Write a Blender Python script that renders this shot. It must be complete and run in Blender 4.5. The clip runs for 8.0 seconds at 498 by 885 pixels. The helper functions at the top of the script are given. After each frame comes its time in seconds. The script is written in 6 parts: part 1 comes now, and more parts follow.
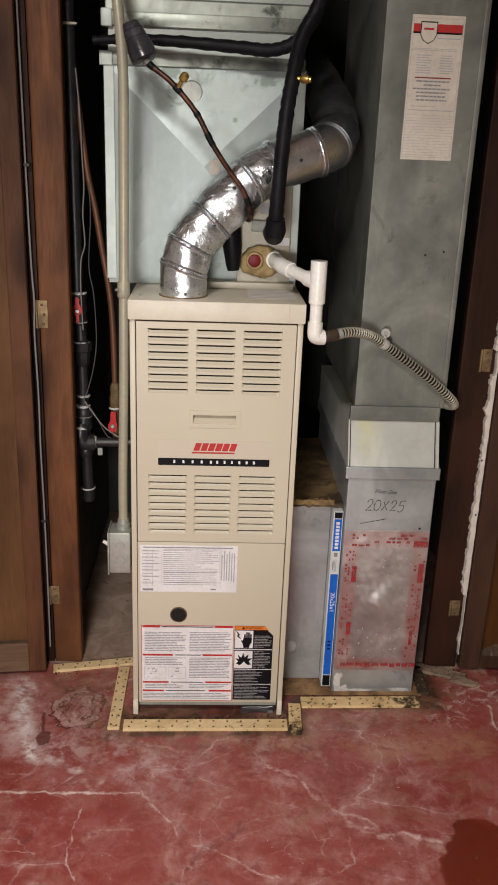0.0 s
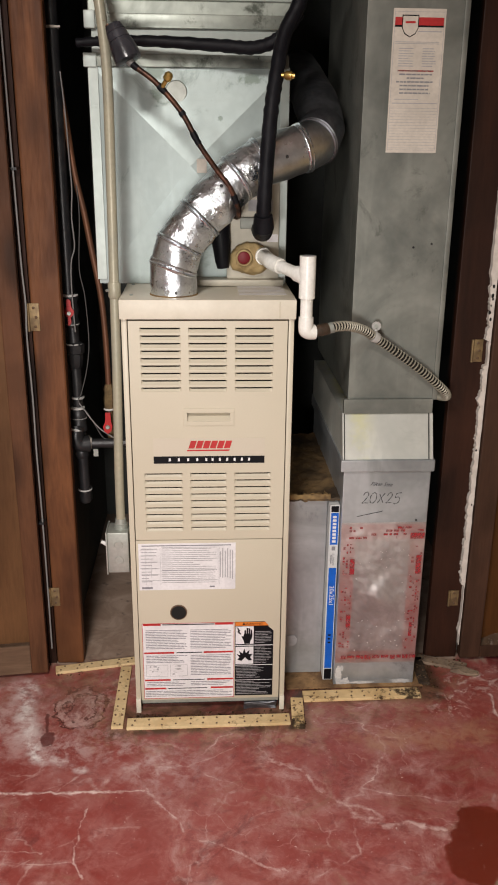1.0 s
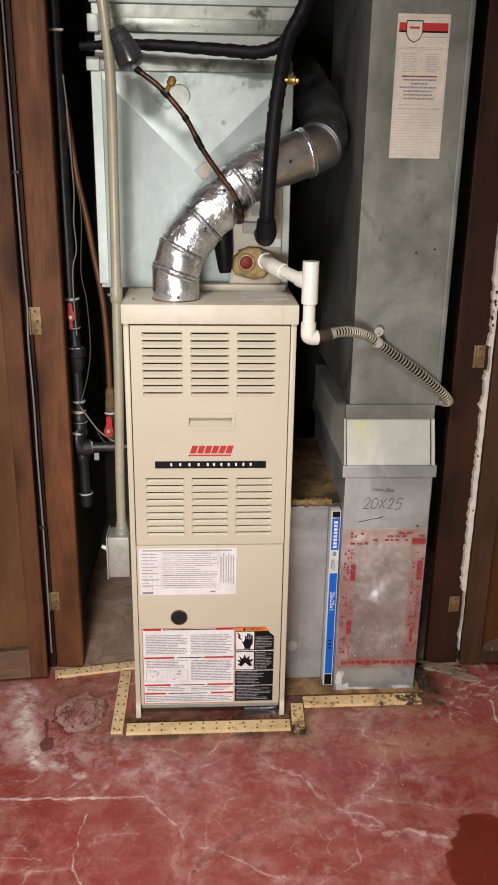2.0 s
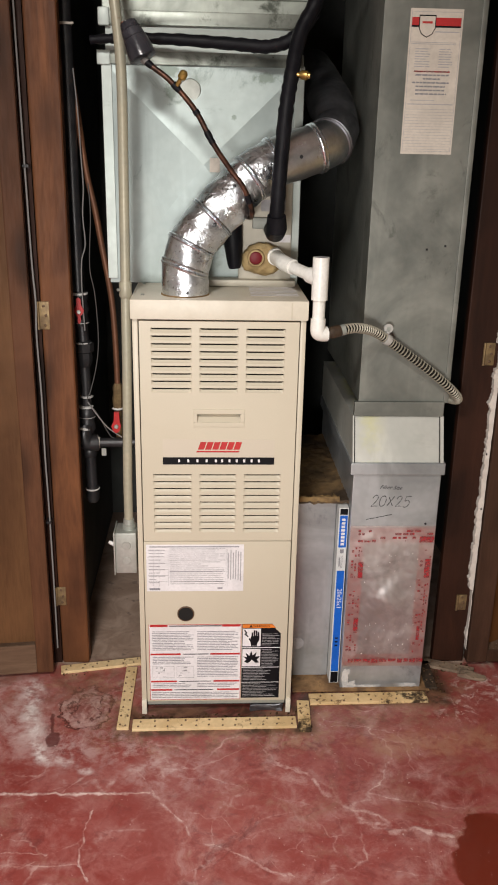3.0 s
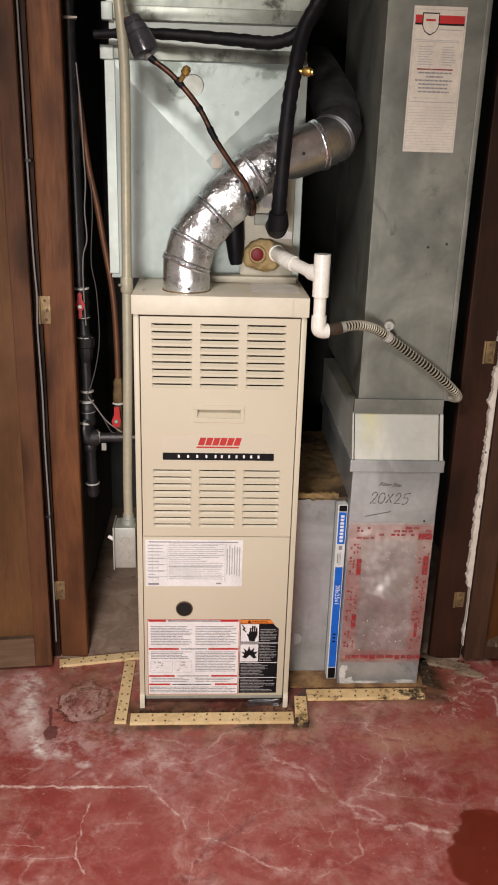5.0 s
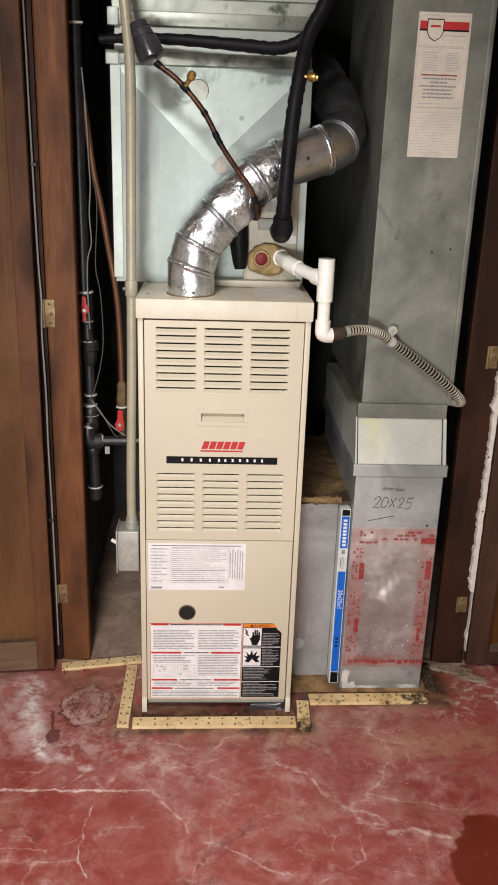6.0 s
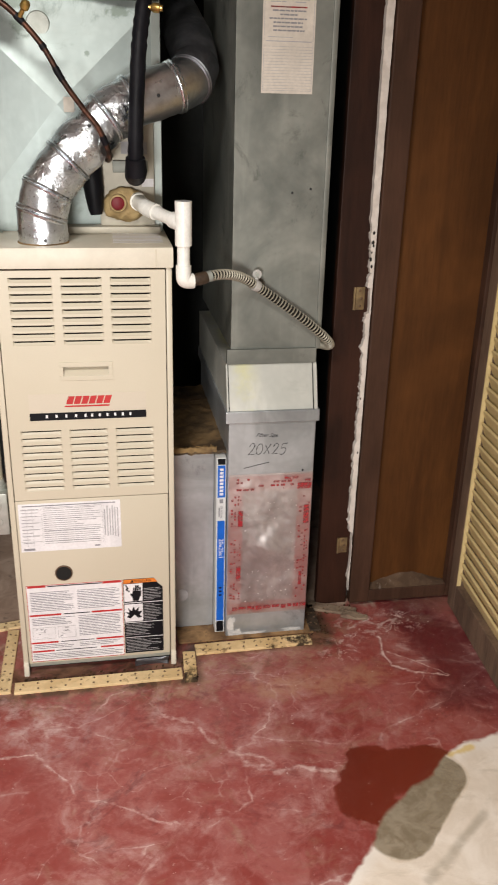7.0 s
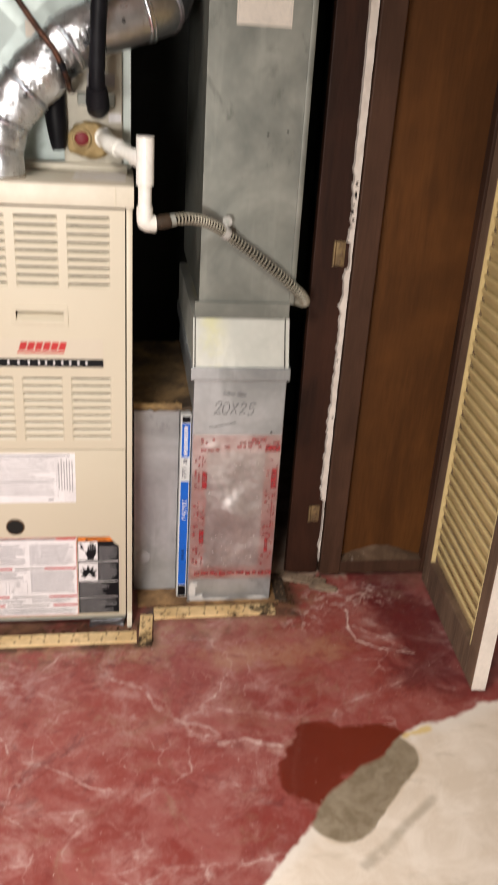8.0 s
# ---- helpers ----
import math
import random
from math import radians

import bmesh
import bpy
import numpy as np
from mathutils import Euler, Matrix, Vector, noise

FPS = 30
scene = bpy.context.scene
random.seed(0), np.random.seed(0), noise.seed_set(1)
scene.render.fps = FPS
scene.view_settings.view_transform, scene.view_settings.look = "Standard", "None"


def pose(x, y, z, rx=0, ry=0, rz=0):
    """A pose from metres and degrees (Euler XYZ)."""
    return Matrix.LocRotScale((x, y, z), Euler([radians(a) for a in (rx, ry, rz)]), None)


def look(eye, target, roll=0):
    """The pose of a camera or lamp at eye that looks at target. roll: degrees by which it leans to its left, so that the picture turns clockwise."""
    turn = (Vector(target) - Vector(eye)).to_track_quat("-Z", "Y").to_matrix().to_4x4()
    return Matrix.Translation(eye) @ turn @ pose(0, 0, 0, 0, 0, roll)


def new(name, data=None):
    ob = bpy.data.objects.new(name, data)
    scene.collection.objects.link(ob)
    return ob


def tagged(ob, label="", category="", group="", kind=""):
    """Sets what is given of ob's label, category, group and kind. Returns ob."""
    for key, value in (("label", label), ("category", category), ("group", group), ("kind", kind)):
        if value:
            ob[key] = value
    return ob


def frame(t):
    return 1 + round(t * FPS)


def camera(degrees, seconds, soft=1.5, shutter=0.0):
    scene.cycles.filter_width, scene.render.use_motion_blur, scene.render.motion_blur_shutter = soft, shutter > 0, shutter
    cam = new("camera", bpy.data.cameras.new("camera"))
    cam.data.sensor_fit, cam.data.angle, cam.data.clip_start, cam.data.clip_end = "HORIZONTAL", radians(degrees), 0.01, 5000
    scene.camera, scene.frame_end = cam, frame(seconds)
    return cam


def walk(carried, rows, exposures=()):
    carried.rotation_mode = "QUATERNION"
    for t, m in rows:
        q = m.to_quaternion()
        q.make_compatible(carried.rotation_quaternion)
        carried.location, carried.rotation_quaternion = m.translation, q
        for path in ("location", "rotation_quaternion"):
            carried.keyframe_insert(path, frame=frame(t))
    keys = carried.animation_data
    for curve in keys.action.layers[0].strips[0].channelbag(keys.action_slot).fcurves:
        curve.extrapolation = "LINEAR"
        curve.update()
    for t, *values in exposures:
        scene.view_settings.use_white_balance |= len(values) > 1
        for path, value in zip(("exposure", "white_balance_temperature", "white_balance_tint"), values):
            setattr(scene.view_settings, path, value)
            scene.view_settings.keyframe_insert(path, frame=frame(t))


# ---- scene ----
cam = camera(33.0, 8.0, soft=1.9, shutter=0.8)
PATH = [
    (0, (-0.016, -1.765, 1.342), (0.084, 0.12, 0.682), 2.2),
    (0.5, (-0.015, -1.773, 1.346), (0.091, 0.111, 0.684), 1.4),
    (1, (-0.011, -1.776, 1.338), (0.096, 0.109, 0.677), 0.6),
    (2.5, (-0.022, -1.763, 1.347), (0.085, 0.123, 0.689), 1.1),
    (3, (-0.026, -1.761, 1.343), (0.074, 0.122, 0.676), 1.2),
    (3.5, (-0.024, -1.76, 1.345), (0.076, 0.12, 0.672), 1.3),
    (4, (-0.026, -1.757, 1.344), (0.077, 0.121, 0.664), 1.3),
    (4.5, (-0.025, -1.762, 1.345), (0.078, 0.116, 0.665), 1.5),
    (6, (-0.033, -1.767, 1.344), (0.066, 0.116, 0.678), 1.9),
    (6.2, (-0.015, -1.768, 1.334), (0.087, 0.114, 0.666), 1.6),
    (6.3, (-0.006, -1.767, 1.327), (0.115, 0.114, 0.66), 1.2),
    (6.4, (0.024, -1.757, 1.324), (0.167, 0.119, 0.646), 0.4),
    (6.5, (0.023, -1.753, 1.331), (0.217, 0.112, 0.635), 0.4),
    (6.6, (0.019, -1.756, 1.311), (0.275, 0.103, 0.619), 0.5),
    (6.8, (0.02, -1.752, 1.304), (0.346, 0.083, 0.578), 0.9),
    (7, (0.037, -1.745, 1.326), (0.37, 0.073, 0.564), 1.5),
    (7.2, (0.038, -1.738, 1.315), (0.394, 0.079, 0.558), 2.3),
    (7.5, (0.101, -1.725, 1.314), (0.439, 0.098, 0.563), 4.2),
    (8, (0.173, -1.688, 1.271), (0.461, 0.11, 0.442), 3.7),
]
walk(cam, [(t, look(eye, target, roll)) for t, eye, target, roll in PATH], [(0, -0.23, 6560, 12), (0.5, -0.16, 6900, 15), (1, -0.06, 6560, 12), (2.5, 0.08, 6480, 11), (3.0, 0.04, 6500, 11), (3.5, -0.06, 6580, 12), (4, -0.08, 7000, 16), (4.5, -0.05, 6850, 15), (6, 0.14, 6450, 10), (6.5, 0.08, 6470, 10), (6.8, 0.16, 6500, 10), (7.2, 0.2, 6520, 10), (8, 0.25, 6700, 12)])

# ---- world and light ----
world = bpy.data.worlds.new("world")
world.use_nodes = True
world.node_tree.nodes["Background"].inputs[0].default_value = (0.9, 0.85, 0.8, 1)
world.node_tree.nodes["Background"].inputs[1].default_value = 0.06
scene.world = world


def area_lamp(name, at, target, size, watts, colour):
    data = bpy.data.lights.new(name, "AREA")
    data.shape, data.size, data.energy, data.color = "DISK", size, watts, colour
    ob = new(name, data)
    ob.matrix_world = look(at, target)
    return ob


area_lamp("ceiling_lamp", (-0.42, -1.6, 2.2), (-0.3, -1.15, 0.0), 0.35, 34, (1.0, 0.95, 0.895))
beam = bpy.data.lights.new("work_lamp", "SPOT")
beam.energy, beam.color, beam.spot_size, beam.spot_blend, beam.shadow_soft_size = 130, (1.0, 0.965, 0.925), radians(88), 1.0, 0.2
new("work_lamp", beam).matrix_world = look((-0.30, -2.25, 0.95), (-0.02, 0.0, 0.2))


# ---- materials ----
class Shader:
    """A Principled material and short calls for its nodes."""

    def __init__(self, name):
        self.mat = bpy.data.materials.new(name)
        self.mat.use_nodes = True
        self.tree = self.mat.node_tree
        self.bsdf = self.tree.nodes["Principled BSDF"]
        self.out = self.tree.nodes["Material Output"]

    def put(self, socket, value):
        if isinstance(value, bpy.types.NodeSocket):
            self.tree.links.new(value, socket)
        elif isinstance(value, tuple) and len(value) == 3 and socket.type == "RGBA":
            socket.default_value = (*value, 1)
        else:
            socket.default_value = value

    def coords(self, stretch=(1, 1, 1), world_space=False):
        if world_space:
            src = self.tree.nodes.new("ShaderNodeNewGeometry").outputs["Position"]
        else:
            src = self.tree.nodes.new("ShaderNodeTexCoord").outputs["Object"]
        n = self.tree.nodes.new("ShaderNodeMapping")
        self.put(n.inputs["Vector"], src)
        n.inputs["Scale"].default_value = stretch
        return n.outputs[0]

    def noise(self, vec, scale, detail=3.0, rough=0.55, warp=0.0):
        n = self.tree.nodes.new("ShaderNodeTexNoise")
        self.put(n.inputs["Vector"], vec)
        n.inputs["Scale"].default_value, n.inputs["Detail"].default_value = scale, detail
        n.inputs["Roughness"].default_value, n.inputs["Distortion"].default_value = rough, warp
        return n.outputs["Fac"]

    def cells(self, vec, scale, edge=True):
        n = self.tree.nodes.new("ShaderNodeTexVoronoi")
        n.feature = "DISTANCE_TO_EDGE" if edge else "F1"
        self.put(n.inputs["Vector"], vec)
        n.inputs["Scale"].default_value = scale
        return n.outputs["Distance"]

    def ramp(self, fac, lo, hi, a=0.0, b=1.0):
        n = self.tree.nodes.new("ShaderNodeMapRange")
        n.interpolation_type = "SMOOTHSTEP"
        self.put(n.inputs["Value"], fac)
        n.inputs["From Min"].default_value, n.inputs["From Max"].default_value = lo, hi
        n.inputs["To Min"].default_value, n.inputs["To Max"].default_value = a, b
        return n.outputs[0]

    def ramp_line(self, value):
        n = self.tree.nodes.new("ShaderNodeClamp")
        self.put(n.inputs[0], value)
        return n.outputs[0]

    def calc(self, op, a, b=0.0):
        n = self.tree.nodes.new("ShaderNodeMath")
        n.operation = op
        self.put(n.inputs[0], a)
        self.put(n.inputs[1], b)
        return n.outputs[0]

    def mix(self, fac, a, b, blend="MIX"):
        n = self.tree.nodes.new("ShaderNodeMix")
        n.data_type, n.blend_type = "RGBA", blend
        self.put(n.inputs[0], fac)
        self.put(n.inputs[6], a)
        self.put(n.inputs[7], b)
        return n.outputs[2]

    def warp(self, vec, scale, amount):
        n = self.tree.nodes.new("ShaderNodeTexNoise")
        self.put(n.inputs["Vector"], vec)
        n.inputs["Scale"].default_value, n.inputs["Detail"].default_value = scale, 3
        v = self.tree.nodes.new("ShaderNodeVectorMath")
        v.operation = "MULTIPLY_ADD"
        self.put(v.inputs[0], n.outputs["Color"])
        v.inputs[1].default_value = (amount, amount, amount)
        self.put(v.inputs[2], vec)
        return v.outputs[0]

    def vector(self, op, a, b=(0.0, 0.0, 0.0)):
        n = self.tree.nodes.new("ShaderNodeVectorMath")
        n.operation = op
        self.put(n.inputs[0], a)
        self.put(n.inputs[3] if op == "SCALE" else n.inputs[1], b)
        return n.outputs["Value"] if op in ("DOT_PRODUCT", "LENGTH") else n.outputs[0]

    def trail(self, vec, points):
        """Distance on the floor to a line through the points."""
        best = None
        for (ax, ay), (bx, by) in zip(points, points[1:]):
            dx, dy = bx - ax, by - ay
            d2 = dx * dx + dy * dy
            pa = self.vector("SUBTRACT", vec, (ax, ay, 0.0))
            h = self.ramp_line(self.vector("DOT_PRODUCT", pa, (dx / d2, dy / d2, 0.0)))
            d = self.vector("LENGTH", self.vector("SUBTRACT", pa, self.vector("SCALE", (dx, dy, 0.0), h)))
            best = d if best is None else self.calc("MINIMUM", best, d)
        return best

    def ragged(self, vec, scale, amount):
        """Floor position shaken by noise, kept in the plane."""
        n = self.tree.nodes.new("ShaderNodeTexNoise")
        self.put(n.inputs["Vector"], vec)
        n.inputs["Scale"].default_value, n.inputs["Detail"].default_value = scale, 5
        off = self.vector("MULTIPLY", self.vector("SUBTRACT", n.outputs["Color"], (0.5, 0.5, 0.5)), (amount, amount, 0.0))
        return self.vector("ADD", vec, off)

    def split(self, vec):
        n = self.tree.nodes.new("ShaderNodeSeparateXYZ")
        self.put(n.inputs[0], vec)
        return n.outputs[0], n.outputs[1], n.outputs[2]

    def random(self):
        return self.tree.nodes.new("ShaderNodeObjectInfo").outputs["Random"]

    def bump(self, height, strength, distance=0.002):
        n = self.tree.nodes.new("ShaderNodeBump")
        self.put(n.inputs["Height"], height)
        n.inputs["Strength"].default_value, n.inputs["Distance"].default_value = strength, distance
        self.put(self.bsdf.inputs["Normal"], n.outputs[0])

    def finish(self, colour, rough, metal=0.0, spec=0.5):
        self.put(self.bsdf.inputs["Base Color"], colour)
        self.put(self.bsdf.inputs["Roughness"], rough)
        self.put(self.bsdf.inputs["Metallic"], metal)
        self.put(self.bsdf.inputs["Specular IOR Level"], spec)
        return self.mat


def surf(name, a, b, scale=6, rough=0.5, metal=0.0, bump=0.1, fine=90, rvar=0.15, stretch=(1, 1, 1), spec=0.5, spots=None, grain=0.25):
    """A surface with wear at two scales: a to b in patches, and a fine grain."""
    s = Shader(name)
    vec = s.coords(stretch)
    big, small = s.noise(vec, scale, 4, 0.6, 0.4), s.noise(vec, fine, 3)
    col = s.mix(s.ramp(big, 0.35, 0.68), a, b)
    col = s.mix(s.ramp(small, 0.3, 0.7, 0.0, grain), col, tuple(c * 0.6 for c in a))
    if spots:
        col = s.mix(s.ramp(s.noise(vec, scale * 2.7, 5, 0.7, 1.0), 0.58, 0.7, 0.0, 0.8), col, spots)
    s.bump(s.calc("ADD", small, s.calc("MULTIPLY", big, 0.6)), bump)
    return s.finish(col, s.ramp(big, 0.2, 0.8, rough - rvar / 2, rough + rvar / 2), metal, spec)


def wood(name, light, dark, along="z", rough=0.55, knots=True):
    s = Shader(name)
    stretch = {"z": (7, 7, 0.8), "x": (0.8, 7, 7), "y": (7, 0.8, 7)}[along]
    vec = s.coords(stretch)
    plain = s.coords()
    wide = s.noise(s.warp(vec, 1.3, 0.5), 2.2, 4, 0.6, 0.6)
    grain = s.noise(vec, 22, 4, 0.65)
    col = s.mix(s.ramp(wide, 0.3, 0.7), light, dark)
    col = s.mix(s.ramp(grain, 0.35, 0.7, 0.0, 0.26), col, tuple(c * 0.55 for c in dark))
    col = s.mix(s.ramp(s.noise(plain, 3.2, 3, 0.5, 0.6), 0.45, 0.72, 0.0, 0.6), col, tuple(c * 1.35 for c in light))
    if knots:
        kn = s.cells(s.coords(tuple(6.5 if v > 1 else 2.6 for v in stretch)), 1.0, edge=False)
        col = s.mix(s.ramp(kn, 0.08, 0.30, 0.85, 0.0), col, tuple(c * 0.3 for c in dark))
    col = s.mix(s.ramp(s.noise(plain, 4, 5, 0.7), 0.55, 0.8, 0.0, 0.35), col, tuple(c * 0.5 for c in dark))
    col = s.mix(s.ramp(s.noise(plain, 1.7, 4, 0.6, 0.4), 0.40, 0.66, 0.0, 0.6), col, tuple(c * 0.62 for c in dark))
    s.bump(s.calc("ADD", grain, wide), 0.13)
    return s.finish(col, s.ramp(grain, 0.2, 0.8, rough, rough + 0.2), 0.0, 0.18)


def galvanised(name, a, b, rough=0.42, metal=0.7, dirt=(0.12, 0.12, 0.09), stain=None, smears=(), blot=0.55):
    """Zinc-coated sheet: spangle, smears and dull stains."""
    s = Shader(name)
    vec = s.coords()
    big = s.noise(vec, 3.5, 5, 0.6, 0.8)
    spangle = s.cells(s.warp(vec, 30, 0.02), 55, edge=False)
    streak = s.noise(s.coords((14, 14, 1.2)), 2.0, 4)
    col = s.mix(s.ramp(big, 0.3, 0.7), a, b)
    col = s.mix(s.ramp(spangle, 0.1, 0.8, 0.0, 0.10), col, tuple(c * 0.65 for c in a))
    col = s.mix(s.ramp(streak, 0.55, 0.75, 0.0, 0.25), col, tuple(min(1, c * 1.25) for c in b))
    col = s.mix(s.ramp(s.noise(vec, 9, 6, 0.75, 0.5), 0.62 - 0.1 * blot, 0.78 - 0.1 * blot, 0.0, blot), col, dirt)
    if stain:
        x = s.split(s.coords(world_space=True))[0]
        col = s.mix(s.calc("MULTIPLY", s.calc("MULTIPLY", s.ramp(x, 0.355, 0.41, 0.75, 0.0), s.ramp(x, 0.325, 0.350)), s.ramp(s.noise(vec, 16, 4), 0.36, 0.60)), col, stain)
    for cx, cz, rx, rz in smears:
        x, y, z = s.split(s.coords(world_space=True))
        u, v = s.calc("DIVIDE", s.calc("SUBTRACT", x, cx), rx), s.calc("DIVIDE", s.calc("SUBTRACT", z, cz), rz)
        d = s.calc("ADD", s.calc("SQRT", s.calc("ADD", s.calc("MULTIPLY", u, u), s.calc("MULTIPLY", v, v))), s.ramp(s.noise(vec, 40, 4, 0.7), 0.25, 0.75, -0.6, 0.6))
        col = s.mix(s.ramp(d, 0.5, 1.25, 0.65, 0.0), col, (0.12, 0.16, 0.12))
    s.bump(s.calc("ADD", s.calc("MULTIPLY", big, 2.5), s.calc("MULTIPLY", s.noise(vec, 160, 2), 0.12)), 0.10, 0.004)
    r = s.calc("ADD", s.ramp(big, 0.25, 0.75, rough - 0.08, rough + 0.1), s.ramp(spangle, 0, 0.8, -0.01, 0.02))
    return s.finish(col, r, metal)


def strip_wet_end(name, axis, sign, lo, hi):
    """Plywood strip that has blackened towards its wet end."""
    s = Shader(name)
    p = s.coords(world_space=True)
    x = s.calc("MULTIPLY", s.split(p)[axis], sign)
    n = s.noise(p, 40, 5, 0.7)
    col = s.mix(s.ramp(s.noise(p, 12, 4), 0.35, 0.65), (0.78, 0.58, 0.31), (0.58, 0.40, 0.19))
    col = s.mix(s.ramp(n, 0.56, 0.66, 0, 0.8), col, (0.14, 0.075, 0.03))
    far = s.calc("ADD", x, s.ramp(n, 0.2, 0.8, -(hi - lo), hi - lo))
    col = s.mix(s.ramp(far, lo, hi, 0.0, 0.95), col, (0.025, 0.015, 0.009))
    s.bump(n, 0.4)
    return s.finish(col, 0.75, 0.0, 0.25)


def plain(name, colour, rough=0.5, metal=0.0, bump=0.03, spec=0.35):
    return surf(name, colour, tuple(c * 0.86 for c in colour), 12, rough, metal, bump, 140, 0.1, spec=spec)


def floor_paint():
    """Red floor paint over concrete, veined white with salts; bare where it has come off."""
    s = Shader("floor_paint")
    p = s.coords(world_space=True)
    x, y, z = s.split(p)
    w1, w2 = s.warp(p, 2.2, 0.35), s.warp(p, 7, 0.12)
    big, mid, fine = s.noise(p, 2.4, 5, 0.6, 0.8), s.noise(p, 11, 6, 0.65, 0.8), s.noise(p, 120, 3)
    red = s.mix(s.ramp(big, 0.3, 0.7), (0.235, 0.041, 0.034), (0.30, 0.064, 0.054))
    red = s.mix(s.ramp(mid, 0.43, 0.64, 0, 0.5), red, (0.38, 0.135, 0.12))
    crisp = s.noise(s.warp(p, 12, 0.05), 30, 6, 0.72, 0.4)
    red = s.mix(s.ramp(crisp, 0.50, 0.66, 0, 0.22), red, (0.42, 0.19, 0.17))
    red = s.mix(s.ramp(crisp, 0.34, 0.44, 0.28, 0.0), red, (0.13, 0.022, 0.022))
    red = s.mix(s.ramp(s.noise(w2, 5, 6, 0.7, 1.2), 0.54, 0.70, 0, 0.5), red, (0.30, 0.155, 0.105))
    red = s.mix(s.ramp(s.noise(w2, 8, 5, 0.7, 0.6), 0.56, 0.70, 0, 0.5), red, (0.105, 0.018, 0.020))

    slant = s.coords((0.8, 1.5, 1), True)
    gate1 = s.ramp(s.noise(p, 3.6, 5, 0.65), 0.44, 0.62)
    gate2 = s.ramp(s.noise(w1, 6.5, 5, 0.7), 0.46, 0.64)
    gate3 = s.ramp(s.noise(w2, 9.0, 5, 0.7), 0.44, 0.62)
    wa, wb = s.warp(s.warp(slant, 3.0, 0.30), 16, 0.05), s.warp(s.warp(p, 6, 0.16), 30, 0.03)
    ca, cb = s.cells(wa, 3.4), s.cells(wb, 8.5)
    fat = s.ramp(s.noise(p, 13, 4, 0.7), 0.35, 0.7, 0.4, 1.6)
    v1 = s.calc("MULTIPLY", s.ramp(s.calc("DIVIDE", ca, fat), 0.002, 0.018, 1.0, 0.0), gate1)
    v2 = s.calc("MULTIPLY", s.ramp(s.calc("DIVIDE", cb, fat), 0.003, 0.032, 1.0, 0.0), gate2)
    v3 = s.calc("MULTIPLY", s.ramp(s.noise(wb, 17, 5, 0.75), 0.54, 0.72), gate3)
    shaken = s.ragged(s.ragged(p, 9, 0.03), 45, 0.016)
    thin = s.ramp(s.noise(p, 34, 4, 0.7), 0.3, 0.65, 0.35, 1.3)

    def line(points, wide, strong, gap=0.45):
        d = s.calc("DIVIDE", s.trail(shaken, points), thin)
        return s.calc("MULTIPLY", s.ramp(d, 0.0, wide * 0.66, strong, 0.0), s.ramp(s.noise(p, 19, 5, 0.75), gap - 0.06, gap + 0.10, 0.12, 1.0))

    lines = [
        line([(-0.60, -0.266), (-0.38, -0.266), (-0.275, -0.276), (-0.15, -0.276)], 0.010, 1.2, 0.36),
        line([(-0.183, -0.205), (-0.134, -0.285), (-0.102, -0.335), (-0.068, -0.364), (-0.047, -0.413), (0.016, -0.43), (0.071, -0.46), (0.108, -0.493), (0.17, -0.51)], 0.0085, 0.8),
        line([(0.121, -0.176), (0.202, -0.216), (0.238, -0.279), (0.291, -0.339), (0.304, -0.371), (0.37, -0.396)], 0.015, 0.75),
        line([(0.36, -0.394), (0.426, -0.39), (0.48, -0.41)], 0.017, 1.0, 0.38),
        line([(-0.264, -0.322), (-0.272, -0.369), (-0.278, -0.435), (-0.274, -0.463), (-0.253, -0.504)], 0.005, 0.9, 0.40),
        line([(-0.125, -0.201), (-0.055, -0.196), (0.064, -0.136)], 0.005, 0.6),
        line([(-0.434, -0.432), (-0.345, -0.435)], 0.004, 0.7),
        line([(0.297, -0.385), (0.297, -0.467), (0.20, -0.52)], 0.007, 0.6),
        line([(0.725, 0.04), (0.716, -0.037), (0.729, -0.084), (0.774, -0.121), (0.845, -0.139)], 0.009, 1.1, 0.38),
        line([(0.76, 0.06), (0.80, 0.12), (0.75, 0.10), (0.71, 0.12), (0.66, 0.09)], 0.012, 0.9, 0.42),
        line([(0.73, -0.03), (0.79, -0.075), (0.85, -0.14)], 0.006, 0.8, 0.42),
        line([(-0.272, -0.235), (-0.25, -0.27), (-0.23, -0.23)], 0.020, 0.55),
        line([(-0.228, -0.08), (-0.215, -0.12)], 0.026, 0.6, 0.42),
        line([(-0.17, -0.105), (-0.10, -0.118), (-0.06, -0.135)], 0.016, 0.6, 0.38),
        line([(0.11, -0.14), (0.14, -0.19), (0.19, -0.215)], 0.013, 0.55, 0.40),
        line([(0.30, -0.37), (0.36, -0.375), (0.345, -0.35), (0.29, -0.335)], 0.016, 0.7, 0.38),
    ]
    halo = s.calc("MULTIPLY", s.ramp(s.trail(s.ragged(p, 9, 0.06), [(-0.183, -0.205), (-0.102, -0.335), (-0.047, -0.413), (0.071, -0.46), (0.17, -0.51)]), 0.0, 0.05, 0.30, 0.0), s.ramp(s.noise(p, 16, 6, 0.75), 0.42, 0.62))
    crack = lines[0]
    for one in lines[1:]:
        crack = s.calc("MAXIMUM", crack, one)
    haze = s.ramp(s.noise(s.warp(p, 4, 0.3), 5.5, 7, 0.74, 0.8), 0.48, 0.78, 0, 0.36)
    glow = s.calc("MULTIPLY", s.ramp(ca, 0.0, 0.13, 0.22, 0.0), gate1)
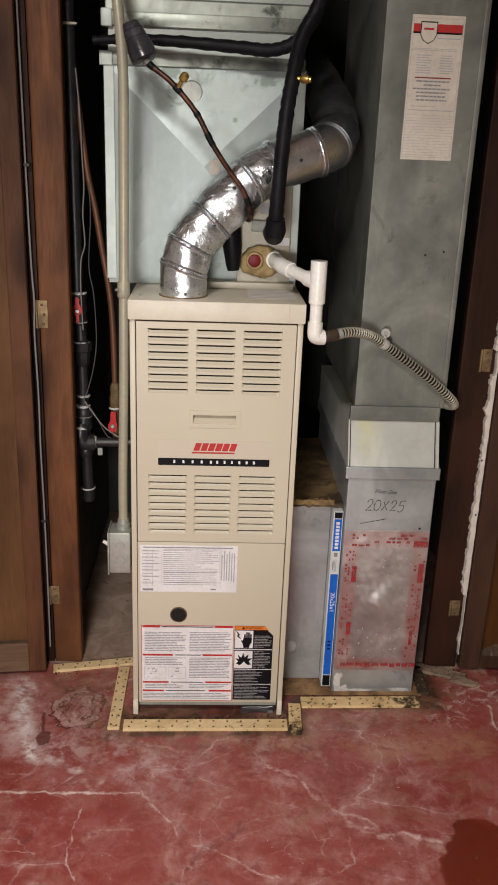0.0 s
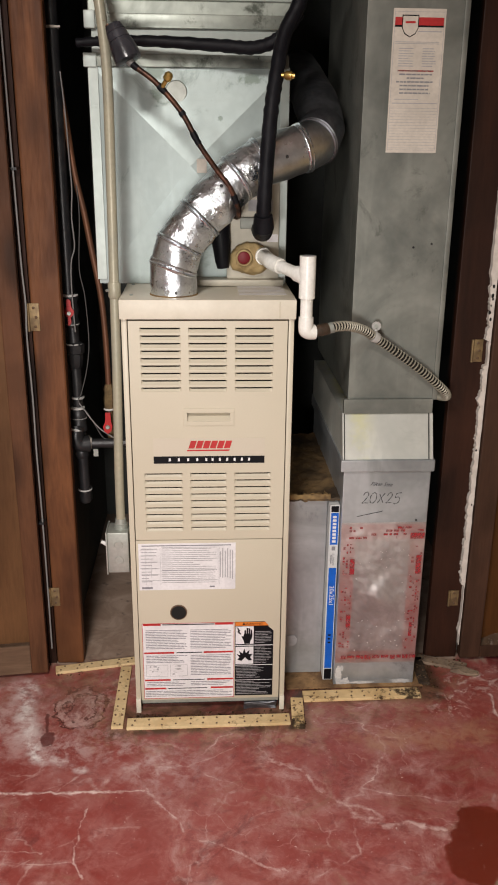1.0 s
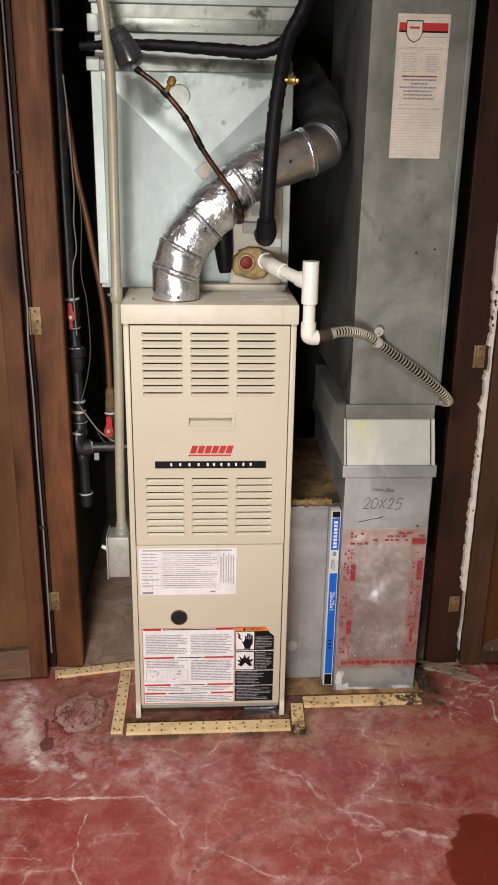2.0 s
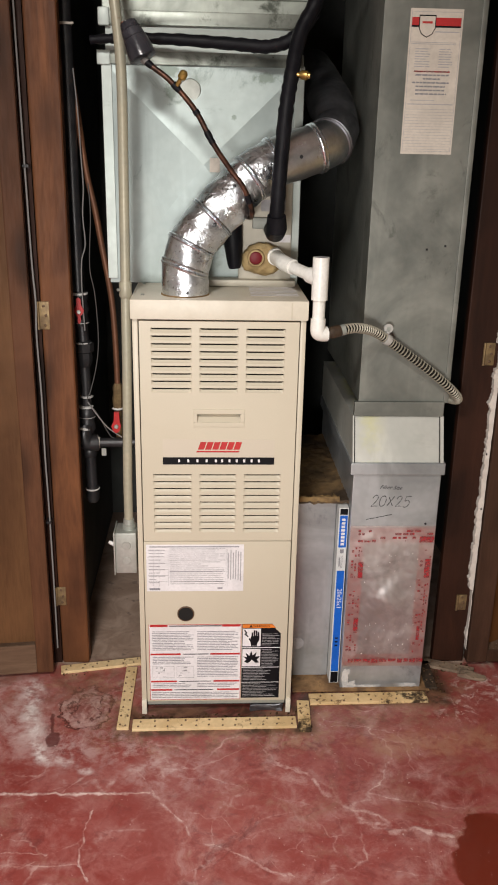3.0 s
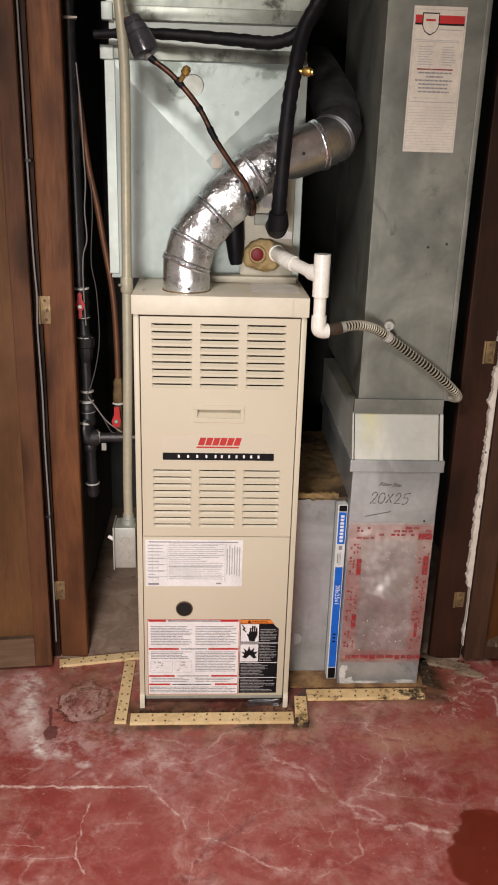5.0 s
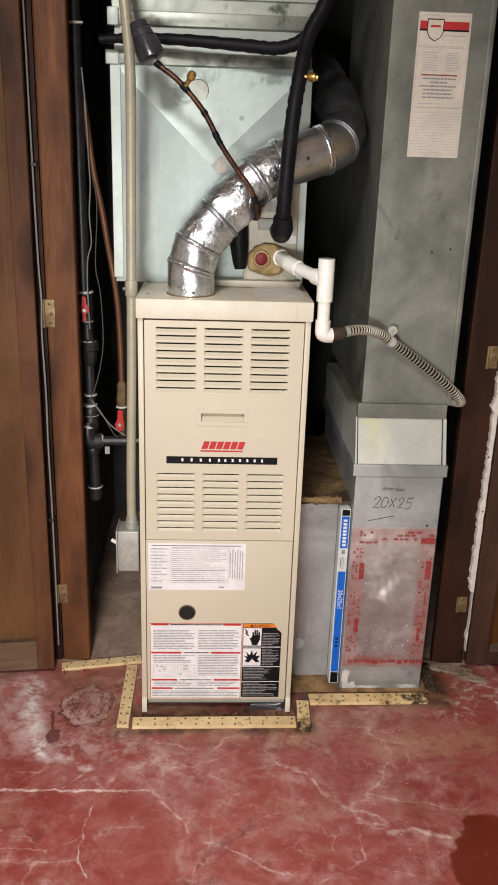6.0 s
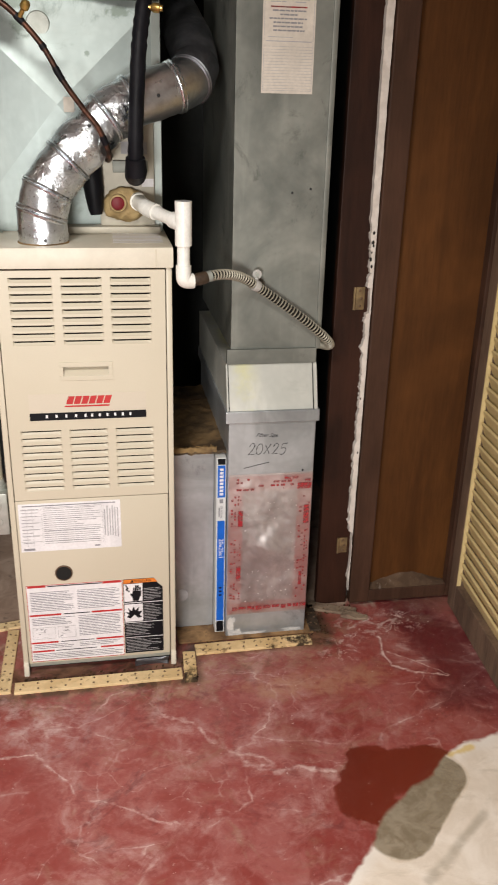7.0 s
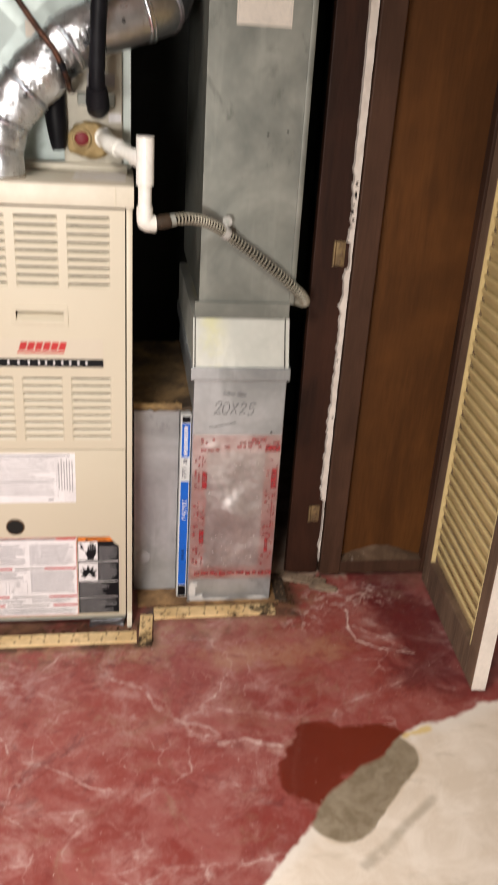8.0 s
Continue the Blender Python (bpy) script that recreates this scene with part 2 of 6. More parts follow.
    halo = s.calc("MAXIMUM", halo, s.calc("MULTIPLY", s.ramp(s.trail(s.ragged(p, 9, 0.06), [(0.121, -0.176), (0.238, -0.279), (0.31, -0.37), (0.48, -0.41)]), 0.0, 0.06, 0.38, 0.0), s.ramp(s.noise(p, 16, 6, 0.75), 0.42, 0.62)))
    crack = s.calc("MAXIMUM", crack, halo)
    vein = s.calc("MAXIMUM", s.calc("MAXIMUM", s.calc("MULTIPLY", v1, 0.55), crack), s.calc("MAXIMUM", s.calc("MULTIPLY", v2, 0.45), s.calc("MULTIPLY", v3, 0.30)))
    salt = s.calc("MINIMUM", s.calc("ADD", s.calc("ADD", s.calc("MULTIPLY", vein, 0.75), glow), haze), 0.88)
    salt = s.calc("MULTIPLY", salt, s.ramp(crisp, 0.36, 0.58, 0.3, 1.15))
    p_flat = s.coords((1, 1, 0), True)
    rim = s.ragged(s.ragged(p, 14, 0.05), 45, 0.016)
    soaked = s.calc("MINIMUM", s.trail(rim, [(0.570, -0.400), (0.526, -0.492)]), s.calc("SUBTRACT", s.trail(rim, [(0.565, -0.43), (0.70, -0.432)]), 0.007))
    soaked = s.calc("MINIMUM", soaked, s.calc("ADD", s.trail(rim, [(0.505, -0.505), (0.57, -0.54)]), 0.014))
    wet = s.ramp(soaked, 0.052, 0.060, 1.0, 0.0)
    salt = s.calc("MULTIPLY", salt, s.calc("SUBTRACT", 1.0, s.calc("MULTIPLY", wet, 0.97)))
    # folding door's shadow painted into the floor colour; scraped patch at the jamb
    leaf_shade = s.ramp(s.calc("ADD", s.trail(p_flat, [(0.86, 0.16), (0.90, -0.10), (0.88, -0.20)]), s.ramp(mid, 0.3, 0.7, -0.03, 0.03)), 0.03, 0.14, 0.85, 0.0)
    red = s.mix(leaf_shade, red, (0.115, 0.016, 0.020))
    salt = s.calc("MULTIPLY", salt, s.calc("SUBTRACT", 1.0, s.calc("MULTIPLY", leaf_shade, s.ramp(crack, 0.2, 0.6, 0.85, 0.2))))
    scraped = s.calc("MULTIPLY", s.ramp(s.trail(rim, [(0.60, 0.0), (0.65, 0.09), (0.83, 0.11)]), 0.0, 0.085, 0.95, 0.0), s.ramp(s.noise(s.warp(p, 18, 0.06), 40, 6, 0.75, 0.8), 0.50, 0.64))
    salt = s.calc("MAXIMUM", salt, scraped)
    col = s.mix(salt, red, s.mix(s.ramp(mid, 0.35, 0.65), (0.56, 0.36, 0.325), (0.70, 0.53, 0.49)))
    tan = s.ramp(s.calc("ADD", s.trail(s.coords((1, 1.9, 0), True), [(0.43, -0.24), (0.60, -0.20)]), s.ramp(mid, 0.3, 0.7, -0.05, 0.05)), 0.03, 0.12, 0.7, 0.0)
    col = s.mix(s.calc("MULTIPLY", tan, s.ramp(crisp, 0.35, 0.6, 0.35, 1.0)), col, (0.40, 0.20, 0.125))
    # soaked paint below the puddle is deep and clean
    col = s.mix(s.calc("MULTIPLY", wet, 0.94), col, s.mix(s.ramp(big, 0.3, 0.7), (0.150, 0.019, 0.0085), (0.180, 0.026, 0.012)))
    # flaked patch beside the furnace, bared slab within
    ox, oy = s.calc("DIVIDE", s.calc("ADD", x, 0.325), 0.068), s.calc("DIVIDE", s.calc("SUBTRACT", y, 0.03), 0.085)
    oval = s.calc("ADD", s.calc("SQRT", s.calc("ADD", s.calc("MULTIPLY", ox, ox), s.calc("MULTIPLY", oy, oy))), s.ramp(s.noise(p, 18, 5, 0.7), 0.2, 0.8, -0.35, 0.35))
    col = s.mix(s.ramp(oval, 0.75, 1.05, 0.7, 0.0), col, s.mix(s.ramp(crisp, 0.4, 0.6), (0.26, 0.10, 0.085), (0.55, 0.38, 0.34)))
    # salts bloom thickest beside the door on the damp side
    run_a = s.trail(s.ragged(s.ragged(p, 12, 0.05), 40, 0.02), [(-0.478, 0.12), (-0.462, -0.01), (-0.43, -0.093), (-0.40, -0.15)])
    run_b = s.trail(shaken, [(-0.40, -0.15), (-0.36, -0.165), (-0.29, -0.20)])
    bloom = s.calc("MAXIMUM", s.ramp(run_a, 0.004, 0.042, 1.0, 0.0), s.ramp(run_b, 0.002, 0.018, 0.6, 0.0))
    bloom = s.calc("MULTIPLY", bloom, s.ramp(s.noise(p, 20, 7, 0.7), 0.40, 0.60, 0.08, 1.0))
    col = s.mix(bloom, col, (0.78, 0.71, 0.69))
    veil = s.ramp(s.trail(s.ragged(p, 7, 0.1), [(-0.52, 0.10), (-0.46, -0.06), (-0.36, -0.11), (-0.24, -0.11), (-0.12, -0.19)]), 0.0, 0.15, 0.72, 0.0)
    veil = s.calc("MULTIPLY", veil, s.ramp(s.noise(s.warp(p, 10, 0.03), 22, 7, 0.72, 0.2), 0.40, 0.64))
    col = s.mix(veil, col, (0.56, 0.40, 0.38))
    # dark broken edge of the flaked patch and a dried drip, over the salts
    ring = s.calc("MAXIMUM", s.ramp(s.calc("ABSOLUTE", s.calc("SUBTRACT", oval, 0.95)), 0.02, 0.11, 0.9, 0.0), s.ramp(s.calc("ABSOLUTE", s.calc("SUBTRACT", oval, 0.55)), 0.02, 0.09, 0.8, 0.0))
    ring = s.calc("MULTIPLY", ring, s.ramp(s.noise(p, 24, 3), 0.36, 0.50))
    col = s.mix(ring, col, (0.085, 0.022, 0.018))
    drop = s.calc("MINIMUM", s.calc("SUBTRACT", s.trail(shaken, [(-0.392, -0.085), (-0.388, -0.10)]), 0.012), s.trail(shaken, [(-0.404, -0.0), (-0.393, -0.08)]))
    col = s.mix(s.ramp(drop, 0.002, 0.007, 0.8, 0.0), col, (0.10, 0.022, 0.02))
    # rust and damp have browned the paint along the strips
    seep = s.calc("MINIMUM", s.trail(s.ragged(p, 8, 0.09), [(-0.42, 0.15), (-0.25, 0.13), (-0.25, -0.09), (0.24, -0.10)]), s.trail(s.ragged(p, 8, 0.09), [(0.24, -0.02), (0.56, 0.0), (0.64, 0.12)]))
    seep = s.calc("MULTIPLY", s.ramp(seep, 0.0, 0.085, 0.8, 0.0), s.ramp(s.noise(s.warp(p, 16, 0.06), 30, 6, 0.75, 0.5), 0.42, 0.62))
    col = s.mix(seep, col, s.mix(s.ramp(mid, 0.4, 0.62), (0.17, 0.075, 0.045), (0.40, 0.235, 0.15)))
    # flecks of salt and grit
    fleck = s.calc("MULTIPLY", s.ramp(s.noise(p, 85, 3, 0.6), 0.66, 0.72), s.ramp(s.noise(p, 6, 4), 0.45, 0.62))
    col = s.mix(s.calc("MULTIPLY", fleck, 0.6), col, (0.66, 0.52, 0.48))
    # bare slab past a ragged edge
    border = s.calc("ADD", s.calc("MULTIPLY", s.calc("ADD", x, -0.994), 0.70), -0.309)
    bow = s.calc("MULTIPLY", s.calc("MULTIPLY", s.calc("ADD", x, -0.40), s.calc("SUBTRACT", 0.994, x)), 0.9)
    edge = s.calc("SUBTRACT", s.calc("ADD", border, bow), y)
    edge = s.calc("ADD", edge, s.ramp(s.noise(p, 7, 4, 0.55), 0.2, 0.8, -0.02, 0.02))
    bare = s.ramp(edge, -0.006, 0.008)
    slab = s.mix(s.ramp(mid, 0.35, 0.7), (0.70, 0.60, 0.49), (0.83, 0.74, 0.64))
    slab = s.mix(s.ramp(s.noise(s.coords((3, 8, 1), True), 3, 5, 0.7, 0.5), 0.55, 0.72, 0, 0.35), slab, (0.44, 0.37, 0.28))
    slab = s.mix(s.ramp(edge, 0.004, 0.05, 0.6, 0.0), slab, (0.80, 0.75, 0.69))
    spot = s.ramp(s.calc("ADD", s.trail(p_flat, [(0.748, -0.402), (0.806, -0.386)]), s.ramp(mid, 0.3, 0.7, -0.004, 0.004)), 0.0, 0.011, 0.75, 0.0)
    slab = s.mix(spot, slab, (0.70, 0.50, 0.14))
    streak = s.ramp(s.trail(s.ragged(p_flat, 9, 0.03), [(0.585, -0.700), (0.657, -0.645), (0.752, -0.568)]), 0.002, 0.017, 0.5, 0.0)
    slab = s.mix(s.calc("MULTIPLY", streak, s.ramp(s.noise(p, 14, 4, 0.6), 0.34, 0.56)), slab, (0.30, 0.25, 0.18))
    # damp slab under the puddle
    ax, ay, bx, by = 0.697, -0.452, 0.572, -0.590
    dx, dy = bx - ax, by - ay
    run = s.ramp_line(s.calc("ADD", s.calc("MULTIPLY", s.calc("SUBTRACT", x, ax), dx / (dx * dx + dy * dy)), s.calc("MULTIPLY", s.calc("SUBTRACT", y, ay), dy / (dx * dx + dy * dy))))
    ex = s.calc("SUBTRACT", s.calc("SUBTRACT", x, ax), s.calc("MULTIPLY", run, dx))
    ey = s.calc("SUBTRACT", s.calc("SUBTRACT", y, ay), s.calc("MULTIPLY", run, dy))
    away = s.calc("SQRT", s.calc("ADD", s.calc("MULTIPLY", ex, ex), s.calc("MULTIPLY", ey, ey)))
    damp = s.ramp(s.calc("ADD", away, s.ramp(big, 0.3, 0.7, -0.008, 0.008)), 0.060, 0.067, 1.0, 0.0)
    slab = s.mix(s.calc("MULTIPLY", damp, 0.96), slab, s.mix(s.ramp(crisp, 0.35, 0.65), (0.215, 0.168, 0.108), (0.33, 0.275, 0.20)))
    # dusty unpainted slab inside the closet
    inner = s.ramp(s.calc("ADD", y, s.ramp(mid, 0.3, 0.7, -0.03, 0.03)), 0.19, 0.235)
    dust = s.mix(s.ramp(mid, 0.35, 0.7), (0.27, 0.185, 0.135), (0.42, 0.31, 0.24))
    dust = s.mix(s.ramp(s.noise(p, 26, 4), 0.6, 0.75, 0, 0.7), dust, (0.07, 0.05, 0.04))
    near = s.ramp(s.calc("ADD", y, s.ramp(mid, 0.3, 0.7, -0.06, 0.06)), -0.1, 0.2, 0.0, 0.55)
    col = s.mix(s.calc("MULTIPLY", near, s.ramp(s.noise(w2, 6, 5, 0.7), 0.42, 0.62)), col, (0.22, 0.12, 0.085))
    # grime packed round the strips
    def band(v, lo, hi, soft):
        return s.calc("MULTIPLY", s.ramp(v, lo - soft, lo + soft), s.ramp(v, hi - soft, hi + soft, 1.0, 0.0))
    dirt = s.calc("MAXIMUM", s.calc("MULTIPLY", band(x, -0.25, 0.245, 0.012), band(y, -0.085, 0.03, 0.012)), s.calc("MULTIPLY", band(x, 0.19, 0.61, 0.02), band(y, 0.018, 0.2, 0.016)))
    dirt = s.calc("MULTIPLY", dirt, s.ramp(s.noise(w2, 22, 5, 0.7), 0.34, 0.54, 0.4, 0.97))
    col = s.mix(dirt, col, s.mix(s.ramp(mid, 0.4, 0.65), (0.055, 0.028, 0.017), (0.19, 0.095, 0.055)))
    col = s.mix(inner, col, dust)
    col = s.mix(bare, col, slab)
    rough = s.calc("ADD", s.ramp(mid, 0.3, 0.7, 0.34, 0.5), s.calc("MULTIPLY", s.calc("MAXIMUM", salt, s.calc("MAXIMUM", bare, inner)), 0.4))
    s.bump(s.calc("ADD", s.calc("MULTIPLY", salt, 0.5), s.calc("ADD", s.calc("MULTIPLY", mid, 0.5), s.calc("SUBTRACT", s.calc("MULTIPLY", fine, 0.25), bare))), 0.35, 0.003)
    return s.finish(col, rough)


def water_material():
    s = Shader("water")
    t = s.tree.nodes.new("ShaderNodeBsdfTransparent")
    t.inputs[0].default_value = (0.96, 0.95, 0.93, 1)
    g = s.tree.nodes.new("ShaderNodeBsdfGlossy")
    g.inputs["Roughness"].default_value = 0.06
    f = s.tree.nodes.new("ShaderNodeLayerWeight")
    f.inputs[0].default_value = 0.5
    m = s.tree.nodes.new("ShaderNodeMixShader")
    s.put(m.inputs[0], s.calc("ADD", 0.02, s.calc("MULTIPLY", s.calc("POWER", f.outputs["Facing"], 5.0), 0.9)))
    s.put(m.inputs[1], t.outputs[0])
    s.put(m.inputs[2], g.outputs[0])
    s.put(s.out.inputs["Surface"], m.outputs[0])
    return s.mat


def film_material():
    """Clear packing film: gloss over whatever lies below it."""
    s = Shader("clear_film")
    vec = s.coords()
    wr = s.noise(s.warp(vec, 5, 0.05), 9, 4, 0.6, 0.3)
    t = s.tree.nodes.new("ShaderNodeBsdfTransparent")
    t.inputs[0].default_value = (0.93, 0.87, 0.855, 1)
    g = s.tree.nodes.new("ShaderNodeBsdfGlossy")
    s.put(g.inputs["Roughness"], s.ramp(wr, 0.3, 0.7, 0.40, 0.56))
    g.inputs["Color"].default_value = (1.0, 0.95, 0.93, 1)
    b = s.tree.nodes.new("ShaderNodeBump")
    s.put(b.inputs["Height"], wr)
    b.inputs["Strength"].default_value, b.inputs["Distance"].default_value = 0.22, 0.004
    s.put(g.inputs["Normal"], b.outputs[0])
    m = s.tree.nodes.new("ShaderNodeMixShader")
    s.put(m.inputs[0], s.ramp(wr, 0.35, 0.75, 0.24, 0.46))
    s.put(m.inputs[1], t.outputs[0])
    s.put(m.inputs[2], g.outputs[0])
    s.put(s.out.inputs["Surface"], m.outputs[0])
    return s.mat


M_FLOOR, M_WATER, M_FILM = floor_paint(), water_material(), film_material()
M_BEIGE = surf("beige_enamel", (0.575, 0.52, 0.405), (0.55, 0.495, 0.38), 3, 0.4, 0, 0.01, 300, 0.08, grain=0.06)
M_BEIGE_OLD = surf("beige_enamel_top", (0.70, 0.65, 0.54), (0.61, 0.56, 0.45), 5, 0.42, 0, 0.03, 150, 0.12, grain=0.1)
M_BADGE = surf("badge_plate", (0.575, 0.515, 0.415), (0.56, 0.50, 0.40), 6, 0.38, 0, 0.01, 200, grain=0.03)
M_GALV = galvanised("galvanised_bright", (0.35, 0.395, 0.37), (0.47, 0.52, 0.49), 0.44, 0.45, (0.10, 0.13, 0.10))
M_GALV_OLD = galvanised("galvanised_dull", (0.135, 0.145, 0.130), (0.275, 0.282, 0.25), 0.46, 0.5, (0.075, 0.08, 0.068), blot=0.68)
M_GALV_LOW = galvanised("galvanised_low", (0.28, 0.30, 0.315), (0.52, 0.545, 0.565), 0.34, 0.6, (0.17, 0.175, 0.18))
M_GALV_STAIN = galvanised("galvanised_mottled", (0.075, 0.085, 0.075), (0.36, 0.39, 0.345), 0.34, 0.6, (0.035, 0.042, 0.03), blot=0.9)
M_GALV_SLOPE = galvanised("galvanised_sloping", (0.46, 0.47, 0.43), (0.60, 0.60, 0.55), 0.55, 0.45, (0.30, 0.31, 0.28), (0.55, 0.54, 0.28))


def flue_metal(name, crease, smudge):
    """Bright tin plate: a mirror with dents and creases, smudges and dark specks."""
    s = Shader(name)
    v = s.coords()
    crink = s.noise(s.warp(v, 20, 0.02), 34, 4, 0.6, 1.2)
    dent = s.cells(s.warp(v, 14, 0.04), 24, edge=False)
    col = s.mix(s.ramp(crink, 0.35, 0.7), (0.70, 0.745, 0.79), (0.86, 0.90, 0.94))
    col = s.mix(s.ramp(s.noise(v, 30, 6, 0.75), 0.52, 0.70, 0, smudge), col, (0.25, 0.26, 0.28))
    speck = s.ramp(s.noise(v, 130, 3, 0.6), 0.64, 0.70)
    col = s.mix(s.calc("MULTIPLY", speck, 0.85), col, (0.05, 0.045, 0.04))
    s.bump(s.calc("ADD", crink, s.calc("MULTIPLY", dent, 0.8)), crease, 0.005)
    return s.finish(col, s.ramp(s.noise(v, 18, 4, 0.6), 0.3, 0.75, 0.24, 0.40), 1.0)


M_FLUE = flue_metal("bright_flue", 0.34, 0.6)
M_FLUE_CREASED = flue_metal("creased_flue", 0.85, 0.75)
M_GALV_FRONT = galvanised("galvanised_smudged", (0.33, 0.39, 0.38), (0.445, 0.515, 0.495), 0.44, 0.45, (0.10, 0.13, 0.10), None, ((-0.108, 1.492, 0.020, 0.014), (-0.100, 1.447, 0.020, 0.022), (0.10, 1.478, 0.026, 0.012), (0.03, 1.40, 0.006, 0.006)))
M_TACK_WET = strip_wet_end("tack_strip_blackened", 0, 1.0, 0.43, 0.56)
M_TACK_CORNER = strip_wet_end("tack_strip_wet_corner", 1, -1.0, 0.030, 0.085)
# dark colours that stand for shade in holes, cabinet and louvre slots
M_HOLE_SHADE = plain("hole_shade", (0.012, 0.011, 0.010), 0.8)
M_SLOT_SHADE = plain("slot_shade_sheet", (0.048, 0.040, 0.030), 0.8)
M_GAP = plain("shadow_gap", (0.02, 0.018, 0.015), 0.8)
M_PVC = surf("pvc", (0.88, 0.87, 0.82), (0.80, 0.78, 0.70), 10, 0.35, 0, 0.03, 120, 0.1)
M_PAPER = plain("label_paper", (0.82, 0.80, 0.81), 0.45)
M_PAPER_WARM = plain("service_card_paper", (0.66, 0.60, 0.52), 0.6)
M_INK = plain("grey_ink", (0.26, 0.26, 0.28), 0.6)
M_FAINT = plain("faint_ink", (0.42, 0.41, 0.42), 0.6)
M_BLACK = plain("black_ink", (0.006, 0.006, 0.008), 0.5, spec=0.15)
M_MARKER = plain("marker_pen", (0.045, 0.045, 0.05), 0.5)
M_RED = plain("red_ink", (0.50, 0.03, 0.03), 0.5)
M_ORANGE = plain("orange_ink", (0.78, 0.22, 0.03), 0.5)
M_BLUE = plain("blue_carton", (0.005, 0.125, 0.60), 0.45)
M_CARTON = plain("white_carton", (0.70, 0.71, 0.70), 0.55)
M_PIPE = surf("black_iron", (0.015, 0.015, 0.017), (0.030, 0.029, 0.030), 14, 0.38, 0.0, 0.2, 120, spec=0.5, spots=(0.05, 0.034, 0.026))
M_FOAM = surf("black_insulation", (0.005, 0.005, 0.007), (0.009, 0.009, 0.012), 16, 0.5, 0, 0.6, 60, spec=0.16)
# dark metal: shade put into the flue's far end; also the foil scrap
M_FLUE_SHADE_FOIL = surf("shaded_flue_and_foil", (0.24, 0.245, 0.265), (0.095, 0.098, 0.108), 12, 0.42, 0.9, 0.2, 90)
M_FLUE_MID = surf("mid_flue", (0.80, 0.82, 0.86), (0.55, 0.56, 0.58), 14, 0.33, 1.0, 0.25, 90)
M_ACCESS = galvanised("tan_access_sheet", (0.40, 0.37, 0.29), (0.52, 0.49, 0.41), 0.5, 0.3, (0.16, 0.14, 0.09))
M_PLUG = plain("dark_red_plug", (0.17, 0.006, 0.012), 0.5)
M_GROOVE = plain("hose_groove", (0.020, 0.019, 0.016), 0.7, spec=0.1)
M_SLEEVE = surf("grey_tape", (0.026, 0.026, 0.032), (0.05, 0.05, 0.06), 14, 0.26, 0, 0.3, 60)
M_COPPER = surf("copper", (0.16, 0.070, 0.043), (0.022, 0.016, 0.014), 34, 0.42, 0.7, 0.15, 140, spots=(0.02, 0.018, 0.016))
M_COPPER_DULL = surf("brown_copper", (0.20, 0.085, 0.042), (0.13, 0.06, 0.035), 12, 0.5, 0.4, 0.1, 140)
M_BRASS = plain("brass", (0.62, 0.42, 0.13), 0.3, 0.9)
M_BRASS_DULL = surf("worn_brass", (0.30, 0.21, 0.10), (0.15, 0.10, 0.055), 30, 0.5, 0.5, 0.2, 150)
M_CONDUIT = surf("painted_conduit", (0.42, 0.39, 0.285), (0.34, 0.33, 0.255), 9, 0.42, 0.15, 0.1, 120)
M_STEELBOX = surf("zinc_box", (0.46, 0.48, 0.44), (0.36, 0.38, 0.34), 18, 0.42, 0.5, 0.1, 120)
M_HANDLE = plain("red_handle", (0.52, 0.025, 0.025), 0.4)
M_WHITE = plain("white_plastic", (0.78, 0.77, 0.74), 0.4)
M_EDGE = plain("primed_edge", (0.88, 0.80, 0.72), 0.5)
M_CABLE = plain("grey_cable", (0.26, 0.25, 0.24), 0.5)
M_WIRE = plain("dim_wire", (0.11, 0.105, 0.10), 0.5)
M_CLIP = plain("translucent_clip", (0.50, 0.49, 0.46), 0.25)
M_PUTTY = surf("duct_putty", (0.44, 0.32, 0.15), (0.27, 0.18, 0.075), 26, 0.7, 0, 0.5, 90, spots=(0.16, 0.10, 0.05))
M_BROWN_FIT = plain("brown_adapter", (0.13, 0.075, 0.04), 0.5)
M_ADAPTER = surf("brown_threaded_fitting", (0.085, 0.055, 0.034), (0.045, 0.03, 0.02), 40, 0.45, 0.2, 0.2, 120)
M_FLEX = surf("flexible_conduit", (0.40, 0.37, 0.29), (0.26, 0.235, 0.18), 20, 0.4, 0.2, 0.1, 120)
M_RUST = surf("rusty_top", (0.34, 0.215, 0.08), (0.10, 0.06, 0.028), 14, 0.8, 0, 0.6, 70, spots=(0.02, 0.013, 0.008))
M_RUST_TOP = surf("sooty_top", (0.05, 0.032, 0.018), (0.26, 0.16, 0.065), 7, 0.85, 0, 0.7, 60, spots=(0.012, 0.009, 0.007))
M_ROT = surf("rotten_board", (0.36, 0.21, 0.09), (0.10, 0.05, 0.024), 16, 0.8, 0, 0.5, 70, spots=(0.02, 0.012, 0.008))
M_TACK = surf("tack_strip_ply", (0.80, 0.61, 0.34), (0.64, 0.45, 0.22), 9, 0.7, 0, 0.2, 90, spots=(0.22, 0.13, 0.055))
M_ROT_BLACK = surf("black_rot", (0.055, 0.033, 0.018), (0.018, 0.012, 0.009), 30, 0.85, 0, 0.8, 70, spots=(0.30, 0.20, 0.10))
M_PINE = wood("stained_pine", (0.225, 0.088, 0.035), (0.092, 0.036, 0.017), "z", 0.42)
M_DOOR = wood("brown_door_stile", (0.125, 0.052, 0.024), (0.066, 0.028, 0.014), "z", 0.5)
M_DOOR_PANEL = wood("brown_door_panel", (0.108, 0.041, 0.0105), (0.070, 0.026, 0.0068), "z", 0.5, False)
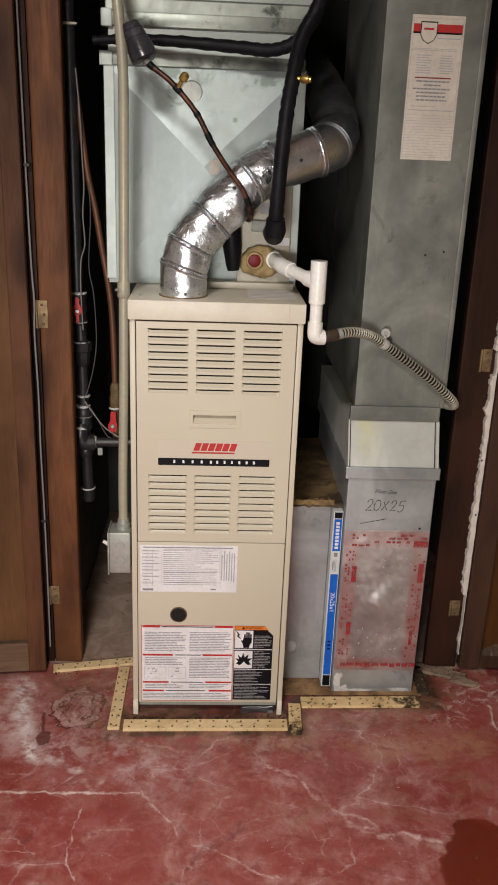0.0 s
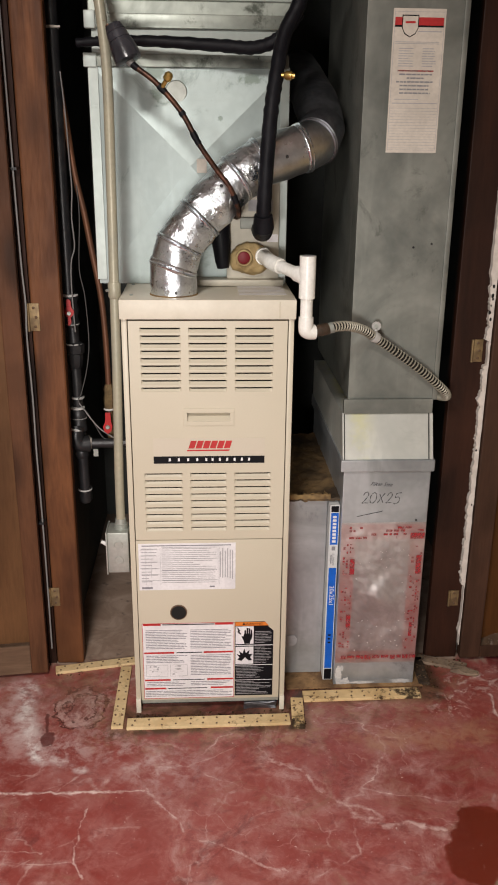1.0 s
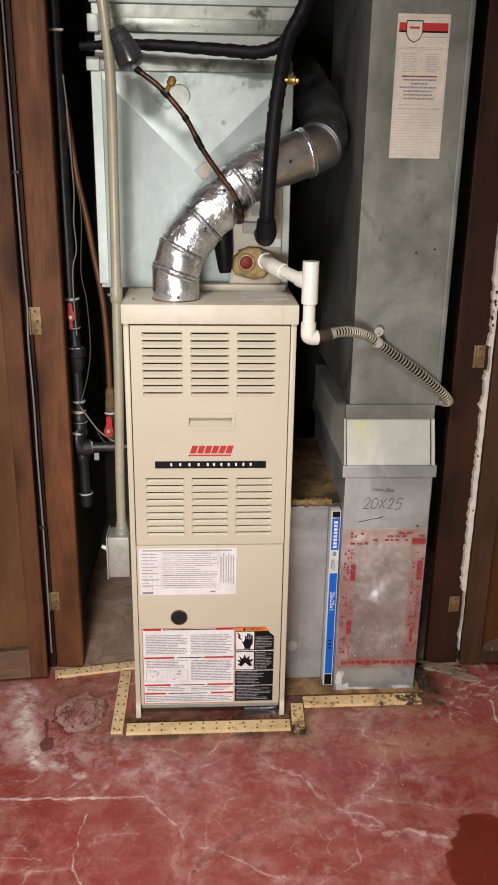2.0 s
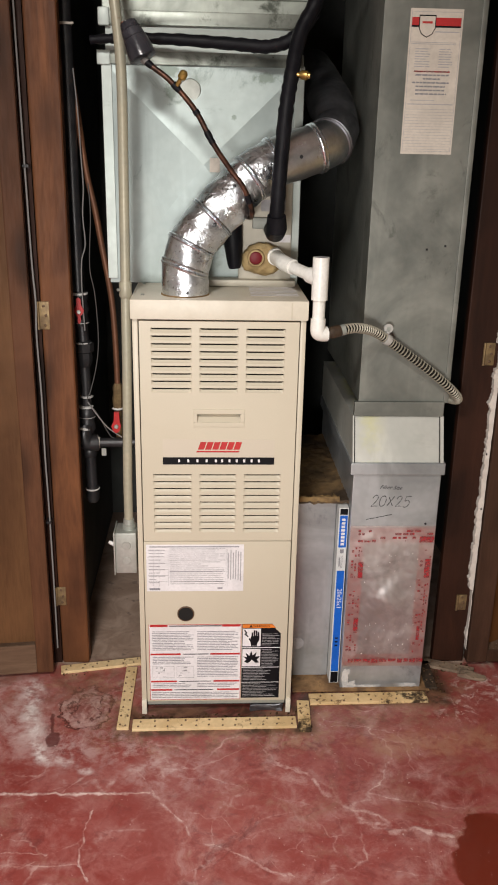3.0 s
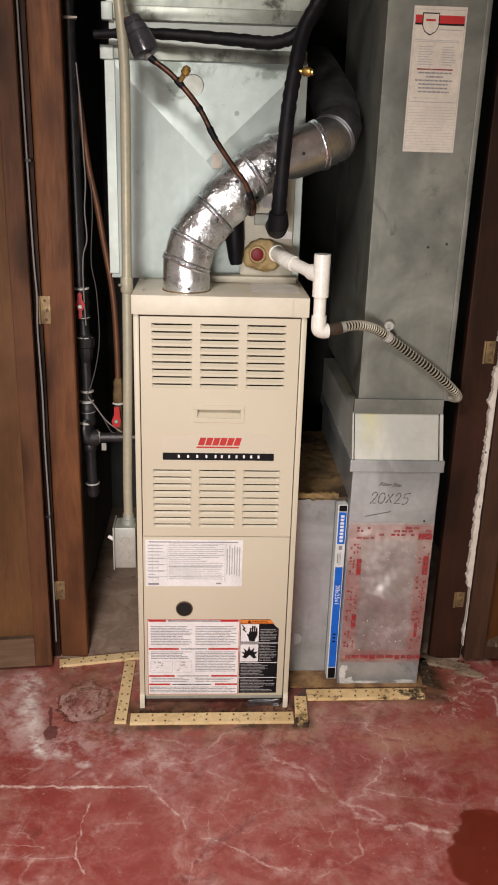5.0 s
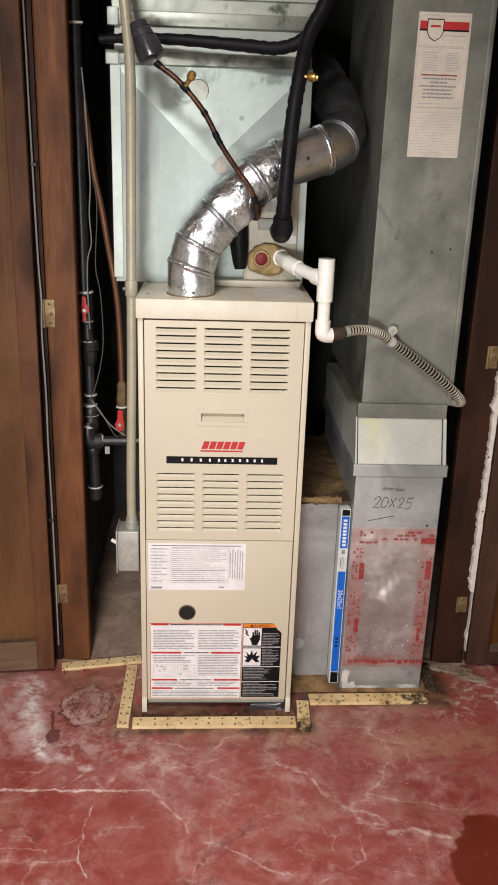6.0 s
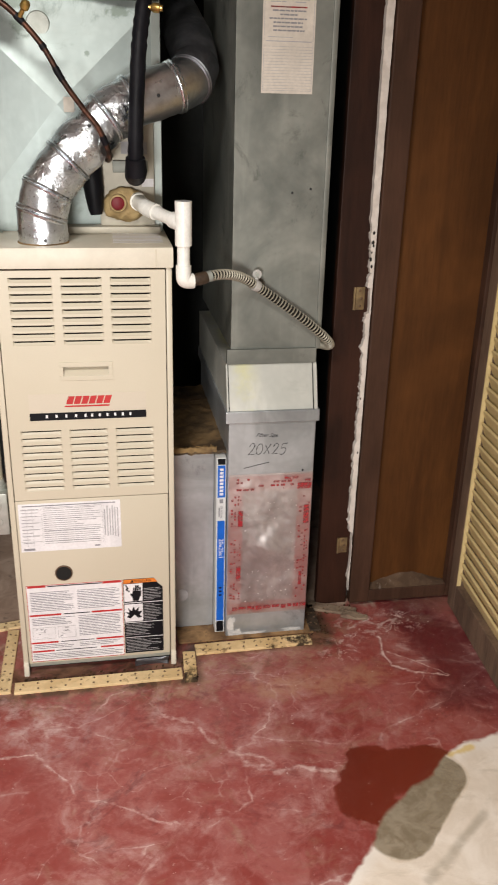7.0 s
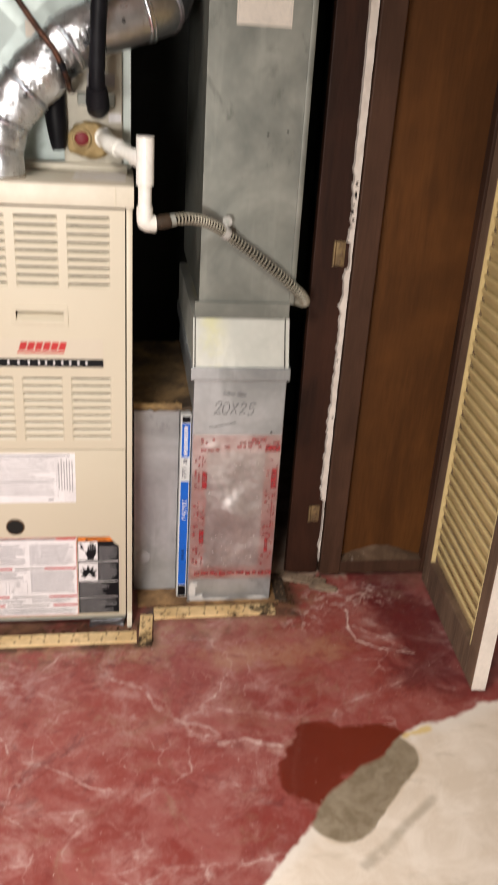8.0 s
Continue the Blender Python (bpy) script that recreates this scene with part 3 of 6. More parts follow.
M_DOOR_PANEL_PALE = wood("tan_door_panel", (0.140, 0.066, 0.027), (0.090, 0.040, 0.016), "z", 0.5, False)
M_STAIN = wood("dark_brown_stain", (0.040, 0.0145, 0.008), (0.020, 0.0078, 0.0046), "z", 0.5)
M_STAIN_MID = wood("brown_stain", (0.074, 0.036, 0.022), (0.047, 0.023, 0.014), "z", 0.5)
M_STAIN_DUSTY = wood("dusty_brown_stain", (0.19, 0.125, 0.085), (0.115, 0.075, 0.053), "z", 0.6)
M_RAIL_DUSTY = wood("dusty_door_rail", (0.17, 0.105, 0.066), (0.11, 0.063, 0.038), "x", 0.65, False)
M_LOUVRE = wood("raw_pine_slat", (0.70, 0.565, 0.29), (0.58, 0.455, 0.22), "x", 0.55, False)
M_CHIP = surf("chipped_plaster", (0.72, 0.66, 0.60), (0.60, 0.54, 0.48), 30, 0.85, 0, 0.5, 110)
M_CORRODE = surf("zinc_corrosion", (0.62, 0.60, 0.57), (0.42, 0.42, 0.42), 60, 0.8, 0, 0.4, 150)
M_WALL = surf("room_wall", (0.66, 0.65, 0.62), (0.60, 0.59, 0.56), 2, 0.8, 0, 0.1, 60)
M_CEIL = surf("ceiling_paint", (0.72, 0.70, 0.66), (0.66, 0.64, 0.6), 2, 0.85, 0, 0.1, 60)
# near-black wall colour carries the shade inside the closet
M_CLOSET_SHADE = surf("closet_shade", (0.062, 0.066, 0.060), (0.040, 0.043, 0.040), 3, 0.85, 0, 0.2, 40)
M_CRUMB = surf("rot_grit", (0.11, 0.065, 0.035), (0.035, 0.022, 0.014), 60, 0.9, 0, 0.4, 120, spec=0.1)
M_HEAP = surf("dust_heap", (0.125, 0.080, 0.052), (0.080, 0.050, 0.032), 20, 0.9, 0, 0.5, 90, spec=0.1, spots=(0.24, 0.19, 0.16))
M_DUST = surf("dusty_wood", (0.29, 0.215, 0.15), (0.14, 0.095, 0.066), 22, 0.8, 0, 0.5, 90, spots=(0.05, 0.032, 0.022))

# ---- building helpers ----
BASE = {}


def thing(name, at=(0, 0, 0), label="", category="", group="", kind="", turn=0.0):
    ob = new(name)
    ob.matrix_world = pose(*at, 0, 0, turn)
    ob.empty_display_size = 0.05
    BASE[ob] = Vector((0, 0, 0)) if turn else Vector(at)
    return tagged(ob, label, category, group, kind)


def mesh_of(name, bm, material):
    me = bpy.data.meshes.new(name)
    bmesh.ops.recalc_face_normals(bm, faces=bm.faces)
    bm.to_mesh(me)
    bm.free()
    me.materials.append(material)
    return me


def smooth(me, degrees=35):
    for f in me.polygons:
        f.use_smooth = True
    me.set_sharp_from_angle(angle=radians(degrees))


def part(name, bm, material, parent, label="", soft=True):
    """One mesh under a thing or a part; coordinates are the world's, or the thing's own where it is turned."""
    base = BASE[parent]
    bm.transform(Matrix.Translation(-base))
    me = mesh_of(name, bm, material)
    if soft:
        smooth(me)
    ob = new(name, me)
    ob.parent = parent
    BASE[ob] = base
    return tagged(ob, label)


def solo(name, bm, material, label="", category="", group="", kind="", soft=True):
    """A thing of one mesh."""
    me = mesh_of(name, bm, material)
    if soft:
        smooth(me)
    return tagged(new(name, me), label, category, group, kind)


def box(x0, x1, y0, y1, z0, z1, bevel=0.0, bm=None, segments=2):
    own = bmesh.new()
    bmesh.ops.create_cube(own, size=1.0, matrix=Matrix.Translation(((x0 + x1) / 2, (y0 + y1) / 2, (z0 + z1) / 2)) @ Matrix.Diagonal((abs(x1 - x0), abs(y1 - y0), abs(z1 - z0), 1)))
    if bevel:
        bmesh.ops.bevel(own, geom=own.edges[:], offset=bevel, segments=segments, profile=0.6, affect="EDGES")
    return join(bm, own)


def join(bm, own):
    if bm is None:
        return own
    me = bpy.data.meshes.new("joint")
    own.to_mesh(me)
    own.free()
    bm.from_mesh(me)
    bpy.data.meshes.remove(me)
    return bm


def prism(points, y0, y1, bm=None):
    """An outline in x and z, drawn out from y0 to y1."""
    own = bmesh.new()
    a = [own.verts.new((x, y0, z)) for x, z in points]
    b = [own.verts.new((x, y1, z)) for x, z in points]
    own.faces.new(a)
    own.faces.new(b[::-1])
    for i in range(len(a)):
        j = (i + 1) % len(a)
        own.faces.new((a[i], b[i], b[j], a[j]))
    return join(bm, own)


def side_prism(points, x0, x1, bm=None):
    """An outline in y and z, drawn out from x0 to x1."""
    own = bmesh.new()
    a = [own.verts.new((x0, y, z)) for y, z in points]
    b = [own.verts.new((x1, y, z)) for y, z in points]
    own.faces.new(a)
    own.faces.new(b[::-1])
    for i in range(len(a)):
        j = (i + 1) % len(a)
        own.faces.new((a[i], b[i], b[j], a[j]))
    return join(bm, own)


def curve_points(points, steps=8):
    """A smooth line through the points."""
    pts = [Vector(p) for p in points]
    out = []
    for i in range(len(pts) - 1):
        p0, p1, p2, p3 = pts[max(0, i - 1)], pts[i], pts[i + 1], pts[min(len(pts) - 1, i + 2)]
        for k in range(steps):
            t = k / steps
            out.append(0.5 * (2 * p1 + (p2 - p0) * t + (2 * p0 - 5 * p1 + 4 * p2 - p3) * t * t + (3 * p1 - p0 - 3 * p2 + p3) * t ** 3))
    return out + [pts[-1]]


def sweep(points, radius, sides=14, bm=None, cap=True, flat=1.0):
    """A tube along the points; radius is a number or a function of the index."""
    own = bmesh.new()
    pts = [Vector(p) for p in points]
    rings, up = [], None
    for i, p in enumerate(pts):
        d = (pts[min(i + 1, len(pts) - 1)] - pts[max(i - 1, 0)]).normalized()
        if up is None:
            up = d.orthogonal().normalized()
        up = (up - d * up.dot(d)).normalized()
        side = d.cross(up)
        r = radius(i) if callable(radius) else radius
        rings.append([own.verts.new(p + (up * math.cos(a) + side * math.sin(a) * flat) * r) for a in (2 * math.pi * k / sides for k in range(sides))])
    for a, b in zip(rings, rings[1:]):
        for k in range(sides):
            own.faces.new((a[k], a[(k + 1) % sides], b[(k + 1) % sides], b[k]))
    if cap:
        own.faces.new(rings[0][::-1])
        own.faces.new(rings[-1])
    return join(bm, own)


def rod(a, b, r, sides=16, bm=None, r2=None):
    return sweep([a, b], (lambda i: r if i == 0 else r2) if r2 else r, sides, bm)


def lathe(a, b, profile, sides=24, bm=None):
    """Rings at (share of the way from a to b, radius)."""
    a, b = Vector(a), Vector(b)
    d = (b - a).normalized()
    up = d.orthogonal().normalized()
    side = d.cross(up)
    own = bmesh.new()
    rings = []
    for t, r in profile:
        c = a.lerp(b, t)
        rings.append([own.verts.new(c + (up * math.cos(w) + side * math.sin(w)) * r) for w in (2 * math.pi * k / sides for k in range(sides))])
    for p, q in zip(rings, rings[1:]):
        for k in range(sides):
            own.faces.new((p[k], p[(k + 1) % sides], q[(k + 1) % sides], q[k]))
    own.faces.new(rings[0][::-1])
    own.faces.new(rings[-1])
    return join(bm, own)


def words(text, size, at, turn=(90, 0, 0), shear=0.0, thick=0.0002):
    """Built-in lettering as a flat mesh, facing -y unless turned."""
    data = bpy.data.curves.new("lettering", "FONT")
    data.body, data.size, data.shear, data.extrude, data.resolution_u = text, size, shear, thick, 3
    data.align_x, data.align_y = "CENTER", "CENTER"
    ob = new("lettering", data)
    me = bpy.data.meshes.new_from_object(ob.evaluated_get(bpy.context.evaluated_depsgraph_get()))
    bm = bmesh.new()
    bm.from_mesh(me)
    bm.transform(pose(*at, *turn))
    bpy.data.objects.remove(ob)
    bpy.data.curves.remove(data)
    bpy.data.meshes.remove(me)
    return bm


def bars(rows, y, bm=None, thick=0.0003):
    """Flat printed bars (x0, x1, z0, z1) that stand just proud of y."""
    bm = bm or bmesh.new()
    for x0, x1, z0, z1 in rows:
        box(x0, x1, y - thick, y, z0, z1, bm=bm)
    return bm


def bar_parts(name, rows, y, material, parent, label=""):
    """Each printed bar as a part of its own."""
    for row in rows:
        part(name, bars([row], y), material, parent, label, soft=False)


def text_lines(rng, x0, x1, z1, z0, pitch, height, ragged=0.25):
    """Unreadable lines of print as bars, from z1 down to z0."""
    out, z = [], z1
    while z - height > z0:
        end = x1 - (x1 - x0) * (ragged * rng.random() ** 2)
        x = x0
        while x < end:
            w = min(end - x, rng.uniform(0.006, 0.03))
            out.append((x, x + w, z - height, z))
            x += w + 0.0012
        z -= pitch
    return out


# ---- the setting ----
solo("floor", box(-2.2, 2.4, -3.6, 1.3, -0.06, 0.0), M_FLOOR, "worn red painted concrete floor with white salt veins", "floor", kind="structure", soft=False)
solo("ceiling", box(-2.2, 2.4, -3.6, 0.34, 2.26, 2.34), M_CEIL, "plain ceiling", "ceiling", kind="structure", soft=False)
solo("wall_left", box(-2.2, -2.1, -3.5, 0.24, 0.0, 2.26), M_WALL, "plain painted side wall", "wall", kind="structure", soft=False)
solo("wall_right", box(2.3, 2.4, -3.5, 0.24, 0.0, 2.26), M_WALL, "plain painted side wall", "wall", kind="structure", soft=False)
solo("wall_behind", box(-2.2, 2.4, -3.6, -3.5, 0.0, 2.26), M_WALL, "plain painted rear wall", "wall", kind="structure", soft=False)
bm = box(-2.2, -0.42, 0.24, 0.34, 0.0, 2.26)
box(0.70, 2.4, 0.24, 0.34, 0.0, 2.26, bm=bm)
box(-0.42, 0.70, 0.24, 0.34, 2.06, 2.26, bm=bm)
solo("wall_closet_front", bm, M_WALL, "plain wall round the closet opening", "wall", kind="structure", soft=False)
# closet shell in near black for its shade; left wall hides shaded floor
solo("wall_closet_left", box(-0.446, -0.386, 0.345, 1.22, 0.0, 2.26), M_CLOSET_SHADE, "closet side wall, near black for the shade inside", "wall", kind="structure", soft=False)
solo("wall_closet_right", box(0.80, 0.86, 0.345, 1.22, 0.0, 2.26), M_CLOSET_SHADE, "closet side wall, near black for the shade inside", "wall", kind="structure", soft=False)
solo("wall_closet_back", box(-0.56, 0.86, 1.22, 1.28, 0.0, 2.26), M_CLOSET_SHADE, "closet back wall, near black for the shade inside", "wall", kind="structure", soft=False)
solo("closet_ceiling", box(-0.56, 0.86, 0.34, 1.28, 2.26, 2.32), M_CLOSET_SHADE, "closet ceiling, near black for the shade inside", "ceiling", kind="structure", soft=False)

# jambs of the closet opening
solo("door_jamb", box(-0.4165, -0.3445, 0.222, 0.262, 0.0, 2.06, 0.007, segments=3), M_PINE, "orange-brown stained pine door jamb with knots", "door jamb", kind="structure", soft=False)
solo("door_jamb", box(0.600, 0.687, 0.2125, 0.2385, 0.0, 2.06, 0.003), M_STAIN, "dark brown stained door jamb with scuffs", "door jamb", kind="structure", soft=False)
solo("door_casing", box(-0.56, -0.4185, 0.226, 0.2395, 0.0, 2.06), M_STAIN, "dark stained casing behind the open door", "door jamb", kind="structure", soft=False)
solo("door_head", box(-0.344, 0.599, 0.2, 0.36, 2.03, 2.06), M_STAIN, "dark stained head of the closet opening", "door jamb", kind="structure", soft=False)


def ragged_strip():
    """Bare plaster edge where the trim was torn off beside the jamb; narrows at the hinges and breaks up near the floor."""
    rng = random.Random(5)
    left, right, z = [], [], 0.05
    while z < 2.0:
        jag = 0.0035 * noise.noise((0, 7.7, z * 17)) + 0.0030 * noise.noise((4, 7.7, z * 61)) - 0.0045 * abs(noise.noise((8, 1.7, z * 150))) + rng.uniform(-0.0008, 0.0008)
        if z < 0.235:
            wide = 0.0015 + 0.012 * max(0, noise.noise((9, 0, z * 26))) * (1 + 80 * jag)
        elif z < 0.84:
            wide = 0.0145 + 0.005 * noise.noise((2.2, 0, z * 6)) + 1.2 * jag + 0.010 * max(0.0, 1 - abs(z - 0.752) / 0.016)
        elif z < 0.905:
            wide = 0.005 + 0.3 * jag
        elif z < 1.06:
            wide = 0.013 + 1.3 * jag
        else:
            wide = 0.0175 + 0.003 * noise.noise((2.2, 0, z * 4)) + 0.3 * jag
        edge = 0.6865 + 0.0012 * noise.noise((5, 1, z * 30))
        left.append((edge - max(0.0015, wide), z))
        right.append((edge, z))
        z += 0.003
    bm = bmesh.new()
    a = [bm.verts.new((x, 0.196, z)) for x, z in left]
    b = [bm.verts.new((x, 0.196, z)) for x, z in right]
    for i in range(len(a) - 1):
        bm.faces.new((a[i], b[i], b[i + 1], a[i + 1]))
    ext = bmesh.ops.extrude_face_region(bm, geom=bm.faces[:])
    bmesh.ops.translate(bm, vec=(0, 0.0165, 0), verts=[v for v in ext["geom"] if isinstance(v, bmesh.types.BMVert)])
    return bm


def plaster_holes():
    """Dark pits where old nails were pulled out of the plaster edge."""
    rng = random.Random(12)
    bm = bmesh.new()
    for z in (0.955, 0.972, 0.988, 1.004, 1.012, 1.034, 0.62, 0.47):
        r = rng.uniform(0.0018, 0.0042)
        bmesh.ops.create_icosphere(bm, subdivisions=2, radius=r, matrix=Matrix.Translation((0.679 + rng.uniform(-0.004, 0.003), 0.196, z)) @ Matrix.Diagonal((1, 0.25, 1.5, 1)))
    return bm


solo("bare_plaster_edge", ragged_strip(), M_CHIP, "ragged white plaster edge where paint has chipped off", "trim", kind="structure", soft=False)
solo("nail_holes", plaster_holes(), M_HOLE_SHADE, "dark nail holes in the plaster edge", "nail holes", kind="stuff")


# ---- closet doors ----
def panel_leaf(name, at, turn, width, stile_mat, panel_mat, label, rail=0.075, deep=0.019, st=0.056, rail_mat=None):
    """A leaf of a door: two stiles, rails, a recessed panel; the front is at local y = 0."""
    ob = thing(name, at, label, "door", "closet doors", turn=turn or 0.001)
    h = 2.0
    part("stile", box(0, st, 0, 0.03, 0, h, 0.003), stile_mat, ob, soft=False)
    part("stile", box(width - st, width, 0, 0.03, 0, h, 0.003), stile_mat, ob, soft=False)
    part("bottom_rail", box(st, width - st, 0.002, deep + 0.01, 0, rail, 0.003), rail_mat or stile_mat, ob, soft=False)
    part("top_rail", box(st, width - st, 0.002, 0.028, h - 0.07, h, 0.003), stile_mat, ob, soft=False)
    part("panel", box(st - 0.004, width - st + 0.004, deep, deep + 0.006, rail - 0.004, h - 0.066), panel_mat, ob, soft=False)
    if deep > 0.02:
        bm = bmesh.new()
        cols = 40
        rows = [[bm.verts.new((st + 0.001 + (width - 2 * st - 0.002) * i / cols, 0.003 + (deep - 0.0035) * j / 6,
                               rail + 0.0008 + (j / 6) * 0.032 * math.sin(math.pi * i / cols) ** 1.3 * (0.9 + 0.22 * noise.noise((i * 0.3, j * 0.6, 1.7))))) for i in range(cols + 1)] for j in range(7)]
        for a, b in zip(rows, rows[1:]):
            for i in range(cols):
                bm.faces.new((a[i], a[i + 1], b[i + 1], b[i]))
        part("dust", bm, M_HEAP, ob, "heap of grey dust on the rail")
    else:
        part("dust", box(st + 0.002, width - st - 0.002, 0.0035, 0.0185, rail, rail + 0.0012), M_HEAP, ob, "grey dust on the rail", soft=False)
    return ob


panel_leaf("door", (-0.80, 0.125, 0.012), 6.0, 0.372, M_DOOR, M_DOOR_PANEL_PALE, "brown stained wooden closet door folded open beside the jamb", 0.085, 0.019, 0.043, M_RAIL_DUSTY)
panel_leaf("door", (0.6895, 0.188, 0.012), 0.0, 0.34, M_STAIN_MID, M_DOOR_PANEL, "dark brown folding door leaf with a dusty bottom rail", 0.038, 0.034)


def louvre_leaf():
    """The louvred leaf that stands out into the room; local x runs from the hinge to the free edge, local y = 0 is the face seen."""
    length = 0.445
    ob = thing("louvre_door", (0.968, 0.158, 0.012), "brown framed folding door leaf with raw pine louvre slats", "door", "closet doors", turn=-93.9)
    st, h, thick = 0.05, 2.0, 0.034
    part("stile", box(0, st, 0, thick, 0, h, 0.003), M_STAIN_DUSTY, ob, soft=False)
    near = part("stile", box(length - st, length, 0, thick, 0, h, 0.003), M_STAIN_DUSTY, ob, soft=False)
    part("bare_edge", box(length, length + 0.0025, 0.001, thick - 0.001, 0, h - 0.002), M_EDGE, near, "white primed door edge", soft=False)
    part("bottom_rail", box(st, length - st, 0, thick, 0, 0.085, 0.003), M_STAIN_DUSTY, ob, soft=False)
    part("top_rail", box(st, length - st, 0, thick, h - 0.08, h, 0.003), M_STAIN_DUSTY, ob, soft=False)
    part("lock_rail", box(st, length - st, 0, thick, 1.52, 1.60, 0.003), M_STAIN_DUSTY, ob, soft=False)
    for x in (st, length - st - 0.006):
        part("bead", box(x, x + 0.0035, 0.001, 0.012, 0.085, 1.52), M_LOUVRE, ob, "raw pine bead", soft=False)
    bm = bmesh.new()
    box(st + 0.0035, length - st - 0.0035, -0.0225, 0.0225, -0.0037, 0.0037, 0.0034, bm=bm, segments=3)
    bm.transform(Matrix.Rotation(radians(-68), 4, "X"))
    me = mesh_of("slat", bm, M_LOUVRE)
    rng = random.Random(3)
    z = 0.105
    while z < 1.92:
        if not 1.49 < z < 1.63:
            s = new("slat", me)
            s.parent = ob
            s.matrix_basis = pose(0, 0.017, z, rng.uniform(-3, 3))
        z += 0.0315
    return ob


louvre_leaf()


def hinge(at, width, height, mat):
    ob = thing("hinge", at, "small worn brass hinge leaf screwed to the jamb", "hinge", "closet hinges")
    x, y, z = at
    part("leaf", box(x - width / 2, x + width / 2, y - 0.003, y, z - height / 2, z + height / 2, 0.001), mat, ob)
    part("knuckle", rod((x - width / 2, y - 0.004, z - height / 2), (x - width / 2, y - 0.004, z + height / 2), 0.0035), mat, ob)
    for dx, dz in ((0.002, -0.34), (0.005, 0.0), (0.0, 0.34)):
        part("screw", lathe((x + dx, y - 0.0028, z + dz * height), (x + dx, y - 0.0048, z + dz * height), [(0, 0.0036), (0.5, 0.0034), (1, 0.0018)], 10), M_BROWN_FIT, ob, "dark screw head")


hinge((-0.4095, 0.222, 0.956), 0.026, 0.066, M_BRASS_DULL)
hinge((-0.4095, 0.222, 0.208), 0.025, 0.054, M_BRASS_DULL)
hinge((0.660, 0.2125, 0.875), 0.026, 0.056, M_BRASS_DULL)
hinge((0.664, 0.2125, 0.188), 0.026, 0.046, M_BRASS_DULL)


# ---- floor clutter ----
TACK = mesh_of("tack", lathe((0, 0, 0), (0, 0, 0.0026), [(0, 0.0030), (0.4, 0.0024), (1, 0.0012)], 7), M_BROWN_FIT)


def tack_strip(a, b, width, mat, label, seed, nails=True):
    """A carpet tack strip from a to b with its nail heads."""
    a, b = Vector((*a, 0.0)), Vector((*b, 0.0))
    d = b - a
    length = d.length
    ob = thing("tack_strip", ((a + b) / 2)[:], label, "carpet tack strip", "tack strips round the furnace", turn=math.degrees(math.atan2(d.y, d.x)) or 0.001)
    bm = box(-length / 2, length / 2, -width / 2, width / 2, 0.0, 0.008, 0.0012)
    part("wood", bm, mat, ob, soft=False)
    rng = random.Random(seed)
    n = max(2, int(length / 0.031))
    for i in range(n):
        for row in (-0.27, 0.24):
            x = -length / 2 + (i + 0.5 + 0.22 * (row > 0) + rng.uniform(-0.16, 0.16)) * length / n
            y = row * width + rng.uniform(-0.002, 0.002)
            tack = new("tack", TACK)
            tack.parent = ob
            tack.matrix_basis = pose(x, y, 0.0076, rng.uniform(-12, 12), rng.uniform(-12, 12), rng.uniform(0, 90))


tack_strip((-0.415, 0.184), (-0.205, 0.222), 0.03, M_TACK, "pale plywood tack strip in front of the closet jamb", 1)
tack_strip((-0.226, 0.19), (-0.228, -0.062), 0.029, M_TACK, "pale plywood tack strip beside the furnace", 2)
tack_strip((-0.205, -0.049), (0.196, -0.045), 0.037, M_TACK, "pale plywood tack strip in front of the furnace", 3)
tack_strip((0.2145, -0.078), (0.221, 0.036), 0.031, M_TACK_CORNER, "short water-stained tack strip at the furnace corner", 4)
tack_strip((0.239, 0.044), (0.545, 0.049), 0.039, M_TACK_WET, "stained plywood tack strip in front of the return duct", 5)
tack_strip((0.567, 0.085), (0.572, 0.205), 0.03, M_ROT_BLACK, "blackened rotten tack strip beside the return duct", 6)
tack_strip((0.574, 0.205), (0.700, 0.155), 0.034, M_DUST, "dusty grey tack strip at the jamb", 7)


def wood_chip():
    """A split, rotten end of an old strip."""
    bm = box(-0.034, 0.034, -0.013, 0.013, 0.0, 0.011, 0.002)
    bmesh.ops.subdivide_edges(bm, edges=bm.edges[:], cuts=3, use_grid_fill=True)
    for v in bm.verts:
        n = noise.noise(v.co * 70)
        v.co.y *= 1.0 - 0.45 * max(0.0, v.co.x / 0.034)
        v.co += Vector((0.006 * noise.noise(v.co * 95 + Vector((3, 0, 0))), 0.004 * n, 0.003 * n if v.co.z > 0.002 else 0.0))
    bm.transform(pose(0.690, 0.135, 0.0005, 0, 0, -28))
    return bm


solo("wood_chip", wood_chip(), M_DUST, "split grey end of a rotten wooden strip", "wood chip", soft=False)


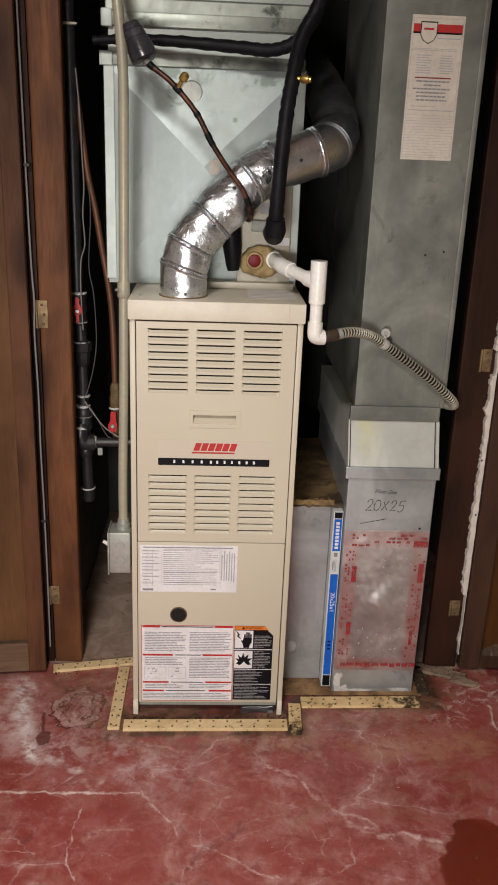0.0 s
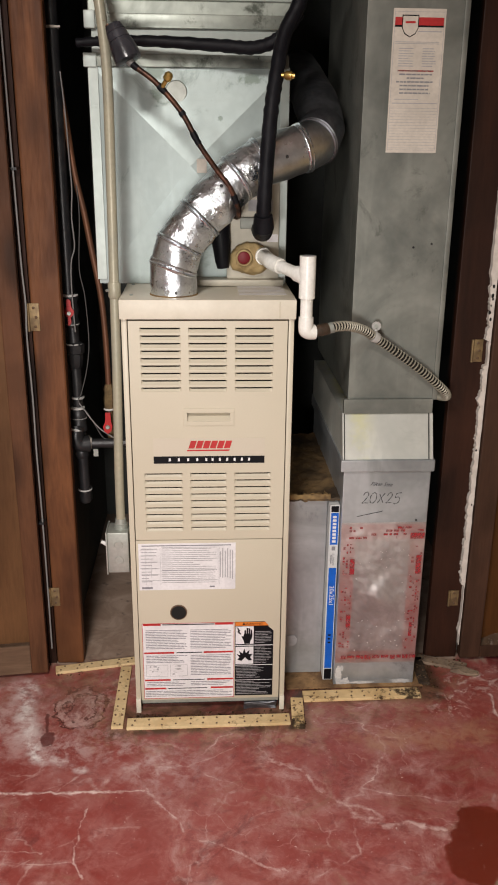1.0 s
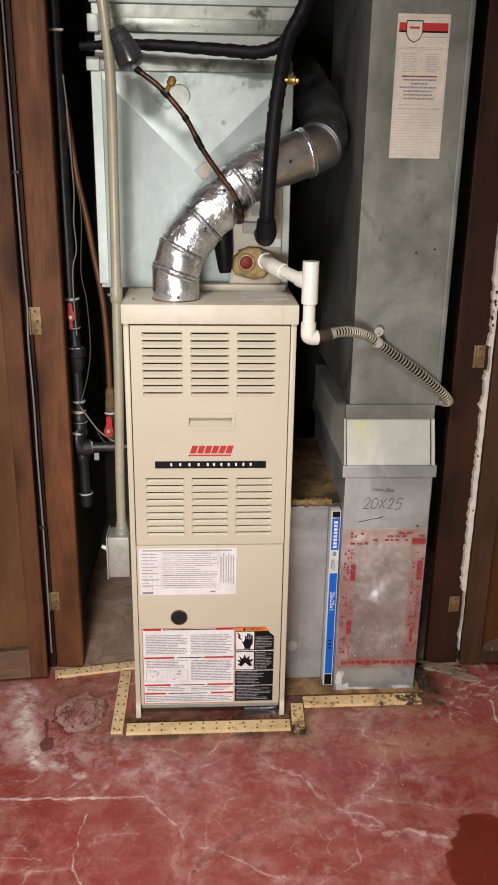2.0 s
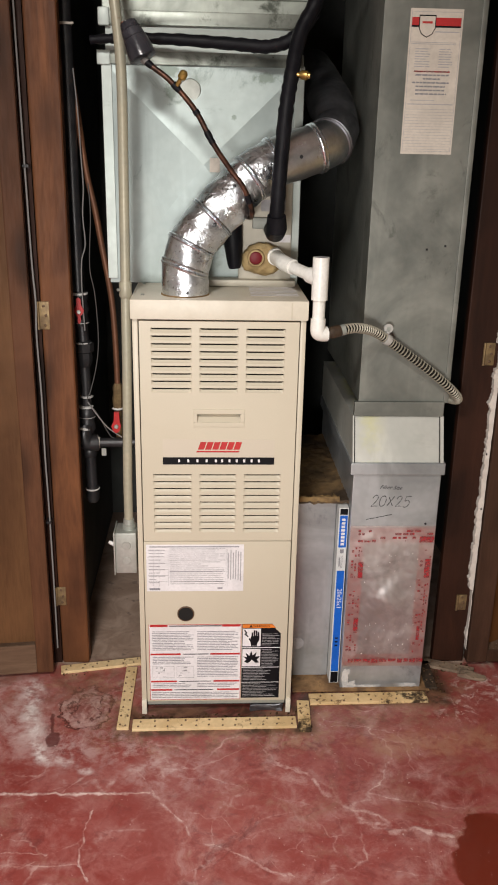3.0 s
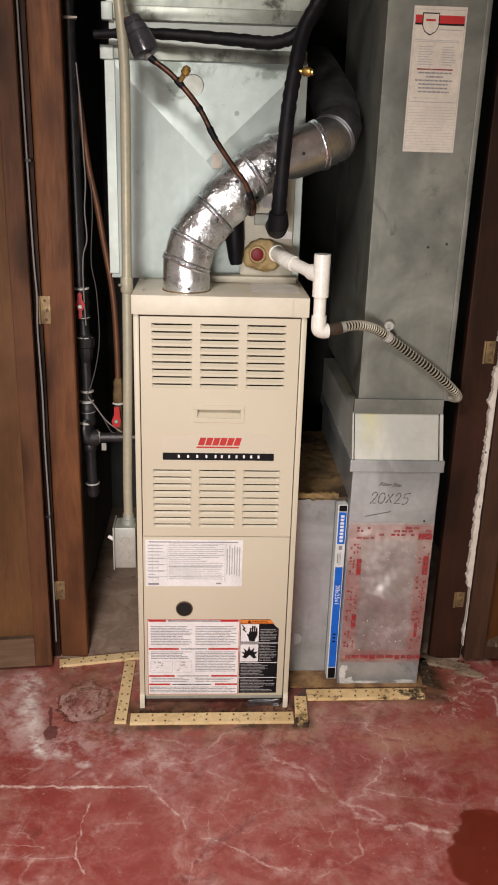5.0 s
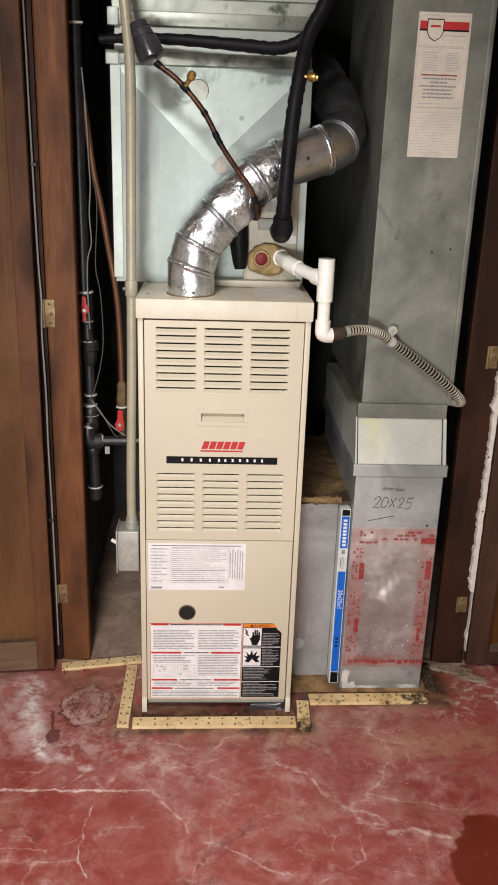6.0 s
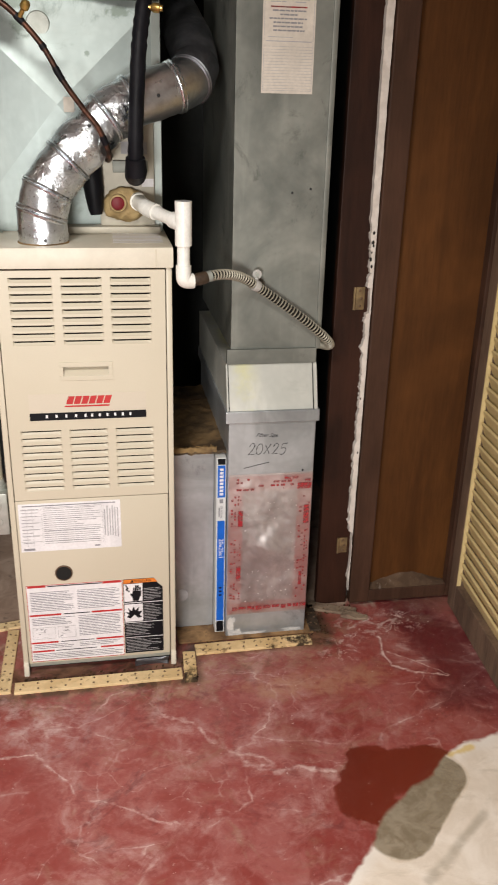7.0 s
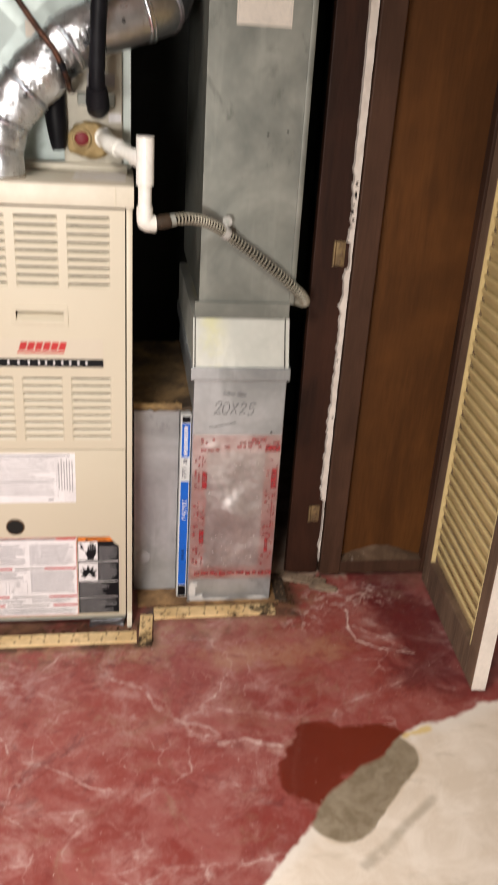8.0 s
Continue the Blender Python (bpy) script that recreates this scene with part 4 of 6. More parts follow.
def puddle():
    outline = [(0.541, -0.339), (0.57, -0.357), (0.60, -0.371), (0.64, -0.361), (0.69, -0.362), (0.732, -0.371), (0.752, -0.404), (0.768, -0.454), (0.754, -0.491), (0.688, -0.557), (0.635, -0.612), (0.578, -0.653), (0.535, -0.651), (0.513, -0.612), (0.51, -0.575), (0.49, -0.556), (0.474, -0.54), (0.474, -0.485), (0.486, -0.427), (0.511, -0.39), (0.527, -0.36)]
    pts = curve_points([(x, y, 0) for x, y in outline] + [(*outline[0], 0)], 6)[:-1]
    bm = bmesh.new()
    c = Vector((0.62, -0.49, 0))
    rings = []
    for share, z in ((1.0, 0.0003), (0.99, 0.0004), (0.9, 0.0005)):
        rings.append([bm.verts.new((*(c + (p - c) * share).xy, z)) for p in pts])
    for a, b in zip(rings, rings[1:]):
        for k in range(len(a)):
            bm.faces.new((a[k], a[(k + 1) % len(a)], b[(k + 1) % len(a)], b[k]))
    bm.faces.new(rings[-1])
    return bm


def dirt_crumbs():
    """Rotten splinters and grit shed along the strips."""
    rng = random.Random(31)
    bm = bmesh.new()
    beds = ((0.545, 0.60, 0.07, 0.215, 70), (-0.20, 0.19, -0.03, -0.005, 60), (0.20, 0.235, -0.07, 0.04, 25), (0.23, 0.55, 0.074, 0.09, 30), (-0.41, -0.34, 0.165, 0.195, 25), (0.60, 0.70, 0.16, 0.20, 30))
    for x0, x1, y0, y1, n in beds:
        for _ in range(n):
            r = rng.uniform(0.0008, 0.0032)
            m = Matrix.Translation((rng.uniform(x0, x1), rng.uniform(y0, y1), r * 0.45)) @ Matrix.Rotation(rng.uniform(0, 3), 4, "Z") @ Matrix.Diagonal((rng.uniform(0.8, 2.6), rng.uniform(0.7, 1.2), 0.6, 1))
            bmesh.ops.create_icosphere(bm, subdivisions=1, radius=r, matrix=m)
    return bm


solo("dirt_crumbs", dirt_crumbs(), M_CRUMB, "dark brown grit and splinters along the strips", "dirt", kind="stuff")
solo("puddle", puddle(), M_WATER, "shallow puddle of water on paint and bare concrete", "puddle")


# ---- furnace ----
FX, FD, FH = 0.185, 0.70, 1.036


def louvred_sheet(x0, x1, z0, z1, columns, rows_z, cell_h, depth, hole):
    """The face of a door with openings left for its louvres."""
    xs = sorted({x0, x1, hole[0], hole[1], *[v for c in columns for v in c]})
    zs = sorted({z0, z1, hole[2], hole[3], *[v for r in rows_z for v in (r, r - cell_h)]})
    bm = bmesh.new()
    grid = {}

    def vert(i, j):
        if (i, j) not in grid:
            grid[i, j] = bm.verts.new((xs[i], 0.0, zs[j]))
        return grid[i, j]

    for i in range(len(xs) - 1):
        for j in range(len(zs) - 1):
            mx, mz = (xs[i] + xs[i + 1]) / 2, (zs[j] + zs[j + 1]) / 2
            if any(a < mx < b for a, b in columns) and any(r - cell_h < mz < r for r in rows_z):
                continue
            if hole[0] < mx < hole[1] and hole[2] < mz < hole[3]:
                continue
            bm.faces.new((vert(i, j), vert(i + 1, j), vert(i + 1, j + 1), vert(i, j + 1)))
    # returns round the outside
    for a, b in (((x0, z0), (x1, z0)), ((x1, z0), (x1, z1)), ((x1, z1), (x0, z1)), ((x0, z1), (x0, z0))):
        v = [bm.verts.new((a[0], 0, a[1])), bm.verts.new((b[0], 0, b[1])), bm.verts.new((b[0], depth, b[1])), bm.verts.new((a[0], depth, a[1]))]
        bm.faces.new(v)
    bmesh.ops.remove_doubles(bm, verts=bm.verts, dist=0.00005)
    return bm


def louvre_mesh(w, h):
    """A pressed louvre: the tongue falls back from its lower edge to a slot at the top and rises to the sheet at its rounded ends."""
    bm = bmesh.new()
    n, top = 20, 0.52
    rows = []
    for v in (0.0, 0.3, 0.6, 0.85, 1.0):
        row = []
        for i in range(n + 1):
            u = 0.5 - 0.5 * math.cos(math.pi * i / n)
            e = min(1.0, min(u, 1 - u) * w / 0.0075)
            dip = math.sqrt(max(0.0, 1 - (1 - e) ** 2))
            reach = top + (1 - top) * (1 - dip)
            row.append(bm.verts.new(((u - 0.5) * w, 0.0052 * dip * v ** 0.8, -h + h * reach * v)))
        rows.append(row)
    for a, b in zip(rows, rows[1:]):
        for i in range(n):
            bm.faces.new((a[i], a[i + 1], b[i + 1], b[i]))
    # rolled lip over the slot
    lip = []
    for y, z in ((0.0, 0.0), (-0.0006, -0.0003), (-0.0006, -0.0008), (0.001, -0.0009)):
        lip.append([bm.verts.new(((u - 0.5) * w, y, z)) for u in (0, 0.04, 0.96, 1)])
    for a, b in zip(lip, lip[1:]):
        for i in range(3):
            bm.faces.new((a[i], a[i + 1], b[i + 1], b[i]))
    return bm


def furnace():
    ob = thing("furnace", (0, FD / 2, 0), "beige enamelled gas furnace with louvred front panel and labels", "furnace")
    # cabinet shell
    part("side_panel", box(-FX, -FX + 0.012, 0.004, FD, 0.004, 0.996, 0.0015), M_BEIGE, ob)
    part("side_panel", box(FX - 0.012, FX, 0.004, FD, 0.004, 0.996, 0.0015), M_BEIGE, ob)
    part("back_panel", box(-FX + 0.012, FX - 0.012, FD - 0.01, FD, 0.004, 0.996), M_BEIGE, ob)
    # solid near-black block takes the place of the cabinet's inner shade
    part("inner_box", box(-FX + 0.013, FX - 0.013, 0.03, FD - 0.012, 0.036, 0.994), M_HOLE_SHADE, ob, "near-black block for the shade inside the cabinet", soft=False)
    part("base_rail", box(-FX + 0.013, FX - 0.013, 0.03, 0.045, 0.004, 0.036), M_PIPE, ob)
    for sx in (-1, 1):
        part("foot", box(sx * (FX - 0.006) - 0.006, sx * (FX - 0.006) + 0.006, -0.001, 0.03, 0.0, 0.04, 0.001), M_BEIGE_OLD, ob, "folded sheet foot")
    # top cap
    bm = box(-FX - 0.003, FX + 0.003, -0.006, 0.26, 0.994, 1.036, 0.003)
    cap = part("top_cap", bm, M_BEIGE_OLD, ob, "dusty beige top cap with a front lip")
    part("corner_fold", box(FX - 0.034, FX - 0.031, -0.0066, -0.006, 0.997, 1.032), M_BEIGE, cap, soft=False)
    part("top_rear", box(-FX, FX, 0.26, FD, 1.0, 1.034), M_BEIGE_OLD, ob)
    part("faded_label", box(0.064, 0.176, 0.045, 0.225, 1.0362, 1.0366), M_BEIGE_OLD, cap, "faded paper label", soft=False)
    part("faded_print", bars_flat([(0.068, 0.172, 0.052 + 0.019 * k, 0.0605 + 0.019 * k) for k in range(9)], 1.0369), M_PAPER, cap, soft=False)
    for x, y in ((-0.165, 0.05), (-0.172, 0.2), (0.17, 0.2)):
        part("screw", lathe((x, y, 1.036), (x, y, 1.039), [(0, 0.004), (0.6, 0.004), (1, 0.0025)], 12), M_STEELBOX, cap)
    # doors
    columns = [(-0.146, -0.0595), (-0.0425, 0.0405), (0.0575, 0.141)]
    up = [0.9765 - k * 0.01645 for k in range(9)]
    low = [0.644 - k * 0.0167 for k in range(9)]
    door = part("upper_door", louvred_sheet(-0.1705, 0.1705, 0.4775, 0.990, columns, up + low, 0.0115, 0.02, (-0.047, 0.047, 0.766, 0.786)), M_BEIGE, ob, soft=False)
    me = mesh_of("louvre", louvre_mesh(0.0865, 0.0115), M_BEIGE)
    smooth(me, 50)
    for a, b in columns:
        for z in up + low:
            lv = new("louvre", me)
            lv.parent = door
            lv.matrix_basis = Matrix.Translation(Vector(((a + b) / 2, 0, z)) - BASE[door]) @ Matrix.Diagonal(((b - a) / 0.0865, 1, 1, 1))
    # added dark sheets give the louvre slots their shade
    part("slot_shade", box(-0.165, 0.165, 0.0165, 0.018, 0.82, 0.985), M_SLOT_SHADE, door, "dark sheet for the shade behind the slots", soft=False)
    part("slot_shade", box(-0.165, 0.165, 0.0165, 0.018, 0.49, 0.66), M_SLOT_SHADE, door, "dark sheet for the shade behind the slots", soft=False)
    # recessed grip
    bm = bmesh.new()
    for x0, x1, z0, z1 in ((-0.056, 0.056, 0.786, 0.796), (-0.056, 0.056, 0.756, 0.766), (-0.056, -0.047, 0.766, 0.786), (0.047, 0.056, 0.766, 0.786)):
        box(x0, x1, -0.0022, 0.0012, z0, z1, 0.0008, bm=bm)
    grip = part("handle_plate", bm, M_BEIGE, door, "moulded beige grip", soft=False)
    bm = side_prism([(0.0, 0.7665), (0.0145, 0.7805), (0.0160, 0.7858), (0.0, 0.7858), (0.0, 0.7870), (0.0175, 0.7870), (0.0160, 0.7795), (0.0, 0.7650)], -0.047, 0.047)
    part("recess", bm, M_BEIGE, grip, "finger recess", soft=False)
    # badge: red mark, black stripe with pale dashes
    plate = part("badge_plate", box(-0.124, 0.125, -0.0008, 0.0, 0.664, 0.727), M_BADGE, door, soft=False)
    part("stripe", box(-0.124, 0.125, -0.0014, -0.0008, 0.667, 0.684), M_BLACK, plate, "black stripe", soft=False)
    dashes = [-0.088 + 0.0205 * k for k in range(5)] + [0.008 + 0.0165 * k for k in range(6)]
    part("dash", bars([(x - 0.0022, x + 0.0022, 0.6725, 0.6795) for x in dashes], -0.0014), M_PAPER, plate, "pale dashes", soft=False)
    bm = bmesh.new()
    w = 0.0135
    for k in range(6):
        x = -0.046 + k * 0.0158
        prism([(x, 0.7025), (x + w, 0.7025), (x + w + 0.0058, 0.7205), (x + 0.0058, 0.7205)], -0.0014, -0.0008, bm)
    prism([(-0.0495, 0.696), (0.0455, 0.696), (0.0465, 0.6995), (-0.0485, 0.6995)], -0.0014, -0.0008, bm)
    part("maker_mark", bm, M_RED, plate, "slanted red blocks underlined in red", soft=False)
    lower = part("lower_door", box(-0.1715, 0.1705, 0.0, 0.02, 0.036, 0.4755, 0.002), M_BEIGE, ob)
    # sight hole
    c = (-0.075, -0.0006, 0.285)
    part("sight_hole", lathe((c[0], -0.0024, c[2]), (c[0], 0.0, c[2]), [(0, 0.0178), (1, 0.0178)], 28), M_HOLE_SHADE, lower, "round dark sight hole")
    part("hole_rim", lathe((c[0], 0.0, c[2]), (c[0], -0.0020, c[2]), [(0, 0.0205), (0.7, 0.0205), (1, 0.0192)], 28), M_BROWN_FIT, lower, "dark rim")
    # rating label
    rng = random.Random(11)
    lab = part("rating_label", box(-0.166, 0.061, -0.0005, 0.0, 0.346, 0.468), M_PAPER, lower, "white rating label with fine print", soft=False)
    rows = text_lines(rng, -0.112, 0.016, 0.455, 0.36, 0.0052, 0.0016, 0.5)
    rows += text_lines(rng, -0.16, -0.122, 0.455, 0.362, 0.0085, 0.002, 0.7)
    part("print", bars(rows, -0.0005), M_FAINT, lab, soft=False)
    grid = [(-0.163, -0.116, z, z + 0.0005) for z in (0.452, 0.436, 0.420, 0.404, 0.388, 0.372)] + [(x, x + 0.0005, 0.36, 0.457) for x in (-0.150, -0.137, -0.1155, 0.0195, 0.0225)]
    bar_parts("table_line", grid, -0.0009, M_FAINT, lab)
    rows = [(-0.158, 0.05, 0.461, 0.4635), (-0.112, 0.018, 0.457, 0.4578), (-0.112, 0.018, 0.4275, 0.4283), (-0.112, 0.018, 0.398, 0.3988), (-0.112, 0.018, 0.371, 0.3718)]
    rows += [(-0.16, -0.135, 0.3495, 0.3545), (0.0, 0.012, 0.352, 0.3555)]
    part("print_dark", bars(rows, -0.0005), M_INK, lab, soft=False)
    rows = [(0.024 + 0.0058 * k, 0.0262 + 0.0058 * k, 0.368 + 0.012 * rng.random(), 0.44 + 0.016 * rng.random()) for k in range(6)]
    bar_parts("side_print", rows, -0.0005, M_FAINT, lab)
    # safety label
    z0, z1 = 0.041, 0.2555
    lab = part("safety_label", box(-0.164, 0.0585, -0.0005, 0.0, z0, z1), M_PAPER, lower, "white safety label framed in red", soft=False)
    rules = []
    for x0, x1, a, b in ((-0.164, 0.0585, z1 - 0.0015, z1), (-0.164, 0.0585, z0, z0 + 0.0012), (-0.164, -0.1628, z0, z1), (0.0573, 0.0585, z0, z1)):
        rules.append((x0, x1, a, b))
    for z, l, r in ((0.249, 0.042, 0.044), (0.1703, 0.073, 0.072), (0.0925, 0.063, 0.064), (0.068, 0.052, 0.055)):
        rules += [(-0.161, -0.161 + l, z, z + 0.0048), (0.056 - r, 0.056, z, z + 0.0048)]
    bar_parts("red_rule", rules, -0.0005, M_RED, lab)
    rows = []
    for a, b, c in ((0.2365, 0.180, 0.180), (0.165, 0.142, 0.104), (0.089, 0.076, 0.076)):
        rows += text_lines(rng, -0.156, -0.056, a, b, 0.0046, 0.0017, 0.3)
        rows += text_lines(rng, -0.048, 0.052, a, c, 0.0046, 0.0017, 0.2)
    rows += text_lines(rng, -0.160, 0.054, 0.063, 0.0445, 0.0046, 0.0017, 0.15)
    part("print", bars(rows, -0.0005), M_INK, lab, soft=False)
    rows = [(-0.115, 0.010, 0.2500, 0.2525), (-0.082, -0.020, 0.1715, 0.1738), (-0.092, -0.014, 0.0938, 0.0958), (-0.105, -0.008, 0.0692, 0.0712)]
    bar_parts("heading", rows, -0.0005, M_BLACK, lab)
    rows = []
    for x0, x1 in ((-0.157, -0.104), (-0.098, -0.056)):
        rows += [(x0, x1, 0.1055, 0.1062), (x0, x1, 0.1375, 0.1382), (x0, x0 + 0.0007, 0.1062, 0.1375), (x1 - 0.0007, x1, 0.1062, 0.1375)]
        for _ in range(16):
            cx, cz, w = rng.uniform(x0 + 0.003, x1 - 0.012), rng.uniform(0.108, 0.133), rng.uniform(0.002, 0.009)
            rows.append((cx, cx + w, cz, cz + rng.choice((0.0006, 0.0006, 0.0034))))
    tagged(part("diagram", bars(rows, -0.0005), M_FAINT, lab, soft=False), kind="stuff")
    # black warning panel with a torn corner
    bm = prism([(0.0605, 0.0445), (0.1545, 0.0445), (0.1545, 0.229), (0.150, 0.234), (0.143, 0.240), (0.140, 0.247), (0.133, 0.2555), (0.0605, 0.2555)], -0.0005, 0.0)
    warn = part("warning_label", bm, M_BLACK, lower, "black and orange warning label with a torn corner", soft=False)
    part("header", prism([(0.0615, 0.2445), (0.1425, 0.2445), (0.1335, 0.2545), (0.0615, 0.2545)], -0.0008, -0.0005), M_ORANGE, warn, "orange header", soft=False)
    part("header_word", words("WARNING", 0.0085, (0.107, -0.001, 0.2494)), M_BLACK, warn, soft=False)
    part("header_sign", prism([(0.0775, 0.2462), (0.0865, 0.2462), (0.082, 0.2538)], -0.001, -0.0008), M_BLACK, warn, soft=False)
    bm = bars([(0.062, 0.106, 0.1935, 0.2425), (0.062, 0.106, 0.1365, 0.1855)], -0.0005)
    part("pictogram_field", bm, M_PAPER, warn, soft=False)
    bm = prism([(0.0830, 0.1945), (0.0965, 0.1945), (0.0985, 0.203), (0.1025, 0.210), (0.1030, 0.222), (0.0830, 0.222), (0.0805, 0.214), (0.0775, 0.217), (0.0765, 0.214), (0.0815, 0.204)], -0.0011, -0.0008)
    for k in range(4):
        box(0.0836 + 0.0049 * k, 0.0876 + 0.0049 * k, -0.0011, -0.0008, 0.2205, (0.232, 0.238, 0.2375, 0.233)[k], bm=bm)
    prism([(0.064, 0.2405), (0.0675, 0.2395), (0.0735, 0.231), (0.0705, 0.2275), (0.0765, 0.2215), (0.0745, 0.2195), (0.0655, 0.2275), (0.0690, 0.2315)], -0.0011, -0.0008, bm)
    part("shock_mark", bm, M_BLACK, warn, soft=False)
    star = [(-20, 5), (-10, 2), (-14, 15), (-4.5, 6), (0, 20), (4, 7), (13.5, 16), (11, 4), (22, 5), (14.5, -4), (20, -12), (11.5, -13.5), (6, -8), (1.5, -4), (-2.5, -9), (-7.5, -14), (-17.5, -10), (-11.5, -4)]
    star = [(0.0835 + u * 0.00098, 0.160 + w * 0.00105) for u, w in star]
    part("burst_mark", prism(star, -0.0011, -0.0008), M_BLACK, warn, soft=False)
    rows = []
    for x0, x1, a, b in ((0.109, 0.151, 0.228, 0.195), (0.109, 0.151, 0.184, 0.138), (0.064, 0.150, 0.129, 0.094), (0.064, 0.150, 0.086, 0.048)):
        rows += text_lines(rng, x0, x1, a, b, 0.0044, 0.0011, 0.5)
    part("print", bars(rows, -0.0005), M_FAINT, warn, soft=False)
    rows = [(0.061, 0.154, 0.1885, 0.1905), (0.061, 0.154, 0.1325, 0.1343), (0.061, 0.154, 0.0895, 0.0908)]
    bar_parts("white_rule", rows, -0.0005, M_PAPER, warn)
    part("bottom_lip", box(-0.170, 0.170, 0.003, 0.020, 0.0255, 0.0355, 0.001), M_STEELBOX, ob, "bare zinc lip under the door", soft=False)
    # foil caught below the door
    bm = box(0.085, 0.166, 0.004, 0.03, 0.0, 0.020, 0.004, segments=3)
    bmesh.ops.subdivide_edges(bm, edges=bm.edges[:], cuts=3, use_grid_fill=True)
    for v in bm.verts:
        v.co += Vector((noise.noise(v.co * 90), noise.noise(v.co * 80 + Vector((3, 0, 0))), 0.7 * noise.noise(v.co * 100 + Vector((0, 5, 0))))) * 0.006
        v.co.z = max(0.0005, v.co.z)
    part("foil_scrap", bm, M_FLUE_SHADE_FOIL, ob, "crumpled dark foil scrap under the door", soft=False)
    return ob


def bars_flat(rows, z, thick=0.0003):
    bm = bmesh.new()
    for x0, x1, y0, y1 in rows:
        box(x0, x1, y0, y1, z, z + thick, bm=bm)
    return bm


furnace()

# ---- coil case and supply plenum ----
CY = 0.215


def coil_case():
    ob = thing("coil_case", (-0.035, 0.5, 1.037), "pale galvanised coil case with creased front panel", "duct")
    x0, x1, z0, z1 = -0.25, 0.180, 1.037, 1.505
    # cross-broken front: four facets meeting at a raised centre
    bm = bmesh.new()
    cx, cz = -0.035, 1.30
    corner = [bm.verts.new((x, CY, z)) for x, z in ((x0, z0), (x1, z0), (x1, z1), (x0, z1))]
    mid = bm.verts.new((cx, CY - 0.030, cz))
    for i in range(4):
        bm.faces.new((corner[i], corner[(i + 1) % 4], mid))
    part("front_panel", bm, M_GALV_FRONT, ob, soft=False)
    part("body", box(x0, x1, CY + 0.002, 0.70, z0, z1), M_GALV, ob, soft=False)
    part("left_flange", box(x0 - 0.004, x0 + 0.018, CY - 0.006, CY, z0 + 0.01, z1, 0.001), M_GALV, ob, soft=False)
    part("right_flange", box(x1 - 0.016, x1 + 0.003, CY - 0.005, CY, z0, z1, 0.001), M_GALV, ob, soft=False)
    part("drive_cleat", box(x0, x1, CY - 0.008, CY + 0.004, z1 - 0.004, z1 + 0.022, 0.002), M_GALV_STAIN, ob)
    part("cleat_tab", box(x0 - 0.012, x0 + 0.016, CY - 0.013, CY + 0.004, z1 - 0.006, z1 + 0.022, 0.002), M_GALV, ob)
    part("shelf", side_prism([(CY - 0.002, z1 + 0.022), (CY + 0.012, z1 + 0.075), (0.68, z1 + 0.075), (0.68, z1 + 0.022)], x0 + 0.006, x1 - 0.004), M_GALV, ob, "bright sloping collar", soft=False)
    # coil access panel beside the flue
    acc = part("access_panel", box(0.045, 0.165, CY - 0.02, CY - 0.002, 1.04, 1.30, 0.003), M_ACCESS, ob, "beige coil access panel")
    part("bracket", box(0.075, 0.15, CY - 0.032, CY - 0.02, 1.165, 1.19, 0.002), M_GALV_OLD, acc)
    part("maker_sticker", box(0.094, 0.150, CY - 0.0205, CY - 0.020, 1.203, 1.228), M_FAINT, acc, "small grey printed sticker", soft=False)
    part("maker_sticker", box(0.137, 0.163, CY - 0.0205, CY - 0.020, 1.135, 1.152), M_PAPER, acc, "small white sticker", soft=False)
    part("access_lip", box(-0.04, 0.175, CY - 0.045, CY, 1.037, 1.052, 0.002), M_ACCESS, ob)
    part("patch", box(-0.022, 0.0, CY - 0.031, CY - 0.029, 1.285, 1.315), M_PAPER_WARM, ob, "small paper tag", soft=False)
    part("bright_disc", lathe((-0.065, CY - 0.0105, 1.452), (-0.065, CY - 0.0080, 1.452), [(0, 0.022), (1, 0.024)], 28), M_STEELBOX, ob, "round knockout")
    return ob


def supply_plenum():
    ob = thing("supply_plenum", (-0.035, 0.48, 1.58), "mottled galvanised supply plenum above the coil case", "duct")
    x0, x1 = -0.25, 0.185
    part("body", box(x0, x1, CY + 0.006, 0.68, 1.581, 2.255, 0.002), M_GALV_STAIN, ob, soft=False)
    part("lower_hem", box(x0 - 0.004, x1 + 0.004, CY, CY + 0.012, 1.578, 1.606, 0.003), M_GALV_STAIN, ob)
    part("seam", box(x0 - 0.004, x1 + 0.004, CY - 0.002, CY + 0.012, 1.632, 1.65, 0.003), M_GALV, ob)
    part("corner_cleat", box(x0 - 0.008, x0 + 0.016, CY - 0.006, CY + 0.012, 1.575, 1.61, 0.003), M_GALV, ob)
    return ob


coil_case()
supply_plenum()


